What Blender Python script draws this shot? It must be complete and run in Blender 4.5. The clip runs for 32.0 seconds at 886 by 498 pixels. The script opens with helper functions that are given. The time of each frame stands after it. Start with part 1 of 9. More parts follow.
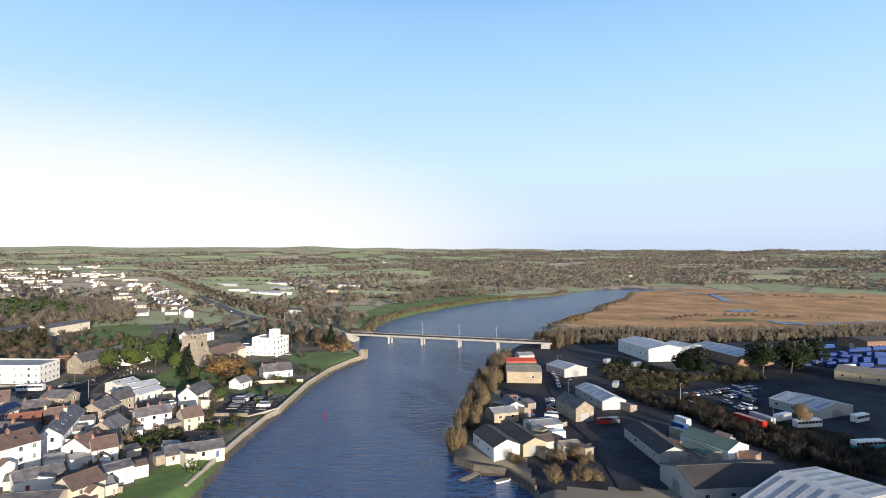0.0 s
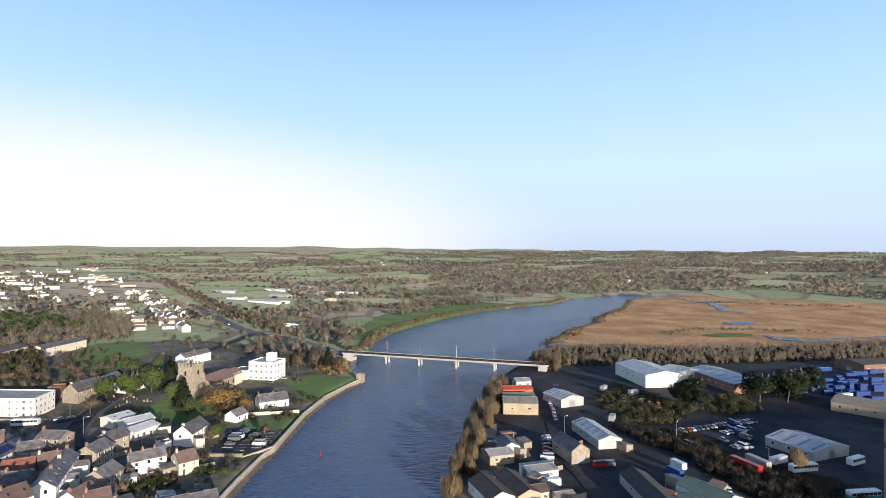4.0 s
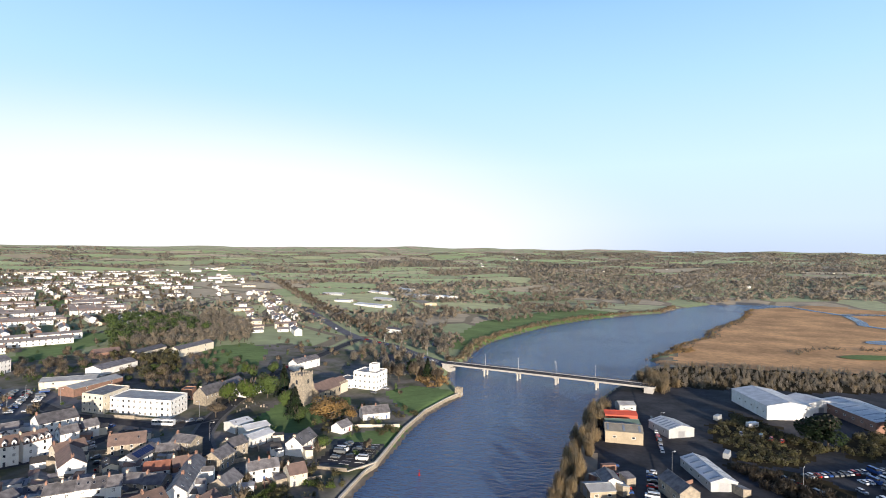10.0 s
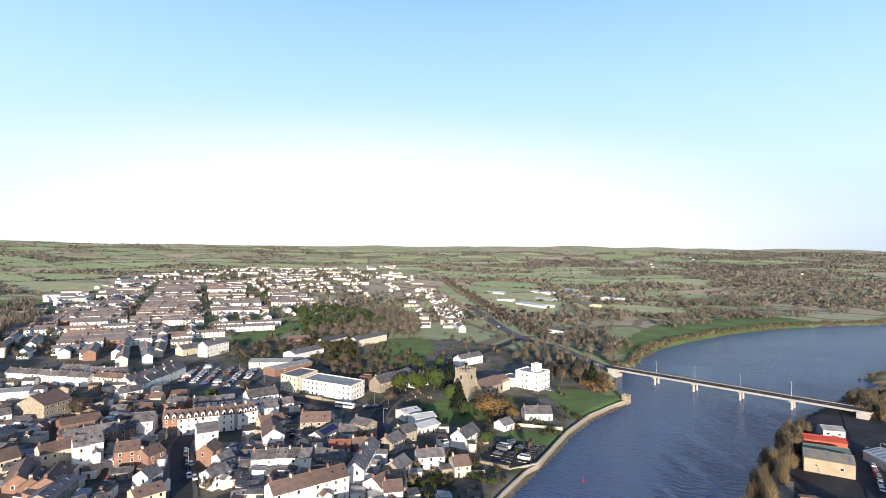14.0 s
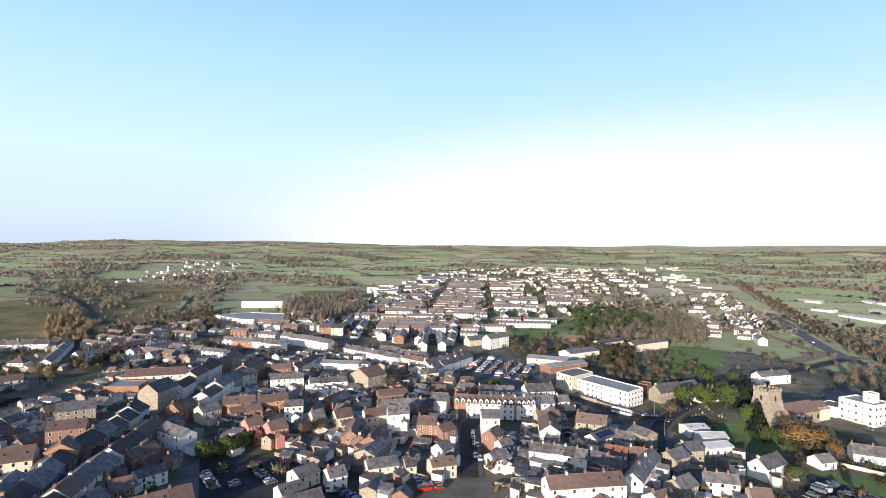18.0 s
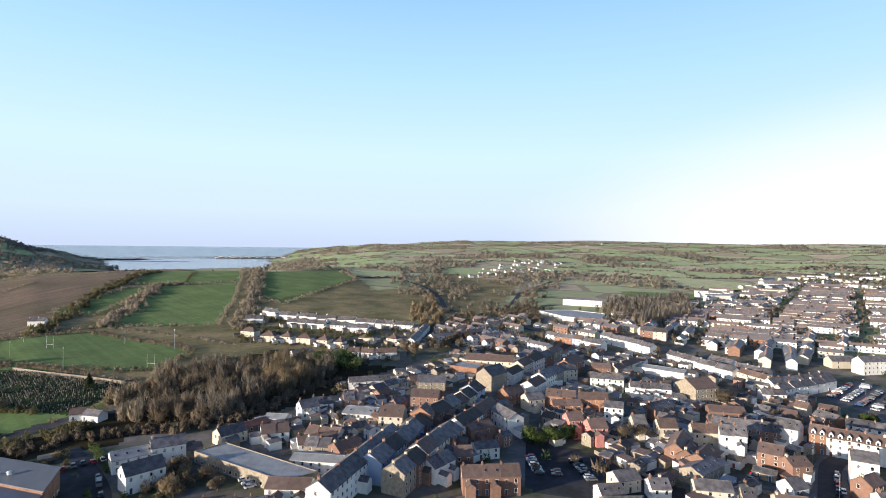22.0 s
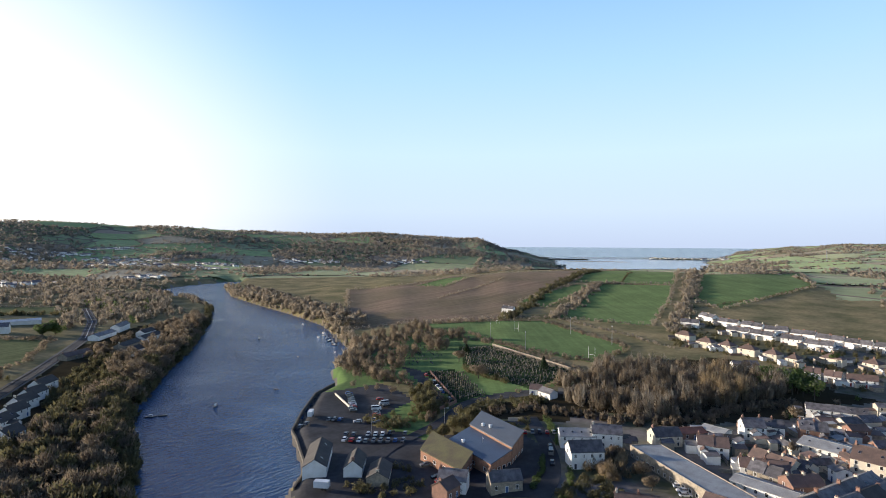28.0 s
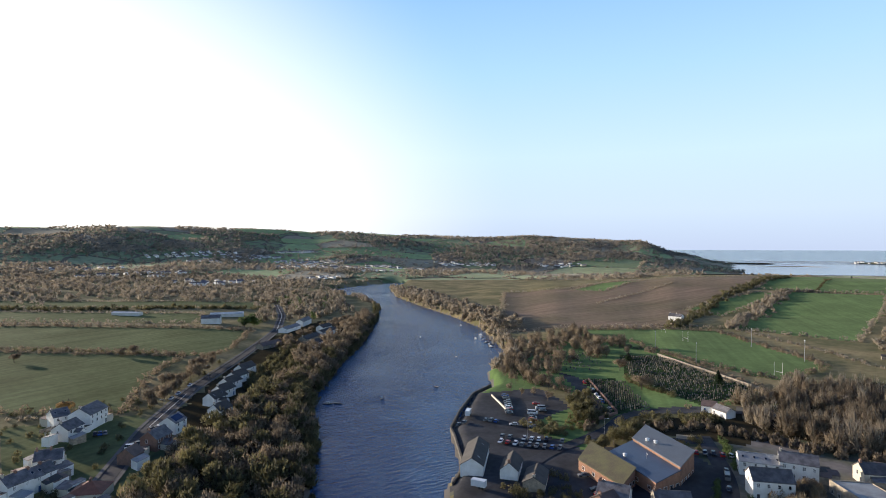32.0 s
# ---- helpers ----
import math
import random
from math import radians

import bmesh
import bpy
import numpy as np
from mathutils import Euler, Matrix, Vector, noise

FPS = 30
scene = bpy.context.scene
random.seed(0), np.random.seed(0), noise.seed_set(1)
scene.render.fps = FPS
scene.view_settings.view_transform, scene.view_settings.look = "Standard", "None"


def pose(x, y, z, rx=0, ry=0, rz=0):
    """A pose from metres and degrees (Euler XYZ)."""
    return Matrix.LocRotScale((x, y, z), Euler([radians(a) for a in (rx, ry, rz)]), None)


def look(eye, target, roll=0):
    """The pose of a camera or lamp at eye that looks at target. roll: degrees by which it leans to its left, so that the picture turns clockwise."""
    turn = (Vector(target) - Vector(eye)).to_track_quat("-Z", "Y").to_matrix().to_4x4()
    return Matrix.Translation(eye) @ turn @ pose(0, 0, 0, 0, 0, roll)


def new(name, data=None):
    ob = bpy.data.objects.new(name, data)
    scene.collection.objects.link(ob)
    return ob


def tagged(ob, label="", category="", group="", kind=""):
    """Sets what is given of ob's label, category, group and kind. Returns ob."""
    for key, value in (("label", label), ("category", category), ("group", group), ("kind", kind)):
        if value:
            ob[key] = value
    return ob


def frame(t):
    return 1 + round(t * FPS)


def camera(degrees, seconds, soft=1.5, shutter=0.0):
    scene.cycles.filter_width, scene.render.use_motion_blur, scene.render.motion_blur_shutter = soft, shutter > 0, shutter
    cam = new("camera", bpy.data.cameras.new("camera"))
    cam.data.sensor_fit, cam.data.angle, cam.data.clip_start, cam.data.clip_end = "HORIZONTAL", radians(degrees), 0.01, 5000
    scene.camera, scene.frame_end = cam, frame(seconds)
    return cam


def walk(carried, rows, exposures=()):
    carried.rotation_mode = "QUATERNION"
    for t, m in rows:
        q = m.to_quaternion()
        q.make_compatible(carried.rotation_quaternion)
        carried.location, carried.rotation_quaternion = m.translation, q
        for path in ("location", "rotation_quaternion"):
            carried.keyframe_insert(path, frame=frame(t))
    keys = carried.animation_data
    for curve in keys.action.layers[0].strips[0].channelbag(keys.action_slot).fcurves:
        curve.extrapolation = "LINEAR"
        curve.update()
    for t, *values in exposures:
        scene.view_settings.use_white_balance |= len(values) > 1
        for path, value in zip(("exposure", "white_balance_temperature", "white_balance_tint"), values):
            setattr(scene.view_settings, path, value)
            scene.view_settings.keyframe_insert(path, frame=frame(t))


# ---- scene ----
cam = camera(78.53, 32.0, 0.95)
PATH = [
    (0, (0.00, 0.00, 64.32), (0.27, 99.98, 66.31), 0.13),
    (0.5, (0.13, 0.04, 66.33), (0.46, 100.02, 68.28), 0.20),
    (1, (0.26, 0.09, 68.47), (0.76, 100.07, 70.36), 0.31),
    (1.5, (0.39, 0.13, 70.48), (1.14, 100.11, 72.33), 0.30),
    (2, (0.51, 0.17, 72.65), (1.61, 100.15, 74.44), 0.31),
    (2.5, (0.64, 0.21, 74.80), (1.78, 100.20, 76.49), 0.24),
    (4.5, (1.16, 0.39, 83.23), (1.42, 100.37, 84.87), 0.31),
    (5, (1.29, 0.43, 85.66), (1.45, 100.42, 87.25), 0.32),
    (5.5, (1.41, 0.47, 87.71), (1.44, 100.46, 89.36), 0.35),
    (6, (1.54, 0.51, 89.44), (1.44, 100.50, 91.04), 0.42),
    (6.5, (1.67, 0.56, 90.28), (1.39, 100.54, 91.85), 0.46),
    (7, (1.80, 0.60, 90.68), (0.31, 100.58, 92.23), 0.49),
    (7.5, (1.80, 0.60, 90.92), (-1.41, 100.54, 92.45), 0.52),
    (8, (1.80, 0.60, 91.50), (-2.96, 100.48, 92.87), 0.54),
    (8.5, (1.80, 0.60, 91.50), (-3.89, 100.43, 92.90), 0.53),
    (9, (1.80, 0.60, 91.50), (-6.08, 100.28, 92.93), 0.53),
    (9.5, (1.80, 0.60, 91.50), (-11.22, 99.74, 92.87), 0.57),
    (10, (1.80, 0.60, 91.50), (-16.00, 98.99, 92.87), 0.60),
    (10.5, (1.80, 0.60, 91.50), (-19.93, 98.20, 92.83), 0.66),
    (11, (1.80, 0.60, 91.50), (-23.67, 97.29, 92.79), 0.70),
    (11.5, (1.80, 0.60, 91.50), (-27.55, 96.19, 92.74), 0.72),
    (12, (1.80, 0.60, 91.50), (-30.94, 95.08, 92.64), 0.74),
    (12.5, (1.80, 0.60, 91.50), (-34.27, 93.86, 92.59), 0.77),
    (13, (1.80, 0.60, 91.50), (-37.27, 92.65, 92.55), 0.80),
    (13.5, (1.80, 0.60, 91.50), (-40.38, 91.27, 92.47), 0.81),
    (14, (1.80, 0.60, 91.50), (-43.99, 89.50, 92.42), 0.77),
    (14.5, (1.80, 0.60, 91.50), (-48.76, 86.87, 92.31), 0.76),
    (16.5, (1.80, 0.60, 91.50), (-68.25, 71.96, 92.03), 0.72),
    (17, (1.80, 0.60, 91.50), (-72.65, 67.36, 92.01), 0.72),
    (17.5, (1.80, 0.60, 91.50), (-76.87, 62.33, 91.90), 0.75),
    (18, (1.80, 0.60, 91.50), (-80.82, 56.93, 91.83), 0.76),
    (18.5, (1.80, 0.60, 91.50), (-84.36, 51.35, 91.77), 0.75),
    (19, (1.80, 0.60, 91.50), (-87.69, 45.23, 91.73), 0.70),
    (19.5, (1.80, 0.60, 91.50), (-90.62, 38.78, 91.69), 0.66),
    (20, (1.80, 0.60, 91.50), (-93.19, 31.86, 91.61), 0.71),
    (20.5, (1.80, 0.60, 91.50), (-95.25, 24.70, 91.55), 0.76),
    (21, (1.80, 0.60, 91.50), (-96.71, 17.78, 91.39), 0.79),
    (21.5, (1.80, 0.60, 91.50), (-97.69, 10.65, 91.24), 0.74),
    (22, (1.80, 0.60, 91.50), (-98.17, 3.09, 91.02), 0.71),
    (22.5, (1.80, 0.60, 91.50), (-98.08, -4.31, 90.87), 0.61),
    (23, (1.80, 0.60, 91.50), (-97.55, -10.76, 90.80), 0.59),
    (23.5, (1.80, 0.60, 91.50), (-96.73, -16.48, 90.74), 0.54),
    (24, (1.80, 0.60, 91.50), (-95.62, -21.96, 90.68), 0.50),
    (24.5, (1.80, 0.60, 91.50), (-93.89, -28.44, 90.57), 0.46),
    (25, (1.80, 0.60, 91.50), (-91.74, -34.75, 90.56), 0.36),
    (25.5, (1.80, 0.60, 91.50), (-89.16, -40.93, 90.55), 0.34),
    (27.5, (1.80, 0.60, 91.50), (-76.25, -61.91, 90.56), 0.33),
    (28, (1.80, 0.60, 91.50), (-72.24, -66.61, 90.54), 0.29),
    (28.5, (1.80, 0.60, 91.50), (-67.82, -71.18, 90.62), 0.26),
    (29, (1.80, 0.60, 91.50), (-62.88, -75.66, 90.63), 0.17),
    (29.5, (1.80, 0.60, 91.50), (-58.61, -79.09, 90.71), 0.14),
    (30, (1.80, 0.60, 91.50), (-55.81, -81.13, 90.77), 0.12),
    (30.5, (1.80, 0.60, 91.50), (-53.39, -82.79, 90.85), 0.12),
    (31, (1.80, 0.60, 91.50), (-51.79, -83.83, 90.96), 0.11),
    (31.5, (1.80, 0.60, 91.50), (-50.82, -84.44, 91.06), 0.11),
    (32, (1.80, 0.60, 91.50), (-50.31, -84.75, 91.05), 0.06),
]
walk(cam, [(t, look(eye, target, roll)) for t, eye, target, roll in PATH], [(0, 0.64), (9, 0.73), (14, 0.79), (19, 0.79), (23, 0.72), (29, 0.68), (32, 0.68)])

# ---- world, sun ----
SUN_AZ, SUN_EL = 208.0, 8.8            # degrees left of the first view, degrees up
SUN_DIR = Vector((-math.sin(radians(SUN_AZ)) * math.cos(radians(SUN_EL)), math.cos(radians(SUN_AZ)) * math.cos(radians(SUN_EL)), math.sin(radians(SUN_EL))))
world = bpy.data.worlds.new("winter_sky")
scene.world = world
world.use_nodes = True
wn = world.node_tree
wn.nodes.clear()
sky = wn.nodes.new("ShaderNodeTexSky")
sky.sky_type = "NISHITA"
sky.sun_disc = False
sky.sun_elevation = radians(SUN_EL)
sky.sun_rotation = math.atan2(SUN_DIR.x, SUN_DIR.y)
sky.altitude = 50
sky.air_density, sky.dust_density, sky.ozone_density = 1.0, 0.4, 2.0
bg = wn.nodes.new("ShaderNodeBackground")
bg.inputs["Strength"].default_value = 0.09
LOW_SKY = 7.4                          # brightness of the clear lower sky
wout = wn.nodes.new("ShaderNodeOutputWorld")

# the low winter haze: paler near the horizon, whitest opposite the sun and round it
look_dir = wn.nodes.new("ShaderNodeTexCoord")


def lobe(az, el, inner, outer, squash):
    """1 towards a direction of the sky, falling to 0 away from it."""
    d = wn.nodes.new("ShaderNodeVectorMath")
    d.operation = "DOT_PRODUCT"
    d.inputs[1].default_value = (-math.sin(radians(az)) * math.cos(radians(el)), math.cos(radians(az)) * math.cos(radians(el)), math.sin(radians(el)))
    low = wn.nodes.new("ShaderNodeVectorMath")
    low.operation = "MULTIPLY"
    low.inputs[1].default_value = (1, 1, squash)
    unit = wn.nodes.new("ShaderNodeVectorMath")
    unit.operation = "NORMALIZE"
    wn.links.new(look_dir.outputs["Generated"], low.inputs[0])
    wn.links.new(low.outputs[0], unit.inputs[0])
    wn.links.new(unit.outputs[0], d.inputs[0])
    r = wn.nodes.new("ShaderNodeMapRange")
    r.interpolation_type = "SMOOTHSTEP"
    r.inputs[1].default_value, r.inputs[2].default_value = math.cos(radians(outer)), math.cos(radians(inner))
    wn.links.new(d.outputs["Value"], r.inputs[0])
    return r.outputs[0]


def blend(a, b, factor, mode="MIX"):
    n = wn.nodes.new("ShaderNodeMix")
    n.data_type, n.blend_type, n.clamp_factor = "RGBA", mode, True
    for socket, value in ((n.inputs[0], factor), (n.inputs[6], a), (n.inputs[7], b)):
        if isinstance(value, (tuple, float)):
            socket.default_value = value
        else:
            wn.links.new(value, socket)
    return n.outputs[2]


parts_z = wn.nodes.new("ShaderNodeSeparateXYZ")
wn.links.new(look_dir.outputs["Generated"], parts_z.inputs[0])
ramp = wn.nodes.new("ShaderNodeValToRGB")           # colour of the clear lower sky by height
ramp.color_ramp.elements[0].position, ramp.color_ramp.elements[0].color = 0.0, (0.57, 0.67, 0.88, 1)
ramp.color_ramp.elements[1].position, ramp.color_ramp.elements[1].color = 0.5, (0.24, 0.50, 0.92, 1)
for spot, tone in ((0.06, (0.65, 0.79, 0.97)), (0.16, (0.637, 0.845, 1.0)), (0.30, (0.458, 0.732, 1.0))):
    ramp.color_ramp.elements.new(spot).color = (*tone, 1)
wn.links.new(parts_z.outputs["Z"], ramp.inputs[0])
clear_low = blend(ramp.outputs[0], (LOW_SKY, LOW_SKY, LOW_SKY, 1), 1.0, "MULTIPLY")
upper = wn.nodes.new("ShaderNodeMapRange")
upper.interpolation_type = "SMOOTHSTEP"
upper.inputs[1].default_value, upper.inputs[2].default_value = 0.40, 0.62
wn.links.new(parts_z.outputs["Z"], upper.inputs[0])
deep = blend(sky.outputs[0], (0.29, 0.50, 1.15, 1), 1.0, "MULTIPLY")
whole = blend(clear_low, deep, upper.outputs[0])
hazed = blend(whole, (LOW_SKY, LOW_SKY, LOW_SKY, 1), lobe(SUN_AZ - 174, 2, 14, 50, 4.2))
glowing = blend(hazed, (LOW_SKY * 1.3, LOW_SKY * 1.27, LOW_SKY * 1.2, 1), lobe(SUN_AZ, 5, 28, 67, 2.7))
wn.links.new(glowing, bg.inputs[0])
wn.links.new(bg.outputs[0], wout.inputs[0])
sun = new("sun", bpy.data.lights.new("sun", "SUN"))
sun.data.energy, sun.data.angle, sun.data.color = 5.0, radians(0.6), (1.0, 0.865, 0.715)
sun.matrix_world = look(SUN_DIR * 1000, (0, 0, 0))


# ---- the lie of the land ----
# heights along rays from the middle of the town, by azimuth (degrees left of the first view)
RINGS = [0, 150, 300, 500, 700, 1000, 1300, 1800, 2600, 3400, 4700]
RELIEF = {
    -60: [2.5, 2.5, 2.5, 2.5, 2, 1.5, 3, 30, 60, 85, 130],
    -39: [2.5, 2.5, 2.5, 2.5, 2, 1.5, 3, 30, 60, 85, 134],
    -18: [2.5, 2.5, 2.5, 2.5, 2, 1.5, 4, 30, 60, 90, 143],
    0: [2.5, 2.5, 2.5, 2.5, 3, 4, 8, 30, 60, 90, 157],
    15: [2.5, 2.5, 2.5, 4, 6, 12, 18, 30, 48, 85, 162],
    30: [2.5, 2.5, 4, 8, 11, 16, 21, 28, 42, 80, 152],
    45: [2.5, 3, 5, 9, 13, 18, 23, 30, 46, 85, 138],
    62: [2.5, 3, 6, 10, 14, 19, 24, 33, 52, 90, 132],
    70: [2.5, 3, 7, 11, 15, 21, 26, 37, 60, 95, 145],
    84: [2.5, 4, 8, 12, 16, 22, 30, 42, 66, 98, 140],
    95: [2.5, 5, 8, 12, 18, 32, 34, 40, 60, 85, 100],
    99: [2.5, 5, 8, 12, 19, 37, 36, 30, 44, 62, 82],
    103: [2.5, 5, 8, 12, 20, 40, 38, 18, 18, 28, 52],
    105: [2.5, 5, 8, 12, 20, 41, 36, 10, 4, 6, 20],
    107: [2.5, 5, 8, 12, 20, 42, 32, 4, -3, -3, -3],
    120: [2.5, 5, 7, 10, 16, 40, 30, 2, -3, -3, -3],
    122: [2.5, 5, 7, 10, 15, 39, 28, 3, 14, 8, -3],
    125: [2.5, 5, 6, 10, 14, 37, 26, 4, 58, 46, 14],
    129: [2.5, 3, 5, 8, 12, 30, 20, 4, 112, 100, 60],
    136: [2.5, 3, 4, 6, 10, 22, 12, 5, 136, 125, 90],
    141: [2.5, 2.5, 3, 4, 6, 14, 9, 8, 144, 130, 100],
    147: [2.5, 2.5, 3, 4, 6, 8, 8, 12, 132, 128, 100],
    155: [2.5, 2.5, 3, 4, 5, 5, 7, 25, 148, 140, 110],
    165: [2.5, 2.5, 4, 6, 8, 9, 12, 35, 164, 150, 120],
    175: [2.5, 4, 7, 9, 11, 14, 18, 45, 174, 160, 130],
    190: [2.5, 5, 8, 10, 12, 16, 22, 50, 158, 150, 130],
    215: [2.5, 5, 8, 10, 12, 16, 22, 50, 120, 120, 120],
    # added ridge, always out of view, raised to cast shade over the works yards
    238: [2.5, 24, 54, 58, 58, 58, 58, 66, 90, 100, 120],
    268: [2.5, 24, 54, 58, 58, 58, 58, 66, 90, 100, 120],
    288: [2.5, 6, 10, 10, 10, 10, 12, 40, 70, 90, 130],
    300: [2.5, 2.5, 2.5, 2.5, 2, 1.5, 3, 30, 60, 85, 130],
}
NORTH_BANK = [(-101, -20), (-65, 147), (-68, 174), (-68, 193), (-67, 216), (-65, 252), (-65, 274), (-61, 308), (-48, 355), (-58, 381), (-66, 405), (-69, 439),
              (-61, 465), (-61, 516), (-50, 583), (-28, 641), (13, 737), (75, 834), (160, 921), (200, 955), (247, 1051), (332, 1156), (405, 1195)]
SOUTH_BANK = [(509, 1175), (372, 1063), (303, 896), (213, 739), (196, 681), (144, 607), (128, 566), (97, 515), (104, 492), (83, 472), (70, 434),
              (50, 389), (37, 360), (26, 314), (17, 273), (8, 224), (3, 202), (2, 187), (4, 172), (9, 165), (20, 161), (25, 149), (-12, 0)]
SOUTH_BANK_DOWN = [(-59, -192), (-79, -248), (-88, -282), (-103, -324), (-112, -334), (-144, -390), (-196, -469), (-270, -601), (-337, -737), (-366, -871), (-351, -941), (-371, -1076), (-464, -1168), (-614, -1239)]
NORTH_BANK_DOWN = [(-619, -1187), (-507, -1047), (-440, -889), (-406, -741), (-378, -598), (-352, -498), (-318, -431), (-286, -368), (-264, -341), (-229, -317), (-209, -283), (-187, -273), (-140, -225), (-136, -217), (-120, -185), (-107, -175), (-101, -167)]
RIVER = NORTH_BANK + SOUTH_BANK + SOUTH_BANK_DOWN + NORTH_BANK_DOWN
AZ_KEYS = np.array(sorted(RELIEF), float)
RELIEF_TABLE = np.array([RELIEF[k] for k in sorted(RELIEF)], float)


def inside(poly, x, y):
    """Which of the points lie in the polygon."""
    x, y = np.asarray(x, float), np.asarray(y, float)
    hit = np.zeros(x.shape, bool)
    for (x0, y0), (x1, y1) in zip(poly, poly[1:] + poly[:1]):
        if y0 == y1:
            continue
        cross = ((y0 > y) != (y1 > y)) & (x < (x1 - x0) * (y - y0) / (y1 - y0) + x0)
        hit ^= cross
    return hit


def edge_distance(line, x, y):
    """Distance from the points to an open line."""
    x, y = np.asarray(x, float), np.asarray(y, float)
    best = np.full(x.shape, 1e9)
    for (x0, y0), (x1, y1) in zip(line, line[1:]):
        dx, dy = x1 - x0, y1 - y0
        k = np.clip(((x - x0) * dx + (y - y0) * dy) / (dx * dx + dy * dy + 1e-9), 0, 1)
        best = np.minimum(best, np.hypot(x - x0 - k * dx, y - y0 - k * dy))
    return best


def smoothstep(k):
    k = np.clip(k, 0, 1)
    return k * k * (3 - 2 * k)


def dry_height(x, y):
    """Height of the land before the river is cut into it."""
    x, y = np.asarray(x, float), np.asarray(y, float)
    r, az = np.hypot(x, y), np.degrees(np.arctan2(-x, y))
    az = np.where(az < -60, az + 360, az)
    i = np.clip(np.searchsorted(AZ_KEYS, az, side="right") - 1, 0, len(AZ_KEYS) - 2)
    ka = smoothstep((az - AZ_KEYS[i]) / (AZ_KEYS[i + 1] - AZ_KEYS[i]))
    rr = np.array(RINGS, float)
    j = np.clip(np.searchsorted(rr, r, side="right") - 1, 0, len(rr) - 2)
    kr = np.clip((r - rr[j]) / (rr[j + 1] - rr[j]), 0, 1.1)
    t = RELIEF_TABLE
    low = t[i, j] * (1 - kr) + t[i, j + 1] * kr
    high = t[i + 1, j] * (1 - kr) + t[i + 1, j + 1] * kr
    z = low * (1 - ka) + high * ka
    roll = np.sin(x * 0.0053 + 1.3) * np.sin(y * 0.0047 + x * 0.0011) + 0.5 * np.sin(x * 0.013 - y * 0.006)
    return z + roll * np.clip((r - 900) / 1500, 0, 1) * np.clip(z / 20, 0, 1) * 7


def height(x, y):
    """Height of the ground with the river cut into it."""
    x, y = np.asarray(x, float), np.asarray(y, float)
    z = dry_height(x, y)
    d = edge_distance(RIVER + RIVER[:1], x, y)
    wet = inside(RIVER, x, y)
    bank = 0.45 + (np.maximum(z, 0.9) - 0.45) * smoothstep((d - 0.5) / 6.0)
    return np.where(wet, -0.4 - 2.0 * smoothstep(d / 8.0), np.where(d < 7, np.minimum(z, bank), z))


def ground_z(x, y):
    return float(height(np.array([x]), np.array([y]))[0])


# ---- materials ----
def material(name, colour, rough=0.8, metal=0.0, vary=0.25, scale=0.5, fine=8.0, bump=0.2, second=None, spec=0.5, object_vary=0.0, fuzz=0.0):
    """A weathered surface: two scales of noise over a base colour, and a fine relief."""
    m = bpy.data.materials.new(name)
    m.use_nodes = True
    nt = m.node_tree
    p = nt.nodes["Principled BSDF"]
    p.inputs["Roughness"].default_value, p.inputs["Metallic"].default_value = rough, metal
    p.inputs["Specular IOR Level"].default_value = spec
    p.inputs["Sheen Weight"].default_value, p.inputs["Sheen Roughness"].default_value = fuzz, 0.6
    geo = nt.nodes.new("ShaderNodeNewGeometry")
    big, small = nt.nodes.new("ShaderNodeTexNoise"), nt.nodes.new("ShaderNodeTexNoise")
    for node, s in ((big, scale), (small, fine)):
        node.inputs["Scale"].default_value, node.inputs["Detail"].default_value = s, 4
        nt.links.new(geo.outputs["Position"], node.inputs["Vector"])
    ramp = nt.nodes.new("ShaderNodeMix")
    ramp.data_type = "RGBA"
    dark = second or tuple(c * (1 - vary) for c in colour)
    ramp.inputs[6].default_value, ramp.inputs[7].default_value = (*dark, 1), (*colour, 1)
    spread = nt.nodes.new("ShaderNodeMapRange")
    spread.inputs[1].default_value, spread.inputs[2].default_value = 0.36, 0.64
    nt.links.new(big.outputs[0], spread.inputs[0])
    nt.links.new(spread.outputs[0], ramp.inputs[0])
    grain = nt.nodes.new("ShaderNodeMix")
    grain.data_type, grain.blend_type = "RGBA", "MULTIPLY"
    grain.inputs[0].default_value = 1.0
    tone = nt.nodes.new("ShaderNodeMapRange")
    tone.inputs[3].default_value, tone.inputs[4].default_value = 1 - vary, 1 + vary
    nt.links.new(small.outputs[0], tone.inputs[0])
    nt.links.new(ramp.outputs[2], grain.inputs[6])
    nt.links.new(tone.outputs[0], grain.inputs[7])
    last = grain.outputs[2]
    if object_vary:
        info = nt.nodes.new("ShaderNodeObjectInfo")
        own = nt.nodes.new("ShaderNodeMapRange")
        own.inputs[3].default_value, own.inputs[4].default_value = 1 - object_vary, 1 + object_vary
        nt.links.new(info.outputs["Random"], own.inputs[0])
        mul = nt.nodes.new("ShaderNodeMix")
        mul.data_type, mul.blend_type = "RGBA", "MULTIPLY"
        mul.inputs[0].default_value = 1.0
        nt.links.new(last, mul.inputs[6])
        nt.links.new(own.outputs[0], mul.inputs[7])
        last = mul.outputs[2]
    nt.links.new(last, p.inputs["Base Color"])
    if bump:
        b = nt.nodes.new("ShaderNodeBump")
        b.inputs["Strength"].default_value, b.inputs["Distance"].default_value = bump, 0.1
        nt.links.new(small.outputs[0], b.inputs["Height"])
        nt.links.new(b.outputs[0], p.inputs["Normal"])
    return m


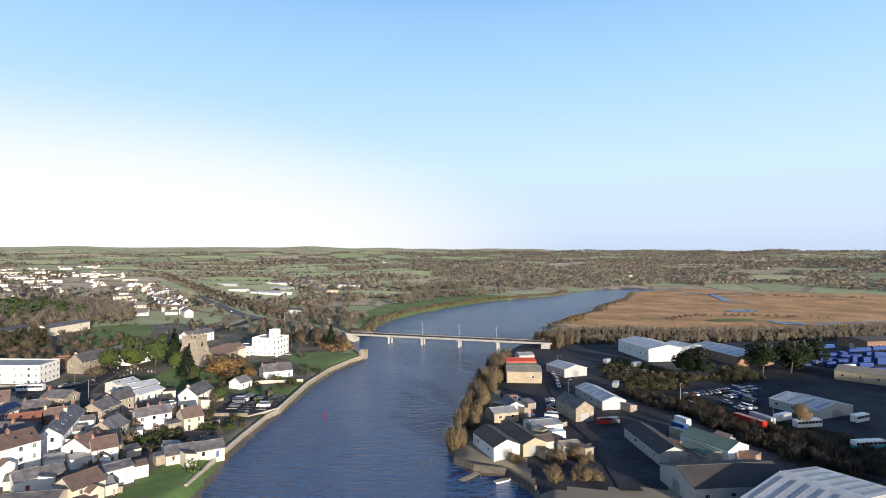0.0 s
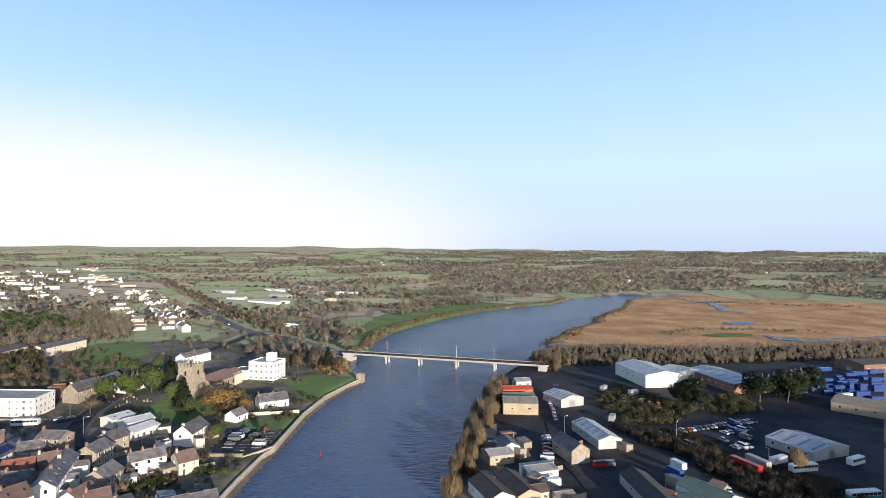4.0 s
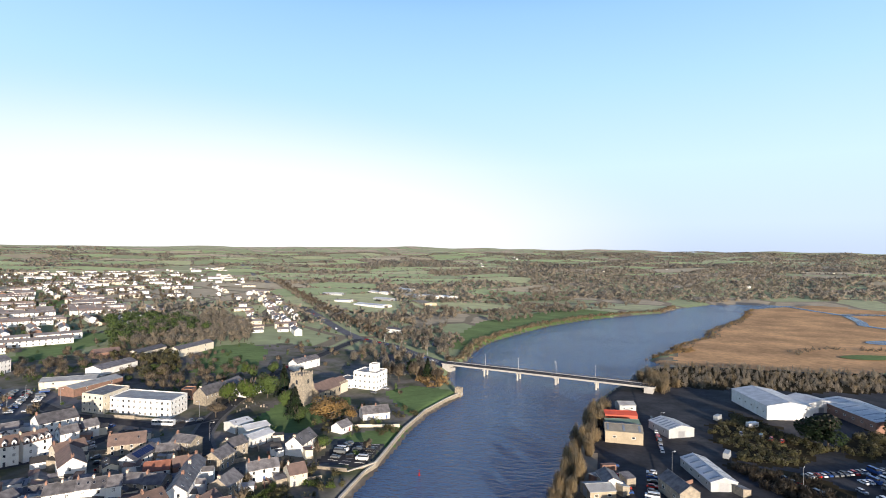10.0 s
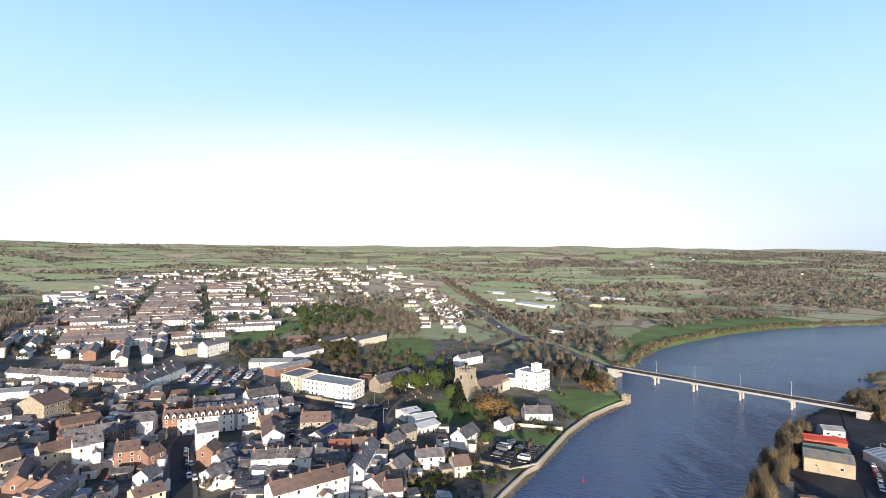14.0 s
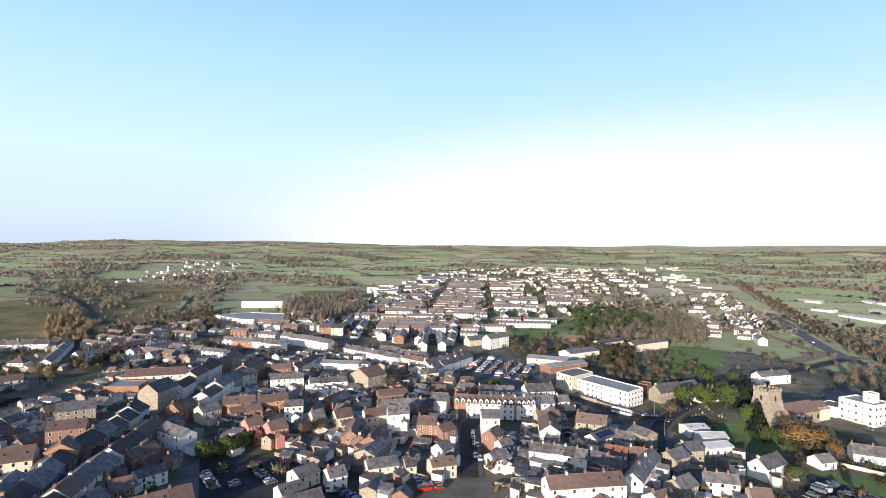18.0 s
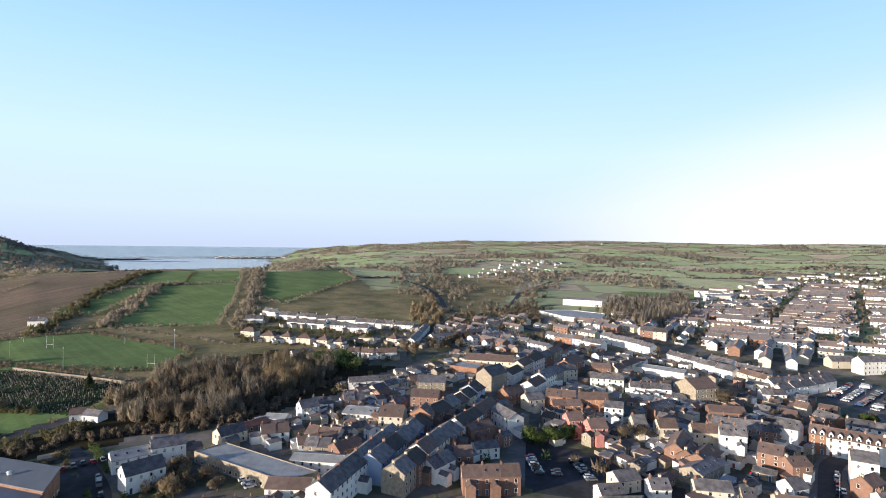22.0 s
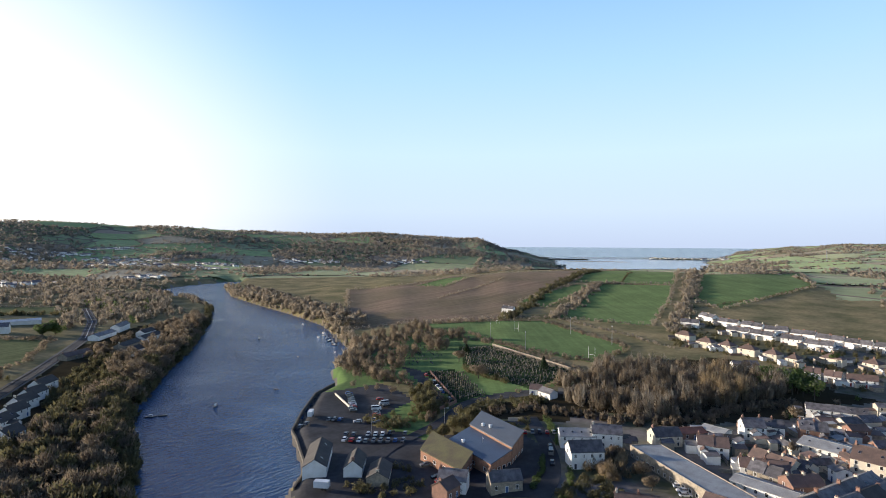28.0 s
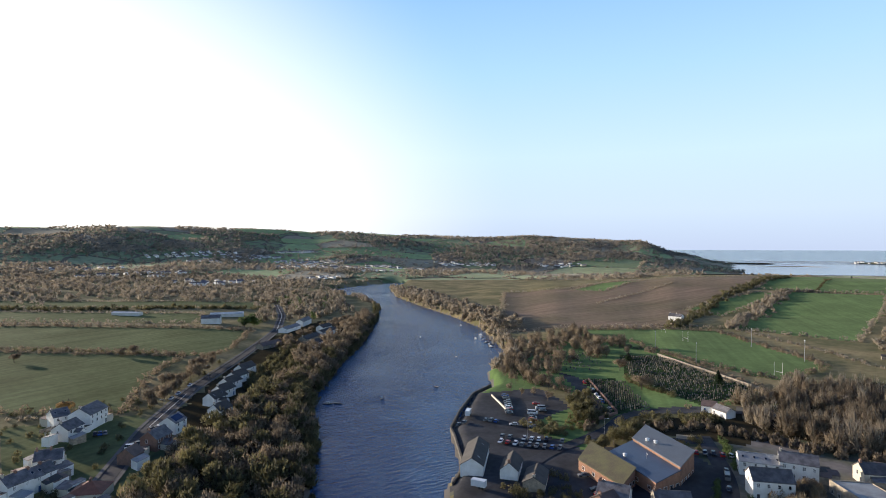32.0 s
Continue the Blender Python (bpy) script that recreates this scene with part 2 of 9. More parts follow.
def water_material(name="river_water", chop=2.1, deep=(0.03, 0.082, 0.185), shoal=(0.06, 0.12, 0.235)):
    m = bpy.data.materials.new(name)
    m.use_nodes = True
    nt = m.node_tree
    p = nt.nodes["Principled BSDF"]
    p.inputs["Roughness"].default_value = 0.14
    p.inputs["IOR"].default_value = 1.33
    geo = nt.nodes.new("ShaderNodeNewGeometry")
    mapping = nt.nodes.new("ShaderNodeMapping")
    mapping.inputs["Rotation"].default_value = (0, 0, 0.5)
    mapping.inputs["Scale"].default_value = (0.35, 1.0, 1.0)
    nt.links.new(geo.outputs["Position"], mapping.inputs[0])
    waves = nt.nodes.new("ShaderNodeTexNoise")
    waves.inputs["Scale"].default_value, waves.inputs["Detail"].default_value = 0.55, 5
    nt.links.new(mapping.outputs[0], waves.inputs["Vector"])
    slow = nt.nodes.new("ShaderNodeTexNoise")
    slow.inputs["Scale"].default_value, slow.inputs["Detail"].default_value = 0.018, 3
    nt.links.new(geo.outputs["Position"], slow.inputs["Vector"])
    calm = nt.nodes.new("ShaderNodeMapRange")
    calm.inputs[1].default_value, calm.inputs[2].default_value = 0.35, 0.65
    calm.inputs[3].default_value, calm.inputs[4].default_value = 0.45, 0.9
    nt.links.new(slow.outputs[0], calm.inputs[0])
    b = nt.nodes.new("ShaderNodeBump")
    b.inputs["Distance"].default_value = chop
    nt.links.new(calm.outputs[0], b.inputs["Strength"])
    nt.links.new(waves.outputs[0], b.inputs["Height"])
    nt.links.new(b.outputs[0], p.inputs["Normal"])
    mix = nt.nodes.new("ShaderNodeMix")
    mix.data_type = "RGBA"
    mix.inputs[6].default_value, mix.inputs[7].default_value = (*deep, 1), (*shoal, 1)
    nt.links.new(slow.outputs[0], mix.inputs[0])
    nt.links.new(mix.outputs[2], p.inputs["Base Color"])
    return m


def land_material(name="far_fields", plots=False):
    """Far country: fields of many greens and browns between dark hedges; with plots each loose piece of the mesh is a field."""
    m = bpy.data.materials.new(name)
    m.use_nodes = True
    nt = m.node_tree
    p = nt.nodes["Principled BSDF"]
    p.inputs["Roughness"].default_value = 0.95
    p.inputs["Specular IOR Level"].default_value = 0.22 if plots else 0.18
    if plots:
        p.inputs["Roughness"].default_value = 0.8
    p.inputs["Sheen Weight"].default_value, p.inputs["Sheen Roughness"].default_value = 0.08, 0.6
    p.inputs["Sheen Tint"].default_value = (1.0, 0.92, 0.78, 1)
    geo = nt.nodes.new("ShaderNodeNewGeometry")
    flat = nt.nodes.new("ShaderNodeMapping")
    flat.inputs["Scale"].default_value = (1, 1, 0)
    flat.inputs["Rotation"].default_value = (0, 0, 0.4)
    nt.links.new(geo.outputs["Position"], flat.inputs[0])
    warp = nt.nodes.new("ShaderNodeTexNoise")
    warp.inputs["Scale"].default_value = 0.004
    nt.links.new(flat.outputs[0], warp.inputs["Vector"])
    shift = nt.nodes.new("ShaderNodeVectorMath")
    shift.operation = "MULTIPLY_ADD"
    shift.inputs[1].default_value = (160, 160, 0)
    nt.links.new(warp.outputs["Color"], shift.inputs[0])
    nt.links.new(flat.outputs[0], shift.inputs[2])
    cells, lines = nt.nodes.new("ShaderNodeTexVoronoi"), nt.nodes.new("ShaderNodeTexVoronoi")
    lines.feature = "DISTANCE_TO_EDGE"
    for v in (cells, lines):
        v.voronoi_dimensions = "2D"
        v.inputs["Scale"].default_value = 0.0075
        v.inputs["Randomness"].default_value = 0.75
        nt.links.new(shift.outputs[0], v.inputs["Vector"])
    split = nt.nodes.new("ShaderNodeSeparateColor")
    nt.links.new(cells.outputs["Color"], split.inputs[0])
    ramp = nt.nodes.new("ShaderNodeValToRGB")
    ramp.color_ramp.interpolation = "CONSTANT"
    stops = [(0.0, (0.155, 0.255, 0.075)), (0.22, (0.22, 0.32, 0.105)), (0.40, (0.115, 0.185, 0.058)), (0.54, (0.265, 0.31, 0.13)), (0.68, (0.31, 0.26, 0.16)), (0.78, (0.21, 0.175, 0.10)), (0.87, (0.18, 0.28, 0.08))] if plots else [(0.0, (0.13, 0.20, 0.08)), (0.22, (0.18, 0.245, 0.11)), (0.42, (0.235, 0.205, 0.145)), (0.6, (0.125, 0.18, 0.075)), (0.78, (0.21, 0.26, 0.13)), (0.9, (0.245, 0.205, 0.145))]
    ramp.color_ramp.elements[0].color = (*stops[0][1], 1)
    ramp.color_ramp.elements[1].position, ramp.color_ramp.elements[1].color = stops[1][0], (*stops[1][1], 1)
    for pos, col in stops[2:]:
        e = ramp.color_ramp.elements.new(pos)
        e.color = (*col, 1)
    nt.links.new(geo.outputs["Random Per Island"] if plots else split.outputs[0], ramp.inputs[0])
    hedge = nt.nodes.new("ShaderNodeMapRange")
    hedge.inputs[1].default_value, hedge.inputs[2].default_value = 0.035, 0.06
    nt.links.new(lines.outputs["Distance"], hedge.inputs[0])
    mix = nt.nodes.new("ShaderNodeMix")
    mix.data_type = "RGBA"
    mix.inputs[6].default_value = (0.07, 0.062, 0.042, 1)
    nt.links.new(hedge.outputs[0], mix.inputs[0])
    nt.links.new(ramp.outputs[0], mix.inputs[7])
    grain = nt.nodes.new("ShaderNodeTexNoise")
    grain.inputs["Scale"].default_value, grain.inputs["Detail"].default_value = 0.05, 6
    nt.links.new(flat.outputs[0], grain.inputs["Vector"])
    tone = nt.nodes.new("ShaderNodeMapRange")
    tone.inputs[3].default_value, tone.inputs[4].default_value = 0.45, 1.55
    nt.links.new(grain.outputs[0], tone.inputs[0])
    mul = nt.nodes.new("ShaderNodeMix")
    mul.data_type, mul.blend_type = "RGBA", "MULTIPLY"
    mul.inputs[0].default_value = 1.0
    nt.links.new(ramp.outputs[0] if plots else mix.outputs[2], mul.inputs[6])
    nt.links.new(tone.outputs[0], mul.inputs[7])
    nt.links.new(mul.outputs[2], p.inputs["Base Color"])
    return m


WATER = water_material()
SEA = water_material("open_sea", 0.9, (0.03, 0.06, 0.14), (0.05, 0.085, 0.16))
# paler than SEA: the reflection of bright sky is put into the base colour
BRIGHT_WATER = water_material("sky_bright_water", 0.25, (0.09, 0.14, 0.22), (0.17, 0.23, 0.31))
SURF = material("surf_foam", (0.75, 0.78, 0.80), 0.7, vary=0.15, scale=0.02, fine=0.3)
FAR_FIELDS = land_material()
TOWN_GROUND = material("town_ground", (0.20, 0.18, 0.16), 0.8, vary=0.42, scale=0.06, fine=0.35, second=(0.085, 0.095, 0.05), spec=0.1)
GRASS = material("grass", (0.135, 0.215, 0.068), 0.95, vary=0.26, scale=0.03, fine=0.35, second=(0.10, 0.16, 0.052), spec=0.0, fuzz=0.028)
PLOUGHED = material("ploughed_earth", (0.22, 0.155, 0.105), 0.95, vary=0.32, scale=0.012, fine=0.2, second=(0.16, 0.125, 0.075), spec=0.06, fuzz=0.012)
REEDS = material("reed_marsh", (0.68, 0.405, 0.20), 0.95, vary=0.42, scale=0.02, fine=0.25, second=(0.42, 0.255, 0.13), spec=0.0, fuzz=0.012)
SCRUB = material("rough_grass", (0.27, 0.22, 0.115), 0.95, vary=0.45, scale=0.03, fine=0.25, second=(0.13, 0.125, 0.06), spec=0.015, fuzz=0.012)
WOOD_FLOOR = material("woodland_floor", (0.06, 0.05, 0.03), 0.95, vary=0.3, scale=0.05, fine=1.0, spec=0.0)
MUD = material("river_mud", (0.12, 0.10, 0.075), 0.6, vary=0.2, scale=0.1, fine=1.0)
TARMAC = material("tarmac", (0.062, 0.062, 0.066), 0.8, vary=0.42, scale=0.08, fine=0.45, spec=0.12)
# paler copy of TARMAC: low sun on the surface is put into the colour
SUNLIT_TARMAC = material("sunlit_tarmac", (0.15, 0.15, 0.155), 0.75, vary=0.25, scale=0.1, fine=0.6, spec=0.15)

# ---- the ground, one sheet ----
# land use: outline and material slot; later outlines win
GRAVE_TURF = material("grave_turf", (0.05, 0.082, 0.032), 0.95, vary=0.35, scale=0.2, fine=1.5, second=(0.032, 0.045, 0.024), spec=0.0)
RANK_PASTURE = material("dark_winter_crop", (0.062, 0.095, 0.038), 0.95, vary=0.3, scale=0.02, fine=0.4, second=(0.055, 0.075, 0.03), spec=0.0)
PASTURE = material("grazed_pasture", (0.15, 0.17, 0.078), 0.95, vary=0.35, scale=0.02, fine=0.3, second=(0.11, 0.125, 0.055), spec=0.015)


def furrows(m, turn, low):
    """Streaks along the rows of a worked field."""
    nt = m.node_tree
    p = nt.nodes["Principled BSDF"]
    base = p.inputs["Base Color"].links[0].from_socket
    geo, mapping, streak = nt.nodes.new("ShaderNodeNewGeometry"), nt.nodes.new("ShaderNodeMapping"), nt.nodes.new("ShaderNodeTexNoise")
    mapping.vector_type = "TEXTURE"
    mapping.inputs["Rotation"].default_value = (0, 0, turn)
    mapping.inputs["Scale"].default_value = (120, 4.5, 1000)
    streak.inputs["Scale"].default_value, streak.inputs["Detail"].default_value = 1.0, 5
    nt.links.new(geo.outputs["Position"], mapping.inputs[0])
    nt.links.new(mapping.outputs[0], streak.inputs[0])
    tone, mul = nt.nodes.new("ShaderNodeMapRange"), nt.nodes.new("ShaderNodeMix")
    tone.inputs[1].default_value, tone.inputs[2].default_value = 0.3, 0.7
    tone.inputs[3].default_value, tone.inputs[4].default_value = low, 2 - low
    mul.data_type, mul.blend_type = "RGBA", "MULTIPLY"
    mul.inputs[0].default_value = 1.0
    nt.links.new(streak.outputs[0], tone.inputs[0])
    nt.links.new(base, mul.inputs[6])
    nt.links.new(tone.outputs[0], mul.inputs[7])
    nt.links.new(mul.outputs[2], p.inputs["Base Color"])


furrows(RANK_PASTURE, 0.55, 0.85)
furrows(PLOUGHED, 3.0, 0.75)
furrows(GRASS, 0.75, 0.86)
furrows(PASTURE, 0.55, 0.82)
GROUND_SLOTS = [FAR_FIELDS, TOWN_GROUND, GRASS, PLOUGHED, REEDS, SCRUB, WOOD_FLOOR, MUD, TARMAC, GRAVE_TURF, RANK_PASTURE, PASTURE, SUNLIT_TARMAC]
BELT = [(70, 398), (131, 400), (218, 409), (313, 424), (430, 440), (470, 530), (423, 520), (326, 492), (211, 477), (132, 482), (108, 474), (86, 454)]      # strip of young trees before the marsh
LAND_USE = [
    ([(-430, 15), (-943, -116), (-1159, -468), (-1147, -803), (-675, -1169), (-131, -1494), (413, -1442), (17, -58), (-75, -130), (-286, -165), (-394, -69)], 5),
    ([(-61, 138), (-66, 377), (-100, 470), (-230, 480), (-330, 400), (-440, 300), (-520, 200), (-560, 60), (-512, -60), (-287, -88), (-172, -120), (-90, -160), (0, 0)], 1),
    ([(27, 148), (25, 203), (30, 330), (70, 437), (108, 475), (161, 488), (266, 467), (383, 469), (121, 148)], 8),
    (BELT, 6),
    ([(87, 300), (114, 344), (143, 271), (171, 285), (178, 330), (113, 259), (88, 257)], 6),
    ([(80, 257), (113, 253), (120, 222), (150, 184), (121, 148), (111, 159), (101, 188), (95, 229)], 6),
    ([(93, 496), (116, 506), (137, 562), (142, 603), (189, 674), (213, 723), (222, 782), (302, 933), (364, 1055), (425, 1140), (517, 1176), (613, 1047), (803, 985), (640, 620), (423, 520), (326, 494), (211, 478), (132, 483)], 4),
    ([(-95, 525), (-78, 728), (48, 980), (140, 914), (13, 741), (-50, 586), (-66, 502)], 2),
    ([(-764, 935), (-973, 1288), (-942, 1546), (-882, 1861), (-385, 1999), (-105, 1207), (-131, 880), (-310, 867), (-651, 1290)], 0),
    ([(-98, 342), (-84, 363), (-52, 356), (-62, 314), (-70, 294)], 2),
    ([(-97, 252), (-79, 270), (-66, 282), (-64, 258), (-69, 246)], 2),
    ([(-84, 158), (-82, 166), (-69, 176), (-65, 145), (-85, 138)], 2),
    ([(-92, 219), (-92, 250), (-71, 249), (-71, 220)], 8),
    ([(-148, 249), (-148, 315), (-115, 324), (-104, 293), (-118, 252)], 2),
    ([(-245, 352), (-283, 439), (-246, 460), (-215, 404), (-236, 358)], 2),
    ([(-394, 345), (-422, 384), (-440, 470), (-412, 478), (-392, 440), (-374, 378), (-376, 343)], 2),
    ([(-252, 367), (-290, 440), (-268, 468), (-232, 442), (-205, 368), (-222, 350)], 2),
    ([(-900, 320), (-870, 440), (-800, 396), (-822, 300)], 2),
    ([(-810, 656), (-719, 727), (-632, 641), (-758, 593)], 2),
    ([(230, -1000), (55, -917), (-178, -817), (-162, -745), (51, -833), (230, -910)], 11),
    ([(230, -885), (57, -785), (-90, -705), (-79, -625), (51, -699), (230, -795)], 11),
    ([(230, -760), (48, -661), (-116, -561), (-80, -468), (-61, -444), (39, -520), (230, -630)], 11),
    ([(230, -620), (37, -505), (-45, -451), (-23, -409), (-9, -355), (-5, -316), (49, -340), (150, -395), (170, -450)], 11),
    ([(-513, -307), (-784, -382), (-816, -284), (-671, -239), (-519, -202)], 2),
    ([(-782, -426), (-1059, -522), (-1959, -651), (-828, -286)], 2),
    ([(-719, -224), (-1003, -300), (-1304, -202), (-926, -126), (-748, -160), (-660, -177)], 2),
    ([(-337, -437), (-577, -747), (-659, -678), (-911, -709), (-1105, -545), (-662, -411), (-476, -341), (-398, -410)], 3),
    ([(-588, -407), (-758, -413), (-766, -385), (-576, -351)], 2),
    ([(-653, -659), (-836, -692), (-822, -654), (-663, -598)], 2),
    ([(-447, -353), (-485, -348), (-520, -300), (-470, -176), (-412, -175), (-437, -215), (-483, -300)], 5),
    ([(-592, -178), (-768, -156), (-861, -29), (-691, 10), (-585, -13)], 5),
    ([(-700, 0), (-880, -30), (-1250, 20), (-1060, 180), (-760, 110), (-600, 60), (-600, 5)], 5),
    ([(-235, -308), (-365, -370), (-387, -317), (-322, -173), (-278, -166), (-218, -189), (-234, -243)], 2),
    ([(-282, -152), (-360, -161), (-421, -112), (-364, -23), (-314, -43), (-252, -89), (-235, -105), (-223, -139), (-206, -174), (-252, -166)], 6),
    ([(-367, -378), (-393, -402), (-447, -353), (-483, -300), (-437, -215), (-412, -175), (-351, -177), (-352, -219), (-362, -278), (-372, -340)], 2),
    ([(-203, -237), (-211, -203), (-171, -163), (-160, -179)], 2),
    ([(-164, -219), (-159, -172), (-214, -152), (-223, -133), (-160, -95), (-106, -162)], 8),
    ([(-139, -223), (-186, -271), (-209, -271), (-224, -251), (-211, -214), (-186, -209), (-170, -202), (-172, -165), (-149, -182), (-138, -196)], 8),
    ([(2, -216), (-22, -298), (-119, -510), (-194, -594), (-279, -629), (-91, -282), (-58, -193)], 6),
    # town car park, in the tarmac with sunlight in its colour
    ([(-303, 227), (-343, 278), (-295, 286), (-256, 272), (-261, 236)], 12),
    ([(-238, 44), (-215, 87), (-182, 97), (-170, 86), (-191, 36)], 8),
    ([(-101, -166), (-131, -194), (-172, -161), (-207, -146), (-252, -122), (-276, -96), (-222, -78)], 1),
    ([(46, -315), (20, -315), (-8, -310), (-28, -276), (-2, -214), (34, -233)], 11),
    ([(-104, -168), (-131, -200), (-140, -196), (-152, -183), (-172, -163), (-190, -158), (-205, -140), (-196, -120), (-180, -108), (-160, -112), (-140, -122), (-120, -140)], 8),
    ([(-100, -160), (-136, -217), (-142, -229), (-188, -275), (-200, -262), (-150, -190), (-112, -150)], 8),
    ([(-190, -266), (-209, -284), (-232, -320), (-266, -344), (-276, -310), (-226, -256)], 2),
    ([(-262, -278), (-262, -258), (-222, -200), (-230, -188), (-262, -166), (-266, -172), (-247, -186), (-216, -196)], 8),
    ([(-262, -256), (-220, -191), (-241, -190), (-277, -242)], 9),
    ([(-335, -287), (-359, -267), (-322, -172), (-266, -173), (-272, -196), (-292, -245)], 9),
]


def mesh_object(name, verts, faces, materials, slots=None, parent=None, smooth=False):
    me = bpy.data.meshes.new(name)
    me.from_pydata(verts, [], faces)
    for m in materials:
        me.materials.append(m)
    if slots is not None:
        me.polygons.foreach_set("material_index", np.asarray(slots, np.int32))
    if smooth:
        me.polygons.foreach_set("use_smooth", np.ones(len(me.polygons), bool))
    me.update()
    ob = new(name, me)
    if parent is not None:
        ob.parent = parent
    return ob


def build_ground():
    radii = np.concatenate([np.linspace(4, 100, 16, endpoint=False), np.arange(100, 420, 2.8), np.arange(420, 1200, 6.0), np.geomspace(1200, 4950, 50)])
    angles = np.radians(np.concatenate([np.arange(-45, 195, 0.4), np.arange(195, 315, 2.0)]))
    n, k = len(radii), len(angles)
    rr, aa = np.meshgrid(radii, angles, indexing="ij")
    x, y = -rr * np.sin(aa), rr * np.cos(aa)
    z = height(x.ravel(), y.ravel())
    verts = np.column_stack([x.ravel(), y.ravel(), z])
    i, j = np.meshgrid(np.arange(n - 1), np.arange(k), indexing="ij")
    j2 = (j + 1) % k
    faces = np.stack([i * k + j, (i + 1) * k + j, (i + 1) * k + j2, i * k + j2], -1).reshape(-1, 4)
    centre = verts[faces].mean(1)
    slots = np.zeros(len(faces), int)
    cx, cy = centre[:, 0], centre[:, 1]                               # wavering edges between rough plots
    loose = np.column_stack([cx + 2.5 * np.sin(cy * 0.21 + 2 * np.sin(cx * 0.05)) + 1.5 * np.sin(cy * 0.53), cy + 2.5 * np.sin(cx * 0.19 + 2 * np.sin(cy * 0.06)) + 1.5 * np.sin(cx * 0.47)])
    for poly, slot in LAND_USE:
        p = centre if slot in (2, 3, 8, 9, 10, 11, 12) else loose
        slots[inside(poly, p[:, 0], p[:, 1])] = slot
    slots[centre[:, 2] < 0.7] = 7
    verts = np.vstack([verts, [[0, 0, 2.5]]])
    cap = [(k * n, b, (b + 1) % k) for b in range(k)]
    ob = mesh_object("ground", verts.tolist(), faces.tolist() + cap, GROUND_SLOTS, np.concatenate([slots, np.ones(k, int)]), smooth=True)
    return tagged(ob, "rolling winter countryside with fields, town ground and marsh", "ground", kind="structure")


build_ground()


def build_water():
    """River, estuary and the sea, which bends up with the far horizon."""
    radii = np.array([1, 60, 200, 500, 1000, 2000, 3000, 3400, 3700, 4000, 4300, 4600, 4800, 4950.0])
    rise = np.array([0, 0, 0, 0, 0, 0, 0, 4, 12, 23, 37, 52, 62, 66.0])
    k = 120
    verts, faces = [], []
    for r, z in zip(radii, rise):
        for b in range(k):
            a = 2 * math.pi * b / k
            up = z if 1.75 < a < 2.27 else 0.0
            verts.append((-r * math.sin(a), r * math.cos(a), up))
    for i in range(len(radii) - 1):
        for b in range(k):
            c = (b + 1) % k
            faces.append((i * k + b, (i + 1) * k + b, (i + 1) * k + c, i * k + c))
    slots = [1 if radii[f[0] // k] > 1500 else 0 for f in faces]
    ob = mesh_object("water", verts, faces, [WATER, SEA], slots, smooth=True)
    return tagged(ob, "blue-grey tidal river water, rippled by wind", "river", kind="structure")


build_water()


# ---- building materials ----
def plain(name, colour, rough=0.5, metal=0.0):
    return material(name, colour, rough, metal, vary=0.08, scale=1.0, fine=6.0, bump=0.0)


WALLS = {
    "white": material("white_render", (0.80, 0.79, 0.76), 0.85, vary=0.10, scale=0.35, fine=3.0, second=(0.70, 0.68, 0.63), object_vary=0.06),
    "cream": material("cream_render", (0.60, 0.54, 0.43), 0.85, vary=0.12, scale=0.35, fine=3.0, object_vary=0.12),
    "brick": material("red_brick", (0.26, 0.145, 0.105), 0.9, vary=0.28, scale=0.6, fine=5.0, second=(0.19, 0.115, 0.085), object_vary=0.15),
    "orange": material("orange_brick", (0.33, 0.175, 0.11), 0.9, vary=0.25, scale=0.6, fine=5.0, object_vary=0.12),
    "stone": material("rubble_stone", (0.34, 0.29, 0.22), 0.95, vary=0.35, scale=0.9, fine=3.0, second=(0.22, 0.19, 0.15), bump=0.5, object_vary=0.12),
    "quay": material("dark_quay_stone", (0.13, 0.115, 0.095), 0.95, vary=0.35, scale=0.7, fine=3.0, bump=0.5),
    "pink": material("pink_render", (0.55, 0.23, 0.20), 0.85, vary=0.12, scale=0.4, fine=3.0),
    "mint": material("mint_render", (0.55, 0.66, 0.58), 0.85, vary=0.1, scale=0.4, fine=3.0),
    "pale": material("pale_cladding", (0.62, 0.61, 0.57), 0.7, vary=0.12, scale=0.4, fine=2.0),
    "metal": material("grey_metal_cladding", (0.42, 0.43, 0.43), 0.5, 0.2, vary=0.14, scale=0.3, fine=2.0),
    "tan": material("tan_cladding", (0.40, 0.33, 0.23), 0.7, vary=0.18, scale=0.3, fine=2.0),
    "scarlet": material("scarlet_cladding", (0.45, 0.08, 0.04), 0.6, vary=0.2, scale=0.3, fine=2.0),
    "blue": material("blue_render", (0.35, 0.45, 0.62), 0.85, vary=0.1, scale=0.4, fine=3.0),
}
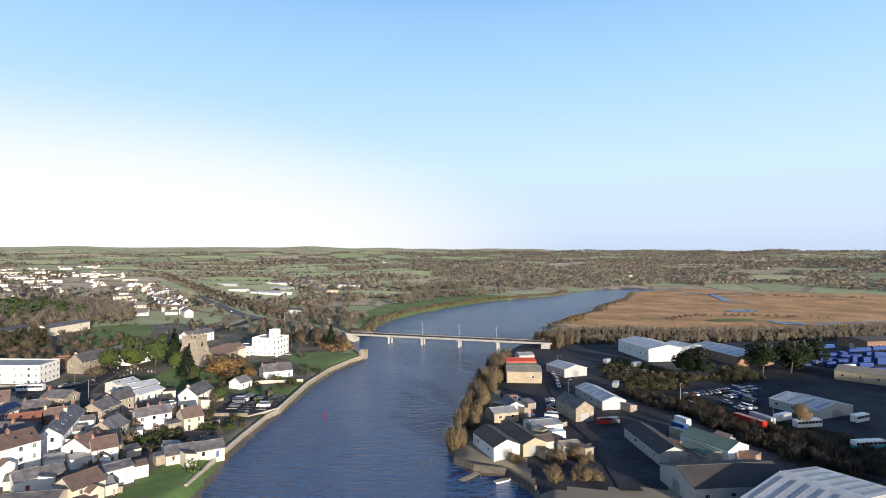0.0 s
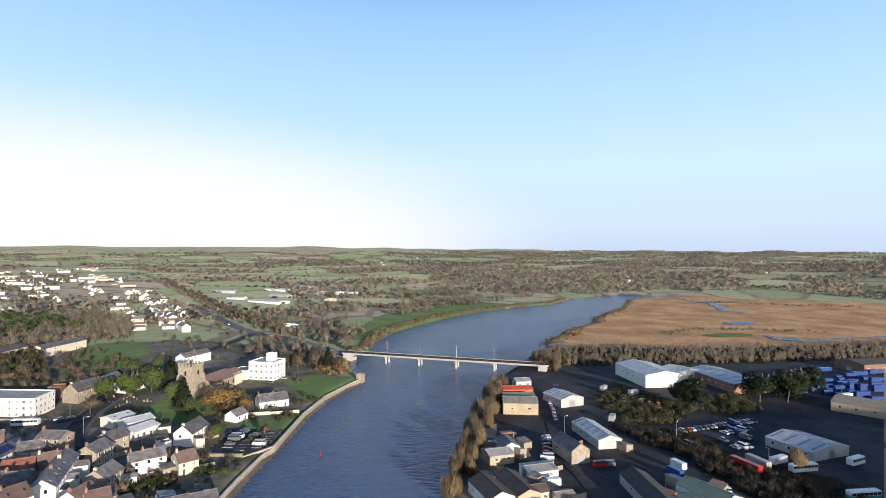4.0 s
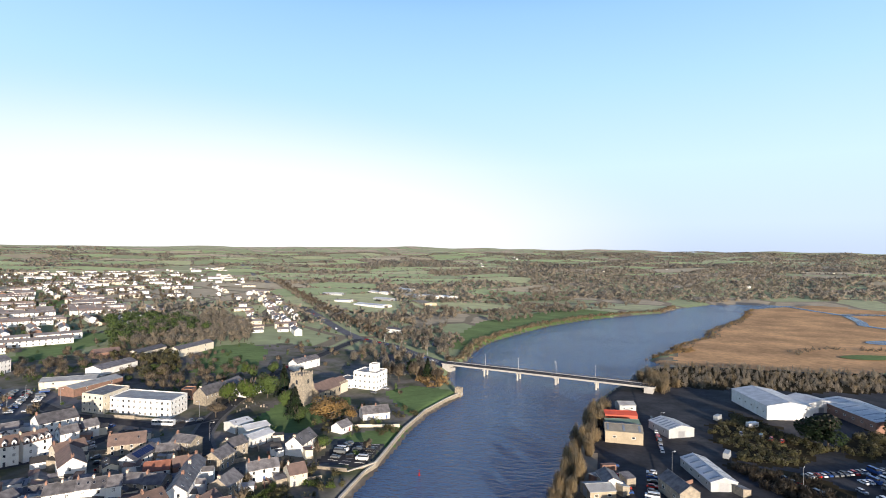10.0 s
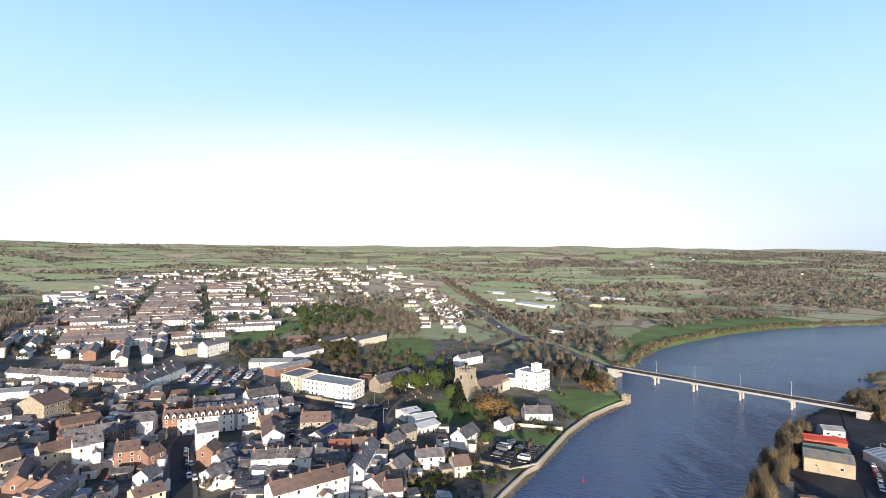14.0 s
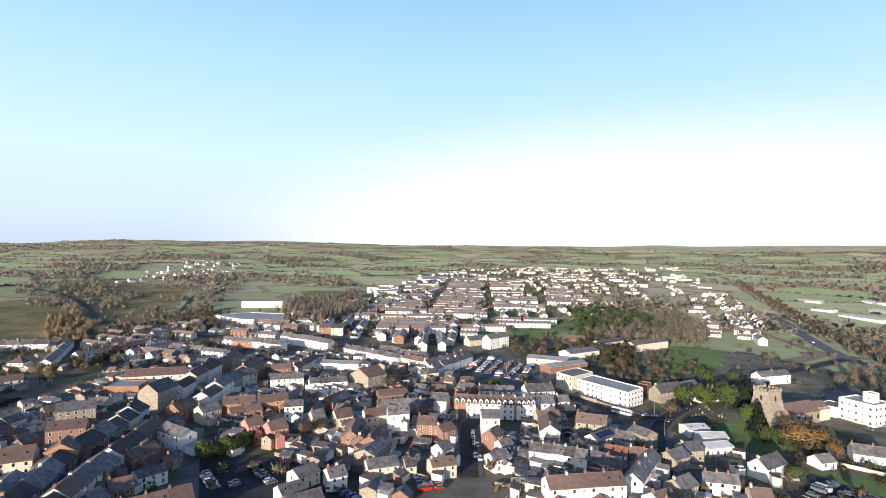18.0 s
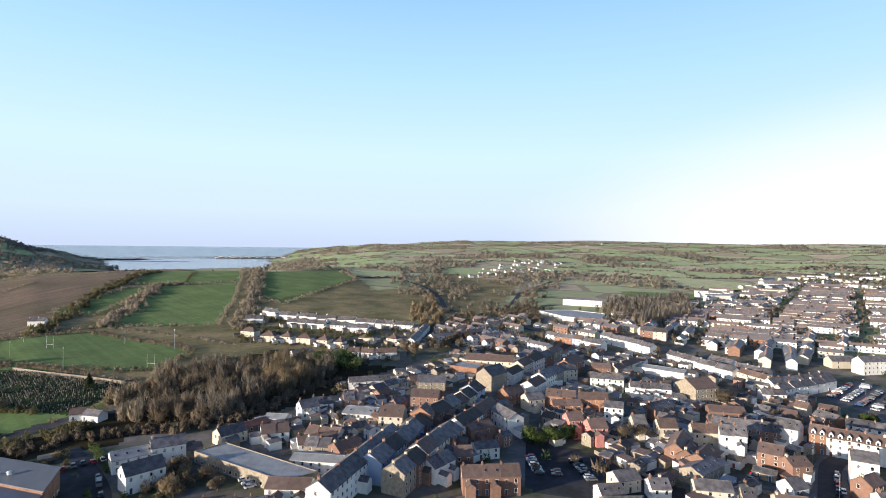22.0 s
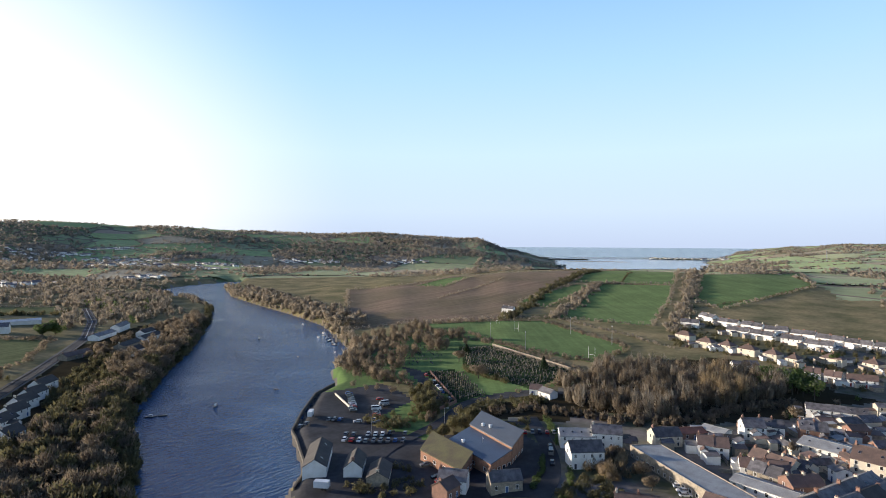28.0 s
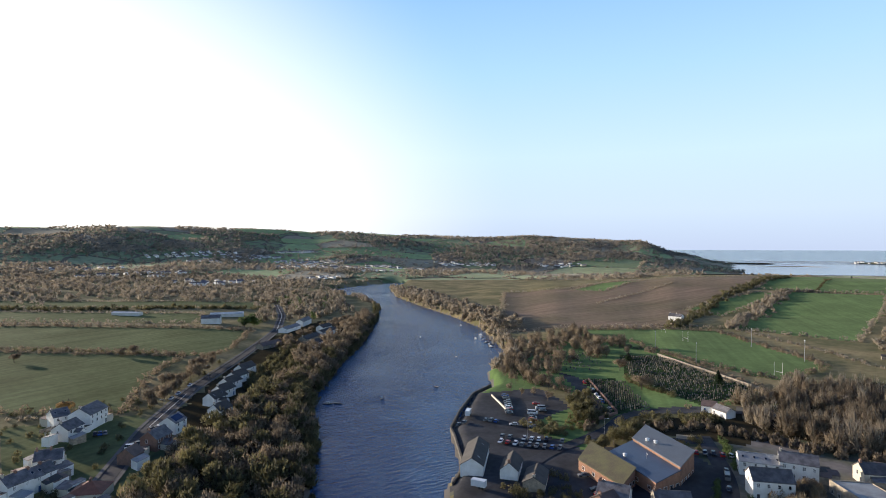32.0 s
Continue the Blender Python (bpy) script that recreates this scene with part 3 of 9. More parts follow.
ROOFS = {
    "slate": material("blue_grey_slate", (0.17, 0.162, 0.165), 0.62, vary=0.28, scale=0.5, fine=3.5, second=(0.085, 0.08, 0.082), bump=0.35, object_vary=0.3),
    "brown": material("brown_tile", (0.17, 0.115, 0.095), 0.78, vary=0.25, scale=0.5, fine=3.5, second=(0.12, 0.085, 0.072), bump=0.35, object_vary=0.22),
    "red": material("red_tile", (0.27, 0.11, 0.07), 0.8, vary=0.25, scale=0.5, fine=3.5, bump=0.35),
    "scarlet": material("scarlet_sheet_roof", (0.52, 0.085, 0.04), 0.6, vary=0.2, scale=0.25, fine=2.0, second=(0.40, 0.07, 0.04)),
    "bright": material("white_sheet_roof", (0.60, 0.61, 0.61), 0.5, vary=0.15, scale=0.25, fine=2.0, second=(0.45, 0.46, 0.46)),
    "pale": material("pale_sheet_roof", (0.34, 0.35, 0.345), 0.6, vary=0.2, scale=0.25, fine=2.0, second=(0.25, 0.25, 0.245)),
    "tan": material("weathered_sheet_roof", (0.30, 0.27, 0.21), 0.8, vary=0.25, scale=0.25, fine=2.0),
    "green": material("green_sheet_roof", (0.13, 0.19, 0.15), 0.7, vary=0.2, scale=0.25, fine=2.0),
    "dark": material("dark_felt_roof", (0.075, 0.068, 0.062), 0.85, vary=0.25, scale=0.3, fine=2.5),
}
COLOUR_WORDS = {"white": "white rendered", "cream": "cream rendered", "brick": "red brick", "orange": "orange brick", "stone": "grey rubble stone", "pink": "pink rendered", "quay": "dark stone",
                "mint": "pale mint rendered", "pale": "pale clad", "metal": "grey metal clad", "tan": "tan clad", "blue": "pale blue rendered", "scarlet": "scarlet clad"}
ROOF_WORDS = {"slate": "blue-grey slate roof", "brown": "brown tiled roof", "red": "red tiled roof", "scarlet": "scarlet sheet roof", "bright": "white sheet roof", "pale": "pale sheet roof", "tan": "weathered sheet roof", "green": "green sheet roof", "dark": "dark felt roof"}
GLASS = material("window_glass", (0.03, 0.035, 0.045), 0.08, vary=0.1, scale=1.0, fine=2.0, bump=0.0)
FRAME_WHITE = plain("white_frame", (0.78, 0.78, 0.76))
DOOR_PAINTS = [plain("door_dark", (0.05, 0.05, 0.06)), plain("door_red", (0.30, 0.05, 0.04)), plain("door_blue", (0.06, 0.10, 0.22))]
POT = plain("clay_pot", (0.33, 0.19, 0.13), 0.8)
CONCRETE = material("concrete", (0.42, 0.40, 0.37), 0.85, vary=0.18, scale=0.3, fine=2.5)
STEEL = plain("galvanised_steel", (0.42, 0.43, 0.45), 0.4, 0.7)
SOLAR = material("solar_panel", (0.02, 0.03, 0.08), 0.15, vary=0.1, bump=0.0)
SKYLIGHT = material("rooflight", (0.20, 0.23, 0.26), 0.3, vary=0.1, bump=0.0)
MARK = plain("road_paint", (0.75, 0.75, 0.72), 0.7)


class Geo:
    """Gathers faces, each with a material slot."""

    def __init__(self):
        self.v, self.f, self.m = [], [], []

    def poly(self, points, slot=0):
        n = len(self.v)
        self.v += [tuple(p) for p in points]
        self.f.append(tuple(range(n, n + len(points))))
        self.m.append(slot)

    def hexa(self, low, high, slot=0):
        """A block between a lower and an upper ring of the same number of points."""
        n, k = len(self.v), len(low)
        self.v += [tuple(p) for p in low] + [tuple(p) for p in high]
        self.f += [tuple(range(n + k - 1, n - 1, -1)), tuple(range(n + k, n + 2 * k))]
        self.f += [(n + i, n + (i + 1) % k, n + k + (i + 1) % k, n + k + i) for i in range(k)]
        self.m += [slot] * (k + 2)

    def box(self, x0, x1, y0, y1, z0, z1, slot=0, taper=0.0):
        t = taper
        self.hexa([(x0, y0, z0), (x1, y0, z0), (x1, y1, z0), (x0, y1, z0)], [(x0 + t, y0 + t, z1), (x1 - t, y0 + t, z1), (x1 - t, y1 - t, z1), (x0 + t, y1 - t, z1)], slot)

    def tube(self, x, y, z0, z1, r0, r1, sides=8, slot=0):
        ring = [(math.cos(2 * math.pi * i / sides), math.sin(2 * math.pi * i / sides)) for i in range(sides)]
        self.hexa([(x + r0 * c, y + r0 * s, z0) for c, s in ring], [(x + r1 * c, y + r1 * s, z1) for c, s in ring], slot)

    def mesh(self, name, materials):
        me = bpy.data.meshes.new(name)
        me.from_pydata(self.v, [], self.f)
        for m in materials:
            me.materials.append(m)
        me.polygons.foreach_set("material_index", np.array(self.m, np.int32))
        me.update()
        return me


def part(name, mesh, parent, label="", at=(0, 0, 0), turn=0.0, size=None):
    ob = new(name, mesh)
    ob.parent = parent
    ob.location = at
    ob.rotation_euler = (0, 0, turn)
    if size:
        ob.scale = size
    if label:
        ob["label"] = label
    return ob


def root(name, x, y, z, turn, label, category, group=""):
    ob = new(name)
    ob.empty_display_size = 0.5
    ob.matrix_basis = Matrix.Translation((x, y, z)) @ Matrix.Rotation(turn, 4, "Z")
    return tagged(ob, label, category, group)


def make_window_mesh():
    """A frame with a sunk pane, in one piece."""
    g = Geo()
    rings = [(0.55, 0.0, 1.5, 0.10), (0.55, 0.0, 1.5, -0.06), (0.46, 0.10, 1.41, -0.06), (0.46, 0.10, 1.41, 0.0)]
    for a, lo, hi, y in rings:
        g.v += [(-a, y, lo), (a, y, lo), (a, y, hi), (-a, y, hi)]
    for k in range(3):
        for i in range(4):
            j = (i + 1) % 4
            g.f.append((k * 4 + i, k * 4 + j, k * 4 + 4 + j, k * 4 + 4 + i))
            g.m.append(0)
    g.f.append((12, 13, 14, 15))
    g.m.append(1)
    return g.mesh("window", [FRAME_WHITE, GLASS])


def make_door_mesh(k):
    g = Geo()
    g.box(-0.55, 0.55, -0.06, 0.08, 0.0, 2.15, 0)
    g.box(-0.45, 0.45, -0.09, 0.05, 0.02, 2.03, 1)
    return g.mesh("door", [FRAME_WHITE, DOOR_PAINTS[k]])


def make_skylight_mesh():
    g = Geo()
    g.box(-0.4, 0.4, -0.55, 0.55, 0, 0.07, 0)
    g.box(-0.34, 0.34, -0.49, 0.49, 0.06, 0.085, 1)
    return g.mesh("skylight", [STEEL, GLASS])


WINDOW, DOORS, SKY_WINDOW = make_window_mesh(), [make_door_mesh(k) for k in range(3)], make_skylight_mesh()
HOUSE_SPOTS = []


def gable_walls(w, d, eave, rise):
    """Walls with gable ends: ridge along x."""
    g = Geo()
    a, b = w / 2, d / 2
    for s in (-1, 1):
        g.poly([(-a * s, -b * s, -1.5), (a * s, -b * s, -1.5), (a * s, -b * s, eave), (-a * s, -b * s, eave)])
        g.poly([(a * s, -b * s, -1.5), (a * s, b * s, -1.5), (a * s, b * s, eave), (a * s, 0, eave + rise), (a * s, -b * s, eave)])
    return g


def gable_roof(w, d, eave, rise, over=0.3, thick=0.22, ends=0.25):
    g = Geo()
    a, b = w / 2 + ends, d / 2 + over
    low = eave - rise * over / (d / 2)
    for s in (-1, 1):
        g.hexa([(-a, s * b, low), (a, s * b, low), (a, 0, eave + rise), (-a, 0, eave + rise)] if s < 0 else [(a, s * b, low), (-a, s * b, low), (-a, 0, eave + rise), (a, 0, eave + rise)],
               [(-a, s * b, low + thick), (a, s * b, low + thick), (a, 0, eave + rise + thick), (-a, 0, eave + rise + thick)] if s < 0 else
               [(a, s * b, low + thick), (-a, s * b, low + thick), (-a, 0, eave + rise + thick), (a, 0, eave + rise + thick)])
    g.box(-a, a, -0.12, 0.12, eave + rise + thick - 0.06, eave + rise + thick + 0.1)
    return g


def hip_roof(w, d, eave, rise, over=0.35):
    g = Geo()
    a, b = w / 2 + over, d / 2 + over
    k = max(0.3, w / 2 - d / 2)
    z = eave - 0.1
    e = [(-a, -b, z), (a, -b, z), (a, b, z), (-a, b, z)]
    r0, r1 = (-k, 0, eave + rise), (k, 0, eave + rise)
    g.poly([e[0], e[1], r1, r0]), g.poly([e[2], e[3], r0, r1]), g.poly([e[1], e[2], r1]), g.poly([e[3], e[0], r0])
    g.poly(e[::-1])
    return g


def dormer(d, eave, rise):
    """A small gabled dormer on the -y slope, at x = 0."""
    g = Geo()
    y0, h = -d / 2 + 0.1, eave + 0.2
    g.poly([(-0.8, y0, h - 0.9), (0.8, y0, h - 0.9), (0.8, y0, h + 1.2), (0, y0, h + 2.1), (-0.8, y0, h + 1.2)], 0)
    deep = y0 + 2.6
    g.poly([(-0.8, y0, h - 0.9), (-0.8, y0, h + 1.2), (-0.8, deep, h + 1.2), (-0.8, deep, h - 0.9)], 0)
    g.poly([(0.8, y0, h - 0.9), (0.8, deep, h - 0.9), (0.8, deep, h + 1.2), (0.8, y0, h + 1.2)], 0)
    for s in (-1, 1):
        g.poly([(s * 1.05, y0 - 0.2, h + 0.95), (0, y0 - 0.2, h + 2.22), (0, deep, h + 2.22), (s * 1.05, deep, h + 0.95)], 1)
    g.box(-0.4, 0.4, y0 - 0.05, y0 + 0.05, h - 0.3, h + 1.0, 2)
    return g


def house(x, y, w, turn, eave, rise, depth, wall, roof, chimneys=1, hip=False, solar=False, lights=False, end=True, base=None):
    rng = random.Random(int(x * 31 + y * 17))
    z = ground_z(x, y) if base is None else base
    dist = math.hypot(x, y)
    HOUSE_SPOTS.append((x, y, max(w, depth)))
    bay = wall == "bay"
    if bay:
        wall = rng.choice(("brick", "white", "orange", "white"))
    if wall == "mixed":
        wall = rng.choice(("white", "cream", "brick", "white", "stone", "blue", "orange"))
    floors = 1 if eave < 4.2 else 2 if eave < 7 else 3
    big = eave >= 4 and w > 15
    kind = "hall" if w > 17 else "house" if floors > 1 else "bungalow"
    label = f"{COLOUR_WORDS[wall]} {('low', 'two-storey', 'three-storey')[floors - 1]} {kind} with {ROOF_WORDS[roof]}"
    h = root(kind, x, y, z, turn, label, kind if kind != "bungalow" else "house", "houses of the town")
    part("wall", gable_walls(w, depth, eave, rise if not hip else 0.01).mesh("wall", [WALLS[wall]]), h)
    (part("roof", hip_roof(w, depth, eave, rise).mesh("roof", [ROOFS[roof]]), h) if hip else
     part("roof", gable_roof(w, depth, eave, rise, ends=0.25 if end else 0.0).mesh("roof", [ROOFS[roof]]), h))
    for c in range(chimneys):
        side = -1 if c == 0 else 1
        g = Geo()
        cx = side * (w / 2 - 0.5) if not hip else 0.0
        top = eave + rise + rng.uniform(0.7, 1.3)
        g.box(cx - 0.32, cx + 0.32, -0.5, 0.5, eave + rise - 1.2, top)
        g.box(cx - 0.39, cx + 0.39, -0.57, 0.57, top - 0.16, top + 0.02)
        if dist < 330:
            for k in range(2):
                g.tube(cx, -0.28 + 0.56 * k, top, top + 0.45, 0.15, 0.12, 6, 1)
        part("chimney", g.mesh("chimney", [WALLS["brick"] if rng.random() < 0.75 else WALLS["cream"], POT]), h)
    # which long side looks at the river bend
    c, s = math.cos(turn), math.sin(turn)
    front = -1 if (s * x - c * y) < 0 else 1
    sides = (-1, 1) if dist < 215 else (front,)
    if dist < 520 or (eave >= 8 and dist < 900):
        n = max(1, min(7, int(w / 2.9)))
        if dist > 380 and eave < 8:
            n = min(n, 2)
        gap = w / n
        storey = eave / floors
        door_at = rng.randrange(n)
        for side in sides:
            ang = 0.0 if side < 0 else math.pi
            for f in range(floors):
                for k in range(n):
                    px = -w / 2 + gap * (k + 0.5)
                    if f == 0 and k == door_at and side == front:
                        part("door", DOORS[rng.randrange(3)], h, at=(px, side * depth / 2, 0.05), turn=ang)
                        continue
                    if f == 0 and dist > 300 and eave < 8:
                        continue
                    part("window", WINDOW, h, at=(px, side * depth / 2, f * storey + min(1.0, storey - 1.75)), turn=ang, size=(1.0, 1.0, 0.95 if f else 1.05))
        if end and dist < 300 and floors > 1:
            out = 1 if (c * x + s * y) < 0 else -1
            part("window", WINDOW, h, at=(out * w / 2, 0.9, eave - 1.9), turn=math.pi / 2 * out)
    if bay and dist < 420:
        for k in (-0.25, 0.25):
            part("dormer", dormer(depth, eave, rise).mesh("dormer", [FRAME_WHITE, ROOFS["slate"], GLASS]), h, "white gabled dormer", at=(k * w * front * -1, 0, 0), turn=0.0 if front < 0 else math.pi)
    if floors > 1 and 4.8 < w < 13 and dist < 330 and not bay and not hip and rng.random() < 0.5:
        # a lower wing towards the yard
        ww, wd, we = min(3.6, w * 0.5), rng.uniform(2.5, 4.5), eave * rng.uniform(0.5, 0.75)
        px = rng.uniform(-0.2, 0.2) * w
        wing = part("wing", gable_walls(wd + 1.0, ww, we, ww * 0.32).mesh("wing", [WALLS[wall]]), h, at=(px, front * (depth / 2 + wd / 2 - 0.5), 0), turn=math.pi / 2)
        part("wing_roof", gable_roof(wd + 1.0, ww, we, ww * 0.32, 0.15, 0.15, 0.1).mesh("wing_roof", [ROOFS[roof]]), wing)
    slope = math.atan2(rise, depth / 2)
    if (rng.random() < 0.25 or lights) and dist < 330 and not hip:
        for k in range(2 if not lights else 4):
            sx = (-0.3 + 0.6 * k if not lights else -0.4 + 0.27 * k) * w
            ob = part("skylight", SKY_WINDOW, h, at=(sx, front * depth / 4, eave + rise / 2 + 0.24))
            ob.rotation_euler = (-front * slope, 0, 0)
    if solar:
        g = Geo()
        for k in range(4):
            g.box(-w * 0.36 + k * w * 0.18, -w * 0.36 + k * w * 0.18 + w * 0.165, -depth * 0.2, depth * 0.2, 0, 0.08)
        ob = part("solar_panel", g.mesh("solar_panel", [SOLAR]), h, "dark blue solar panels", at=(0, front * depth / 4, eave + rise / 2 + 0.26))
        ob.rotation_euler = (-front * slope, 0, 0)
    return h


def row(line, count, eave, rise, depth, wall, roof, chimneys, **extra):
    """A row of houses whose ridges run along a line, nearly the same number in every stretch of it."""
    lengths = [math.dist(a, b) for a, b in zip(line, line[1:])]
    total = sum(lengths)
    rng = random.Random(int(total * 100) + count)
    left = count
    for k, (a, b) in enumerate(zip(line, line[1:])):
        n = left if k == len(lengths) - 1 else max(1, round(count * lengths[k] / total))
        n = max(1, min(n, left))
        left -= n
        w = lengths[k] / n
        turn = math.atan2(b[1] - a[1], b[0] - a[0])
        for i in range(n):
            q = (i + 0.5) / n
            jog = rng.uniform(-0.25, 0.25) if n > 1 else 0
            tiles, deep = roof, depth
            if wall == "mixed":
                jog, tiles, deep = rng.uniform(-1.6, 0.6), rng.choice(("slate", "brown", "dark", "slate")), depth + rng.uniform(-1.0, 1.5)
            house(a[0] + (b[0] - a[0]) * q, a[1] + (b[1] - a[1]) * q, w - 0.02, turn, eave + jog, rise + jog * 0.15, deep, wall, tiles, chimneys, end=n == 1 or i in (0, n - 1), **extra)


def shed(x0, y0, x1, y1, eave, rise, depth, wall, roof, lights=0):
    """A works shed with a shallow ridge roof, a big door in the gable and strips of rooflight."""
    x, y, w, turn = (x0 + x1) / 2, (y0 + y1) / 2, math.dist((x0, y0), (x1, y1)), math.atan2(y1 - y0, x1 - x0)
    HOUSE_SPOTS.append((x, y, max(w, depth)))
    h = root("warehouse" if depth > 12 else "shed", x, y, ground_z(x, y), turn, f"{COLOUR_WORDS[wall]} industrial shed with {ROOF_WORDS[roof]}", "shed", "sheds of the trading estate")
    part("wall", gable_walls(w, depth, eave, rise).mesh("wall", [WALLS[wall]]), h)
    part("roof", gable_roof(w, depth, eave, rise, 0.25, 0.15, 0.2).mesh("roof", [ROOFS[roof]]), h)
    slope = math.atan2(rise, depth / 2)
    for k in range(lights):
        for side in (-1, 1):
            g = Geo()
            g.box(-0.5, 0.5, -depth * 0.19, depth * 0.19, 0, 0.06)
            ob = part("skylight", g.mesh("skylight", [SKYLIGHT]), h, at=(w * (-0.42 + 0.84 * k / max(1, lights - 1)), side * depth / 4, eave + rise / 2 + 0.17))
            ob.rotation_euler = (-side * slope, 0, 0)
    out = 1 if (math.cos(turn) * x + math.sin(turn) * y) < 0 else -1
    g = Geo()
    g.box(-1.8, 1.8, -0.08, 0.05, 0, 3.24)
    part("roller_door", g.mesh("roller_door", [STEEL]), h, "grey steel roller door", at=(out * w / 2, 0, 0), turn=math.pi / 2 * out)
    c, s = math.cos(turn), math.sin(turn)
    front = -1 if (s * x - c * y) < 0 else 1
    for k in range(max(2, int(w / 6))):
        part("window", WINDOW, h, at=(-w / 2 + w * (k + 0.5) / max(2, int(w / 6)), front * depth / 2, eave * 0.45), turn=0 if front < 0 else math.pi, size=(1.5, 1, 0.7))
    return h


def flat_block(name, corners, z_top, wall, roof, label, floors=2, parapet=0.5, category="building"):
    """A flat-roofed building on a ring of corners, counter-clockwise or not, with a parapet and rows of windows."""
    area = sum(a[0] * b[1] - b[0] * a[1] for a, b in zip(corners, corners[1:] + corners[:1]))
    if area < 0:
        corners = corners[::-1]
    cx, cy = sum(c[0] for c in corners) / len(corners), sum(c[1] for c in corners) / len(corners)
    z = min(ground_z(*c) for c in corners)
    HOUSE_SPOTS.append((cx, cy, max(math.dist(a, (cx, cy)) for a in corners) * 1.6))
    h = root(name, cx, cy, z, 0, label, category)
    ring = [(a - cx, b - cy) for a, b in corners]
    g = Geo()
    top = z_top
    n = len(ring)
    for i in range(n):
        (ax, ay), (bx, by) = ring[i], ring[(i + 1) % n]
        g.poly([(ax, ay, -1), (bx, by, -1), (bx, by, top + parapet), (ax, ay, top + parapet)])
    inner = [(a * 0.98, b * 0.98) for a, b in ring]
    for i in range(n):
        j = (i + 1) % n
        g.poly([(*ring[i], top + parapet), (*ring[j], top + parapet), (*inner[j], top + parapet), (*inner[i], top + parapet)])
        g.poly([(*inner[j], top), (*inner[i], top), (*inner[i], top + parapet), (*inner[j], top + parapet)])
    part("wall", g.mesh("wall", [WALLS[wall]]), h)
    g = Geo()
    g.poly([(*p, top + 0.02) for p in inner])
    part("roof", g.mesh("roof", [ROOFS[roof]]), h)
    for i in range(n):
        (ax, ay), (bx, by) = ring[i], ring[(i + 1) % n]
        length = math.dist((ax, ay), (bx, by))
        ux, uy = (bx - ax) / length, (by - ay) / length
        if (uy * (cx + ax) - ux * (cy + ay)) > 0:      # looks away from the river bend
            continue
        m = max(1, int(length / 3.2))
        for f in range(floors):
            for k in range(m):
                q = (k + 0.5) / m * length
                part("window", WINDOW, h, at=(ax + ux * q, ay + uy * q, f * top / floors + 1.0), turn=math.atan2(uy, ux), size=(1.3, 1, 0.95))
    return h


# ---- plants ----
def leaf_material(name, colour, second, rough=0.9, fuzz=0.09, through_light=0.48):
    m = bpy.data.materials.new(name)
    m.use_nodes = True
    nt = m.node_tree
    p = nt.nodes["Principled BSDF"]
    p.inputs["Roughness"].default_value = rough
    p.inputs["Specular IOR Level"].default_value = 0.15
    p.inputs["Sheen Weight"].default_value, p.inputs["Sheen Roughness"].default_value = fuzz, 0.6
    geo = nt.nodes.new("ShaderNodeNewGeometry")
    big = nt.nodes.new("ShaderNodeTexNoise")
    big.inputs["Scale"].default_value = 0.09
    nt.links.new(geo.outputs["Position"], big.inputs["Vector"])
    add = nt.nodes.new("ShaderNodeMath")
    add.operation = "MULTIPLY_ADD"
    add.inputs[1].default_value = 0.34
    nt.links.new(geo.outputs["Random Per Island"], add.inputs[0])
    wide = nt.nodes.new("ShaderNodeMapRange")
    wide.inputs[1].default_value, wide.inputs[2].default_value = 0.3, 0.7
    wide.inputs[3].default_value, wide.inputs[4].default_value = 0.0, 0.55
    nt.links.new(big.outputs[0], wide.inputs[0])
    nt.links.new(wide.outputs[0], add.inputs[2])
    mix = nt.nodes.new("ShaderNodeMix")
    mix.data_type = "RGBA"
    mix.inputs[6].default_value, mix.inputs[7].default_value = (*second, 1), (*colour, 1)
    nt.links.new(add.outputs[0], mix.inputs[0])
    nt.links.new(mix.outputs[2], p.inputs["Base Color"])
    thin, both = nt.nodes.new("ShaderNodeBsdfTranslucent"), nt.nodes.new("ShaderNodeMixShader")
    both.inputs[0].default_value = through_light
    nt.links.new(mix.outputs[2], thin.inputs["Color"])
    nt.links.new(p.outputs[0], both.inputs[1])
    nt.links.new(thin.outputs[0], both.inputs[2])
    nt.links.new(both.outputs[0], nt.nodes["Material Output"].inputs["Surface"])
    return m


BARE = leaf_material("bare_twigs", (0.33, 0.265, 0.185), (0.175, 0.14, 0.1), fuzz=0.05)
TAWNY = leaf_material("tawny_twigs", (0.43, 0.33, 0.19), (0.25, 0.19, 0.115))
GOLD = leaf_material("autumn_leaves", (0.46, 0.3, 0.115), (0.3, 0.195, 0.08))
EVERGREEN = leaf_material("evergreen_leaves", (0.145, 0.205, 0.062), (0.075, 0.115, 0.034))
CONIFER = leaf_material("conifer_needles", (0.035, 0.06, 0.022), (0.014, 0.028, 0.012))
LIME = leaf_material("bright_green_leaves", (0.15, 0.212, 0.046), (0.072, 0.108, 0.026))
OLIVE = leaf_material("olive_scrub", (0.2, 0.18, 0.082), (0.098, 0.092, 0.045))
BRAMBLE = leaf_material("bramble", (0.135, 0.105, 0.07), (0.062, 0.052, 0.038))
BARK = material("bark", (0.10, 0.08, 0.06), 0.95, vary=0.3, scale=1.0, fine=6.0)
# paler, duller copy of BARE: the haze over distant woods is put into its colour
HAZY_BARE = leaf_material("hazy_bare_twigs", (0.4, 0.335, 0.245), (0.28, 0.235, 0.175), fuzz=0.18, through_light=0.5)
REED = leaf_material("dry_reeds", (0.56, 0.37, 0.165), (0.32, 0.21, 0.095))


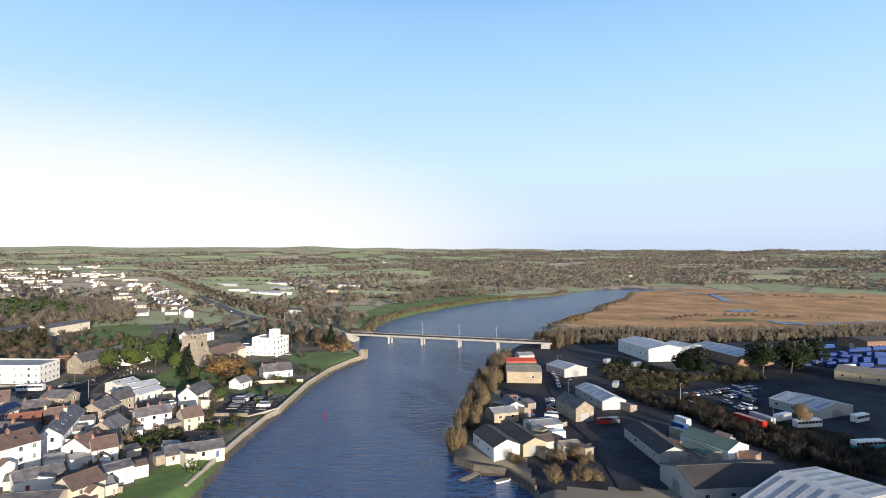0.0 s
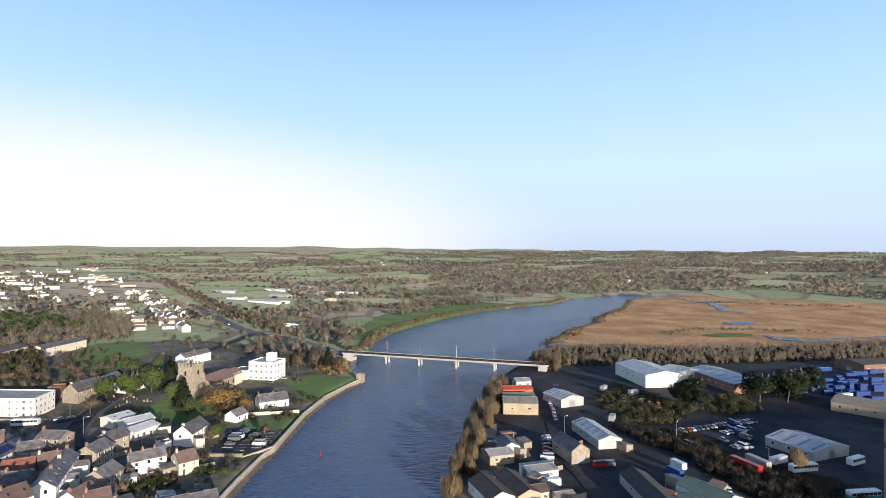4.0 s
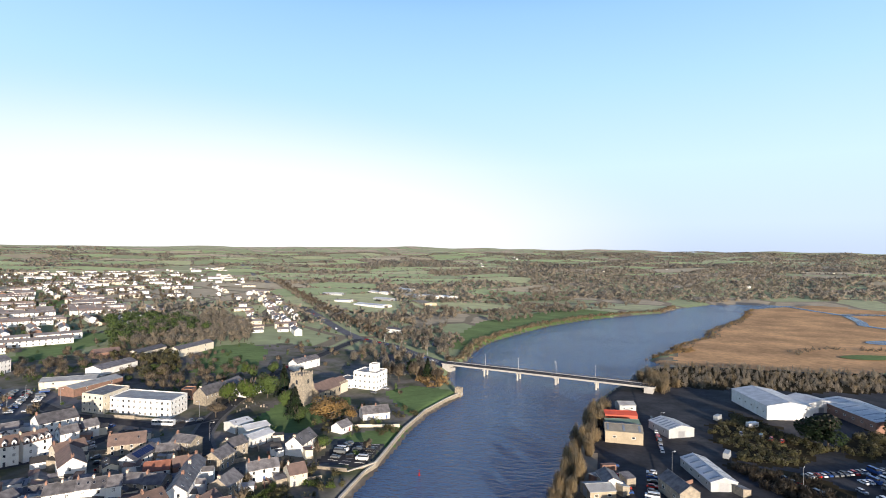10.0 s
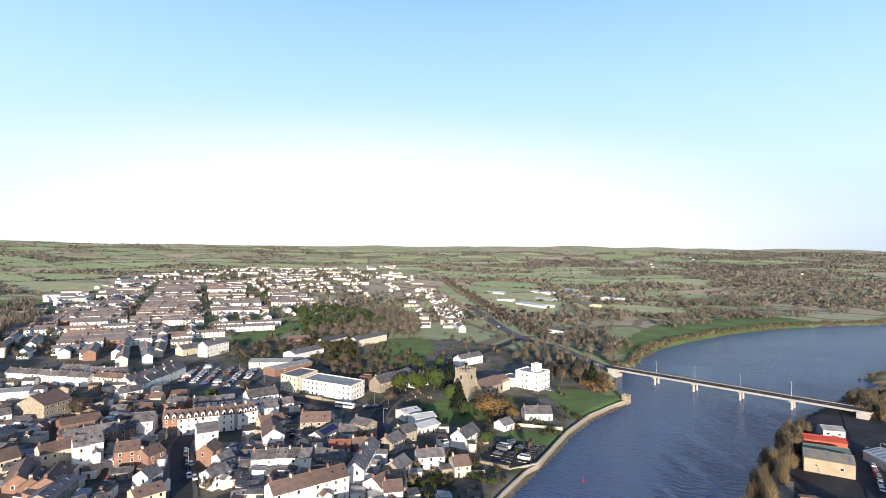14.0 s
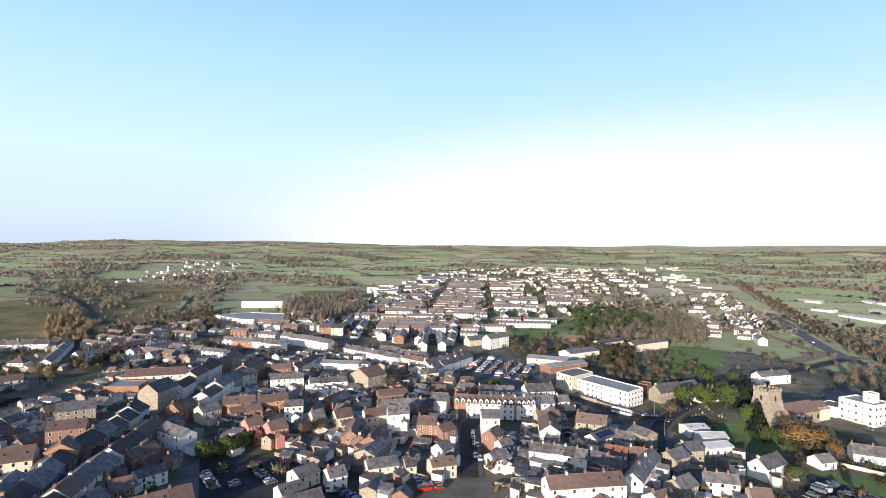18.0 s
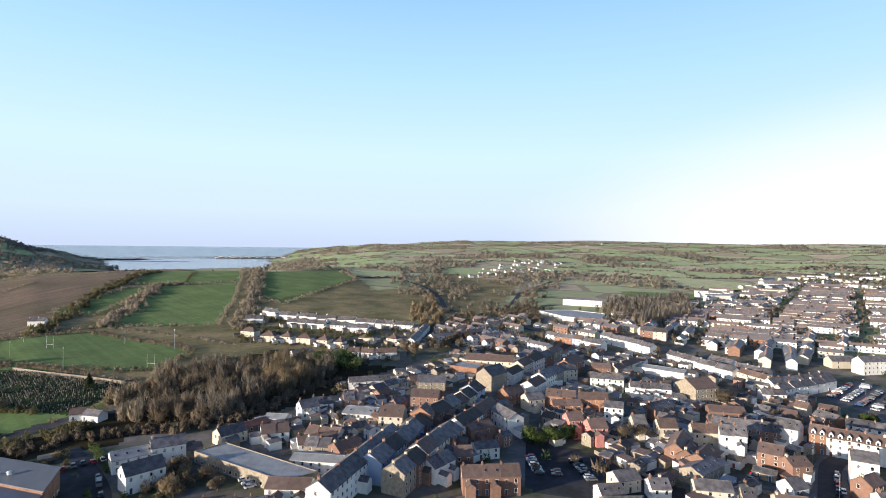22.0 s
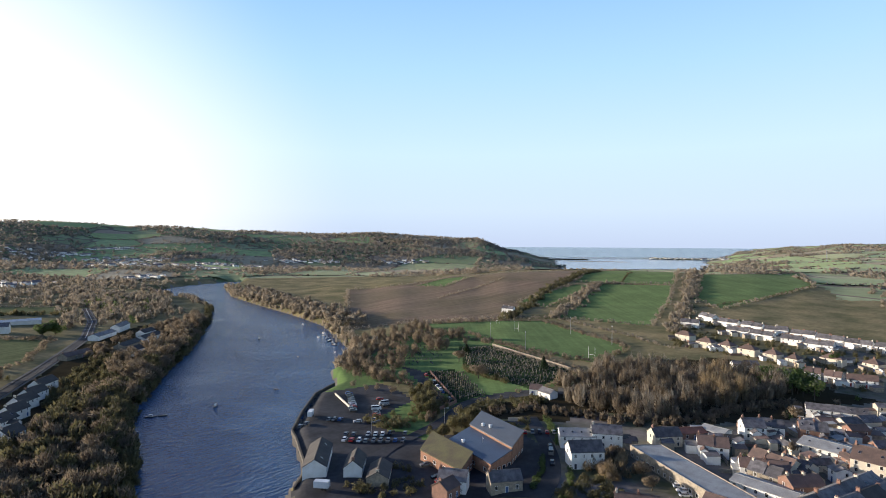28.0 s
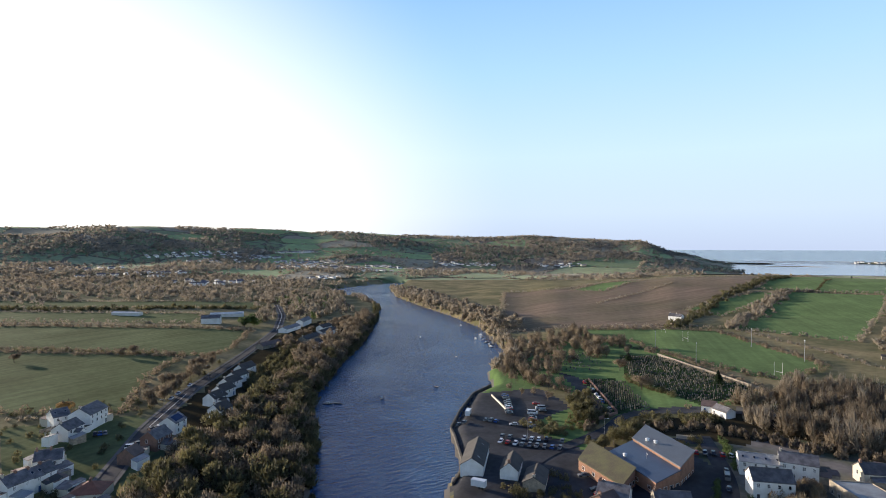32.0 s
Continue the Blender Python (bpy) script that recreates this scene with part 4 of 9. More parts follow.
def fast_mesh(name, verts, tris, materials, slots=None, bend=None):
    """A mesh of triangles from arrays; with bend, one smooth normal for each corner of the blades."""
    verts, tris = np.asarray(verts, np.float32), np.array(tris, np.int32)
    if bend is not None:
        a, b, c = verts[tris[:, 0]], verts[tris[:, 1]], verts[tris[:, 2]]
        away = np.einsum("ij,ij->i", np.cross(b - a, c - a), bend[tris[:, 0]]) < 0
        tris[away] = tris[away][:, [0, 2, 1]]
    me = bpy.data.meshes.new(name)
    me.vertices.add(len(verts))
    me.vertices.foreach_set("co", verts.ravel())
    me.loops.add(tris.size)
    me.loops.foreach_set("vertex_index", tris.ravel())
    me.polygons.add(len(tris))
    me.polygons.foreach_set("loop_start", np.arange(0, tris.size, 3, dtype=np.int32))
    for m in materials:
        me.materials.append(m)
    if slots is not None:
        me.polygons.foreach_set("material_index", np.asarray(slots, np.int32))
    me.update(calc_edges=True)
    me.validate()
    if bend is not None:
        me.normals_split_custom_set_from_vertices(bend)
    return me


def crown_arrays(rng, count, size, kind="round", stretch=1.0, thin=1.0):
    """A crown of loose leaf or twig blades in a lumpy shell, 1 m in radius, centred on its own middle."""
    lobes = rng.normal(size=(7, 3))
    lobes /= np.linalg.norm(lobes, axis=1)[:, None]
    lobes *= rng.uniform(0.35, 0.62, (7, 1))
    radius = rng.uniform(0.36, 0.52, 7)
    which = rng.integers(0, 7, count)
    d = rng.normal(size=(count, 3))
    d /= np.linalg.norm(d, axis=1)[:, None]
    p = lobes[which] + d * (radius[which] * rng.uniform(0.55, 1.05, count) ** 0.5)[:, None]
    if kind == "cone":
        h = rng.uniform(0, 1, count) ** 0.8
        a = rng.uniform(0, 2 * math.pi, count)
        r = (1 - h) * rng.uniform(0.6, 1.0, count) * (1 + 0.2 * np.sin(h * 40))
        p = np.column_stack([r * np.cos(a), r * np.sin(a), h * 2 - 1])
        d = np.column_stack([np.cos(a), np.sin(a), np.full(count, -0.25)])
    s = size * rng.uniform(0.6, 1.4, (count, 1))
    if stretch >= 1.6 and kind == "round":
        # bare twigs fan upwards and outwards from the limbs
        v = p + (0, 0, 0.9)
        v = v / np.linalg.norm(v, axis=1)[:, None] + rng.normal(0, 0.38, (count, 3))
        u = np.cross(v, rng.normal(size=(count, 3)))
        u /= np.linalg.norm(u, axis=1)[:, None]
        p = p - v * s * stretch * 0.4
    else:
        u = np.cross(d, rng.normal(size=(count, 3)))
        u /= np.linalg.norm(u, axis=1)[:, None]
        v = np.cross(d, u) * 0.6 + d * rng.uniform(0.2, 0.9, (count, 1))
    verts = np.stack([p - u * s * 0.5 * thin, p + u * s * 0.5 * thin, p + v * s * stretch], 1).reshape(-1, 3)
    return verts, np.arange(count * 3).reshape(-1, 3)


def crown_normals(cv, rng, loose=0.35):
    """Normals that follow the rounded crown, a little loose from blade to blade."""
    n = cv / np.maximum(np.linalg.norm(cv, axis=1), 1e-6)[:, None] + (0, 0, 0.2) + np.repeat(rng.normal(0, loose, (len(cv) // 3, 3)), 3, 0)
    return n / np.linalg.norm(n, axis=1)[:, None]


def trunk_arrays(rng, height_m, radius, limbs=6, spread=0.5):
    """A tapered trunk with limbs that reach up into the crown."""
    verts, tris = [], []

    def limb(a, b, r0, r1, sides):
        a, b = np.array(a, float), np.array(b, float)
        d = (b - a) / np.linalg.norm(b - a)
        u = np.cross(d, [0.3, 0.9, 0.1])
        u /= np.linalg.norm(u)
        w = np.cross(d, u)
        n = len(verts)
        for q, r in ((a, r0), (b, r1)):
            for i in range(sides):
                t = 2 * math.pi * i / sides
                verts.append(q + (u * math.cos(t) + w * math.sin(t)) * r)
        for i in range(sides):
            j = (i + 1) % sides
            tris.extend([(n + i, n + j, n + sides + j), (n + i, n + sides + j, n + sides + i)])

    fork = height_m * 0.32
    limb((0, 0, -0.4), (0.1, 0.05, fork), radius, radius * 0.7, 6)
    for k in range(limbs):
        t = 2 * math.pi * (k + rng.uniform(0, 0.6)) / limbs
        reach = height_m * spread * rng.uniform(0.5, 1.0)
        mid = (0.1 + reach * 0.5 * math.cos(t), reach * 0.5 * math.sin(t), fork + height_m * rng.uniform(0.18, 0.3))
        tip = (0.1 + reach * math.cos(t), reach * math.sin(t), height_m * rng.uniform(0.7, 0.97))
        limb((0.1, 0.05, fork * 0.92), mid, radius * 0.5, radius * 0.3, 4)
        limb(mid, tip, radius * 0.3, 0.03, 3)
    return np.array(verts), np.array(tris)


TREE_KINDS = {
    "bare": ("bare winter tree with brown twigs", BARE, 2600, 0.08, "round", 3.0),
    "tawny": ("tawny bare-twigged riverside tree", TAWNY, 2600, 0.08, "round", 3.0),
    "gold": ("tree with golden autumn leaves", GOLD, 2400, 0.11, "round", 1.0),
    "green": ("evergreen tree with dense dark leaves", EVERGREEN, 2600, 0.13, "round", 1.0),
    "lime": ("bright green leafy town tree", LIME, 2800, 0.13, "round", 1.0),
    "conifer": ("dark conical conifer tree", CONIFER, 1600, 0.14, "cone", 1.0),
    "pine": ("dark spreading pine tree", CONIFER, 2400, 0.12, "round", 1.0),
}
TREE_MESHES = {}


def tree_meshes(kind, variant):
    if (kind, variant) not in TREE_MESHES:
        rng = np.random.default_rng(hash_kind(kind) + variant)
        label, mat, count, size, form, stretch = TREE_KINDS[kind]
        cv, ct = crown_arrays(rng, count, size, form, stretch, 0.35 if stretch > 2 else 1.0)
        low = {"pine": (0.47, 0.52), "green": (0.46, 0.53), "lime": (0.47, 0.52), "gold": (0.42, 0.57)}.get(kind, (0.38, 0.61) if form == "round" else (0.48, 0.52))
        bend = crown_normals(cv, rng)
        cv = cv * (0.5, 0.5, low[0]) + (0, 0, low[1])
        tv, tt = trunk_arrays(rng, 1.0, 0.03, 7, 0.2 if kind == "pine" else 0.36 if form == "round" else 0.05)
        TREE_MESHES[kind, variant] = (fast_mesh("trunk", tv, tt, [BARK]), fast_mesh("crown", cv, ct, [mat], bend=bend))
    return TREE_MESHES[kind, variant]


def hash_kind(kind):
    return sum(ord(c) * (i + 3) for i, c in enumerate(kind))


def tree(x, y, tall, wide, kind="bare", variant=0, group=""):
    trunk, crown = tree_meshes(kind, variant % 4)
    h = new("tree")
    h.matrix_basis = Matrix.LocRotScale((x, y, ground_z(x, y) - 0.1), Euler((0, 0, x * 1.7 + y)), (wide, wide, tall))
    tagged(h, TREE_KINDS[kind][0], "tree", group)
    part("trunk", trunk, h)
    part("crown", crown, h)
    return h


def scatter(poly, count, seed, clear=0.0):
    """Random spots in an outline, off the water and off the houses."""
    rng = np.random.default_rng(seed)
    xs, ys = [p[0] for p in poly], [p[1] for p in poly]
    out = np.empty((0, 2))
    for _ in range(12):
        p = np.column_stack([rng.uniform(min(xs), max(xs), count * 3), rng.uniform(min(ys), max(ys), count * 3)])
        p = p[inside(poly, p[:, 0], p[:, 1])]
        p = p[height(p[:, 0], p[:, 1]) > 0.5]
        if clear and HOUSE_SPOTS:
            spots = np.array(HOUSE_SPOTS)
            d = np.hypot(p[:, None, 0] - spots[None, :, 0], p[:, None, 1] - spots[None, :, 1]) - spots[None, :, 2] * 0.6
            p = p[d.min(1) > clear]
        out = np.vstack([out, p])
        if len(out) >= count:
            break
    return out[:count]


def patches(p, size, share, seed):
    """Of the spots keep those in woods and thickets of some size, with open land between."""
    rng = np.random.default_rng(seed)
    n = np.zeros(len(p))
    for _ in range(6):
        a, ph = rng.uniform(0, 6.28), rng.uniform(0, 6.28)
        n += np.sin((p[:, 0] * math.cos(a) + p[:, 1] * math.sin(a)) * 6.28 / (size * rng.uniform(0.6, 1.7)) + ph)
    return p[n > np.quantile(n, 1 - share)]


def wood(name, label, spots, tall, blades, size, mat, seed, stretch=1.6, trunks=True, flat=0.5, wide=0.42, thin=1.0):
    """Many trees as one object: crowns of loose blades over thin trunks."""
    for k, line in enumerate(ROADS):
        spots = spots[edge_distance(line, spots[:, 0], spots[:, 1]) > (11 if k == 4 else 6)]
    if len(spots) == 0:
        return None
    rng = np.random.default_rng(seed)
    zs = height(spots[:, 0], spots[:, 1])
    verts, tris, slots, bends, n = [], [], [], [], 0
    forms = [crown_arrays(np.random.default_rng(seed + 7 * k), blades, size, "round", stretch, thin) for k in range(6)]
    shades = [crown_normals(cv, rng) for cv, ct in forms]
    for i, ((x, y), z) in enumerate(zip(spots, zs)):
        cv, ct = forms[i % 6]
        h = tall * rng.uniform(0.65, 1.25)
        w = h * wide * rng.uniform(0.8, 1.25)
        a = rng.uniform(0, 6.28)
        c, s = math.cos(a), math.sin(a)
        rot = np.column_stack([cv[:, 0] * c - cv[:, 1] * s, cv[:, 0] * s + cv[:, 1] * c, cv[:, 2]])
        verts.append(rot * (w, w, h * flat * 0.8) + (x, y, z + h * (1 - flat * 0.8)))
        q = shades[i % 6]
        bends.append(np.column_stack([q[:, 0] * c - q[:, 1] * s, q[:, 0] * s + q[:, 1] * c, q[:, 2]]))
        tris.append(ct + n)
        slots.append(np.zeros(len(ct), int))
        n += len(cv)
        if trunks:
            r = h * 0.025
            t = np.array([(-r, -r, -0.5), (r, -r, -0.5), (0, r, -0.5), (0.1, 0, h * 0.8)]) + (x, y, z)
            verts.append(t)
            bends.append(np.array([(-0.7, -0.7, 0.1), (0.7, -0.7, 0.1), (0, 1, 0.1), (0, 0, 1)]))
            tris.append(np.array([(0, 1, 3), (1, 2, 3), (2, 0, 3)]) + n)
            slots.append(np.ones(3, int))
            n += 4
    ob = new(name, fast_mesh(name, np.vstack(verts), np.vstack(tris), [mat, BARK], np.concatenate(slots), np.vstack(bends)))
    return tagged(ob, label, "trees", kind="stuff")


def line_spots(line, step, seed, jitter=1.5):
    rng = np.random.default_rng(seed)
    out = []
    for a, b in zip(line, line[1:]):
        n = max(1, int(math.dist(a, b) / step))
        for i in range(n):
            q = (i + rng.uniform(0, 1)) / n
            out.append((a[0] + (b[0] - a[0]) * q + rng.normal() * jitter, a[1] + (b[1] - a[1]) * q + rng.normal() * jitter))
    return np.array(out)


# ---- roads ----
def strip(name, line, width, mat, lift, label, category, kind="structure", step=4.0):
    """A band that follows the ground along a line."""
    pts = []
    for a, b in zip(line, line[1:]):
        n = max(1, int(math.dist(a, b) / step))
        pts += [(a[0] + (b[0] - a[0]) * i / n, a[1] + (b[1] - a[1]) * i / n) for i in range(n)]
    pts.append(line[-1])
    p = np.array(pts, float)
    for _ in range(6):
        p[1:-1] = (p[:-2] + 2 * p[1:-1] + p[2:]) / 4
    d = np.gradient(p, axis=0)
    d /= np.linalg.norm(d, axis=1)[:, None] + 1e-9
    nrm = np.column_stack([-d[:, 1], d[:, 0]])
    cols = 5
    grid = np.stack([p + nrm * width * (k / (cols - 1) - 0.5) for k in range(cols)], 1)
    z = np.maximum(dry_height(grid[..., 0].ravel(), grid[..., 1].ravel()), 1.0).reshape(grid.shape[:2])
    z[:] = z.max(1, keepdims=True)
    verts = np.concatenate([grid, (z + lift)[..., None]], -1).reshape(-1, 3)
    faces = [(i * cols + k, (i + 1) * cols + k, (i + 1) * cols + k + 1, i * cols + k + 1) for i in range(len(p) - 1) for k in range(cols - 1)]
    ob = mesh_object(name, verts.tolist(), faces, [mat])
    return tagged(ob, label, category, kind=kind)


# ---- road bridge over the river ----
RAIL_PAINT = plain("dark_rail_paint", (0.07, 0.06, 0.055), 0.6, 0.2)


def build_bridge():
    ax, ay, bx, by = -68.0, 428.0, 72.0, 384.0
    length, turn = math.dist((ax, ay), (bx, by)), math.atan2(by - ay, bx - ax)
    h = root("road_bridge", ax, ay, 0, turn, "concrete road bridge on twin piers across the river", "bridge")
    deck_z = 6.6
    g = Geo()
    n = 16
    for i in range(n):
        x0, x1 = length * i / n - 6 * (i == 0), length * (i + 1) / n + 6 * (i == n - 1)
        g.box(x0, x1, -5.4, 5.4, deck_z - 0.25, deck_z)
        for y in (-3.6, 0, 3.6):
            g.box(x0, x1, y - 0.35, y + 0.35, deck_z - 1.3, deck_z - 0.25)
        g.box(x0, x1, -5.5, -5.25, deck_z - 0.55, deck_z + 0.2)
        g.box(x0, x1, 5.25, 5.5, deck_z - 0.55, deck_z + 0.2)
    part("deck", g.mesh("deck", [CONCRETE]), h)
    g = Geo()
    g.box(-6, length + 6, -3.6, 3.6, deck_z + 0.01, deck_z + 0.05)
    part("roadway", g.mesh("roadway", [TARMAC]), h)
    g = Geo()
    g.box(-1.2, 1.2, -0.07, 0.07, 0, 0.01)
    dash = g.mesh("lane_marking", [MARK])
    for i in range(24):
        part("lane_marking", dash, h, at=(length * (i + 0.5) / 24, 0, deck_z + 0.055))
    for side in (-1, 1):
        g = Geo()
        y = side * 5.35
        g.box(-6, length + 6, y - 0.05, y + 0.05, deck_z + 1.12, deck_z + 1.2)
        g.box(-6, length + 6, y - 0.03, y + 0.03, deck_z + 0.3, deck_z + 0.36)
        for i in range(int(length * 2.5)):
            g.box(i * 0.4 - 0.03, i * 0.4 + 0.03, y - 0.02, y + 0.02, deck_z + 0.33, deck_z + 1.15)
        rail = part("railing", g.mesh("railing", [RAIL_PAINT]), h, "dark painted steel railing")
        g = Geo()
        g.box(-0.05, 0.05, -0.05, 0.05, 0, 1.0)
        post = g.mesh("rail_post", [RAIL_PAINT])
        for i in range(40):
            part("rail_post", post, rail, at=(length * i / 39, y, deck_z + 0.2))
    g = Geo()
    g.tube(0, 0, -3, deck_z - 1.9, 0.85, 0.75, 12)
    column = g.mesh("pier_column", [CONCRETE])
    g = Geo()
    g.box(-0.8, 0.8, -5, 5, deck_z - 1.95, deck_z - 1.3, taper=0.1)
    cap = g.mesh("pier_cap", [CONCRETE])
    for px, py in ((-39.5, 418.5), (-14.0, 410.6), (13.6, 402.0), (40.8, 393.4)):
        q = (px - ax) * math.cos(turn) + (py - ay) * math.sin(turn)
        pier = part("pier", cap, h, at=(q, 0, 0))
        for y in (-3.0, 3.0):
            part("pier_column", column, pier, at=(0, y, 0))
    for q in (-2.0, length + 2.0):
        g = Geo()
        g.box(q - 3, q + 3, -6.2, 6.2, -2, deck_z - 0.3, taper=0.3)
        part("abutment", g.mesh("abutment", [CONCRETE]), h)
    return h, turn, deck_z


def lamp_mesh(tall):
    g = Geo()
    g.tube(0, 0, 0, tall, 0.11, 0.06, 6)
    g.box(0, 1.6, -0.04, 0.04, tall - 0.1, tall)
    return g.mesh("pole", [STEEL])


def lamp_head_mesh():
    g = Geo()
    g.box(0, 0.8, -0.15, 0.15, 0, 0.16, taper=0.04)
    return g.mesh("lamp_head", [FRAME_WHITE])


LAMP_POLE, LAMP_HEAD = lamp_mesh(9.0), lamp_head_mesh()


def street_lamp(x, y, z=None, turn=0.0):
    h = root("street_lamp", x, y, ground_z(x, y) if z is None else z, turn, "tall galvanised steel street lamp", "street lamp", "street lamps")
    part("pole", LAMP_POLE, h)
    part("lamp_head", LAMP_HEAD, h, at=(1.3, 0, 8.86))
    return h


bridge, bridge_turn, bridge_z = build_bridge()
for px, py in ((-40, 422.8), (-14.2, 414.6), (13.3, 406), (40.5, 397.5)):
    street_lamp(px, py, bridge_z, bridge_turn - math.pi / 2)


# ---- the church ----
def build_church():
    h = root("church", -137, 302.5, 3.2, math.radians(78), "grey stone parish church with battlemented square tower", "church")
    g = Geo()
    w = 4.9
    g.hexa([(-w - 0.5, -w - 0.5, -1), (w + 0.5, -w - 0.5, -1), (w + 0.5, w + 0.5, -1), (-w - 0.5, w + 0.5, -1)], [(-w, -w, 2), (w, -w, 2), (w, w, 2), (-w, w, 2)])
    g.box(-w, w, -w, w, 2, 17.5, taper=0.45)
    g.box(-w + 0.2, w - 0.2, -w + 0.2, w - 0.2, 17.3, 17.8)
    tower = part("tower", g.mesh("tower", [WALLS["stone"]]), h, "weathered square stone tower")
    for cx, cy in ((-1, -1), (1, -1), (1, 1), (-1, 1)):
        g = Geo()
        g.hexa([(cx * (w + 0.8) + a, cy * (w + 0.8) + b, -1) for a, b in ((-1, -1), (1, -1), (1, 1), (-1, 1))],
               [(cx * (w - 0.5) + a, cy * (w - 0.5) + b, 13) for a, b in ((-0.5, -0.5), (0.5, -0.5), (0.5, 0.5), (-0.5, 0.5))])
        part("buttress", g.mesh("buttress", [WALLS["stone"]]), tower)
    m = Geo()
    m.box(-0.55, 0.55, -0.3, 0.3, 0, 1.3)
    merlon = m.mesh("merlon", [WALLS["stone"]])
    for k in range(5):
        q = -w + 0.85 + k * (2 * w - 1.7) / 4
        for s in (-1, 1):
            part("merlon", merlon, tower, at=(q, s * (w - 0.55), 17.75))
            if 0 < k < 4:
                part("merlon", merlon, tower, at=(s * (w - 0.55), q, 17.75), turn=math.pi / 2)
    m = Geo()
    m.tube(0, 0, 0, 2.2, 0.4, 0.12, 6)
    pin = m.mesh("pinnacle", [WALLS["stone"]])
    for cx, cy in ((-1, -1), (1, -1), (1, 1), (-1, 1)):
        part("pinnacle", pin, tower, at=(cx * (w - 0.5), cy * (w - 0.5), 17.7))
    m = Geo()
    m.hexa([(-0.6, -0.12, 0), (0.6, -0.12, 0), (0.6, 0.12, 0), (-0.6, 0.12, 0)], [(-0.6, -0.12, 1.8), (0.6, -0.12, 1.8), (0.6, 0.12, 1.8), (-0.6, 0.12, 1.8)])
    m.hexa([(-0.6, -0.12, 1.8), (0.6, -0.12, 1.8), (0.6, 0.12, 1.8), (-0.6, 0.12, 1.8)], [(-0.1, -0.12, 2.6), (0.1, -0.12, 2.6), (0.1, 0.12, 2.6), (-0.1, 0.12, 2.6)])
    slit = m.mesh("belfry_window", [GLASS])
    for k in range(4):
        a = k * math.pi / 2
        part("belfry_window", slit, tower, at=(math.sin(a) * (w - 0.36), -math.cos(a) * (w - 0.36), 12.8), turn=a)
    nave = part("nave", gable_walls(23, 11, 6.5, 4).mesh("nave", [WALLS["stone"]]), h, at=(16.5, -3.5, 0))
    part("nave_roof", gable_roof(23, 11, 6.5, 4, ends=0.1).mesh("nave_roof", [ROOFS["brown"]]), h, "purple-brown slate nave roof", at=(16.5, -3.5, 0))
    part("chancel", gable_walls(10, 9, 6.5, 3).mesh("chancel", [WALLS["cream"]]), h, "sandstone chancel", at=(33, -3.5, 0))
    part("chancel_roof", gable_roof(10, 9, 6.5, 3, ends=0.0).mesh("chancel_roof", [ROOFS["brown"]]), h, at=(33, -3.5, 0))
    for k in range(5):
        for s in (-1, 1):
            part("lancet_window", slit, nave, at=(-10 + 5 * k, s * 5.5, 2.5), turn=0 if s < 0 else math.pi)
    for k in range(4):
        for s in (-1, 1):
            part("merlon", merlon, h, at=(29.5 + 2.3 * k, -3.5 + s * 4.4, 6.5))
    HOUSE_SPOTS.append((-136, 305, 16)), HOUSE_SPOTS.append((-140, 325, 16)), HOUSE_SPOTS.append((-143, 340, 14))
    return h


build_church()

# ---- white mansion and the river wall ----
flat_block("mansion", [(-120.5, 346.5), (-103.5, 343), (-100.5, 358), (-117.5, 361)], 11.0, "white", "pale", "white three-storey mansion with a flat parapet roof", 3, 0.7, "mansion")
flat_block("stair_turret", [(-111, 351), (-106, 350), (-105, 355), (-110, 356)], 15.5, "white", "pale", "white square turret on the mansion roof", 4, 0.5, "tower")
flat_block("mansion_wing", [(-131, 346), (-121, 344), (-119, 356), (-129, 358)], 5.5, "white", "slate", "low white side wing of the mansion", 1, 0.4, "building")


def river_wall(line, tall, thick, mat_name, label):
    """A masonry wall with a coping, stone by stone along its top."""
    h = root("river_wall", line[0][0], line[0][1], 0, 0, label, "wall")
    ox, oy = line[0]
    for a, b in zip(line, line[1:]):
        length, turn = math.dist(a, b), math.atan2(b[1] - a[1], b[0] - a[0])
        g = Geo()
        g.box(-0.2, length + 0.2, -thick / 2, thick / 2, -2.0, tall, taper=0.08)
        seg = part("wall_stretch", g.mesh("wall_stretch", [WALLS[mat_name]]), h, at=(a[0] - ox, a[1] - oy, 0), turn=turn)
        n = max(1, int(length / 2.4))
        c = Geo()
        c.box(-length / n / 2 + 0.02, length / n / 2 - 0.02, -thick / 2 - 0.08, thick / 2 + 0.08, 0, 0.22, taper=0.03)
        stone = c.mesh("coping_stone", [WALLS["cream" if mat_name == "stone" else mat_name]])
        for k in range(n):
            part("coping_stone", stone, seg, at=(length * (k + 0.5) / n, 0, tall))
    return h


river_wall([(-70, 150), (-70.5, 174), (-70.5, 193), (-69.5, 216), (-67.5, 226)], 2.3, 0.8, "stone", "rough stone river wall with pale coping")
river_wall([(-76, 214), (-67.5, 226), (-67.3, 252), (-67.2, 274), (-63.5, 308), (-56, 335), (-49.5, 353)], 2.7, 0.9, "stone", "old stone river wall round the green")
flat_block("lookout_tower", [(-53, 352), (-49, 351), (-48, 355.5), (-52, 356.5)], 5.2, "stone", "pale", "small ruined stone lookout tower on the river wall", 1, 0.8, "tower")
river_wall([(-108, -172), (-121, -184), (-137, -216), (-141, -226), (-160, -247), (-186, -272), (-208, -283)], 2.2, 0.7, "quay", "dark stone quay wall round the car park")
river_wall([(4.5, 172), (10, 166), (20, 162.5), (26, 150)], 2.2, 0.8, "quay", "dark stone boatyard quay wall")

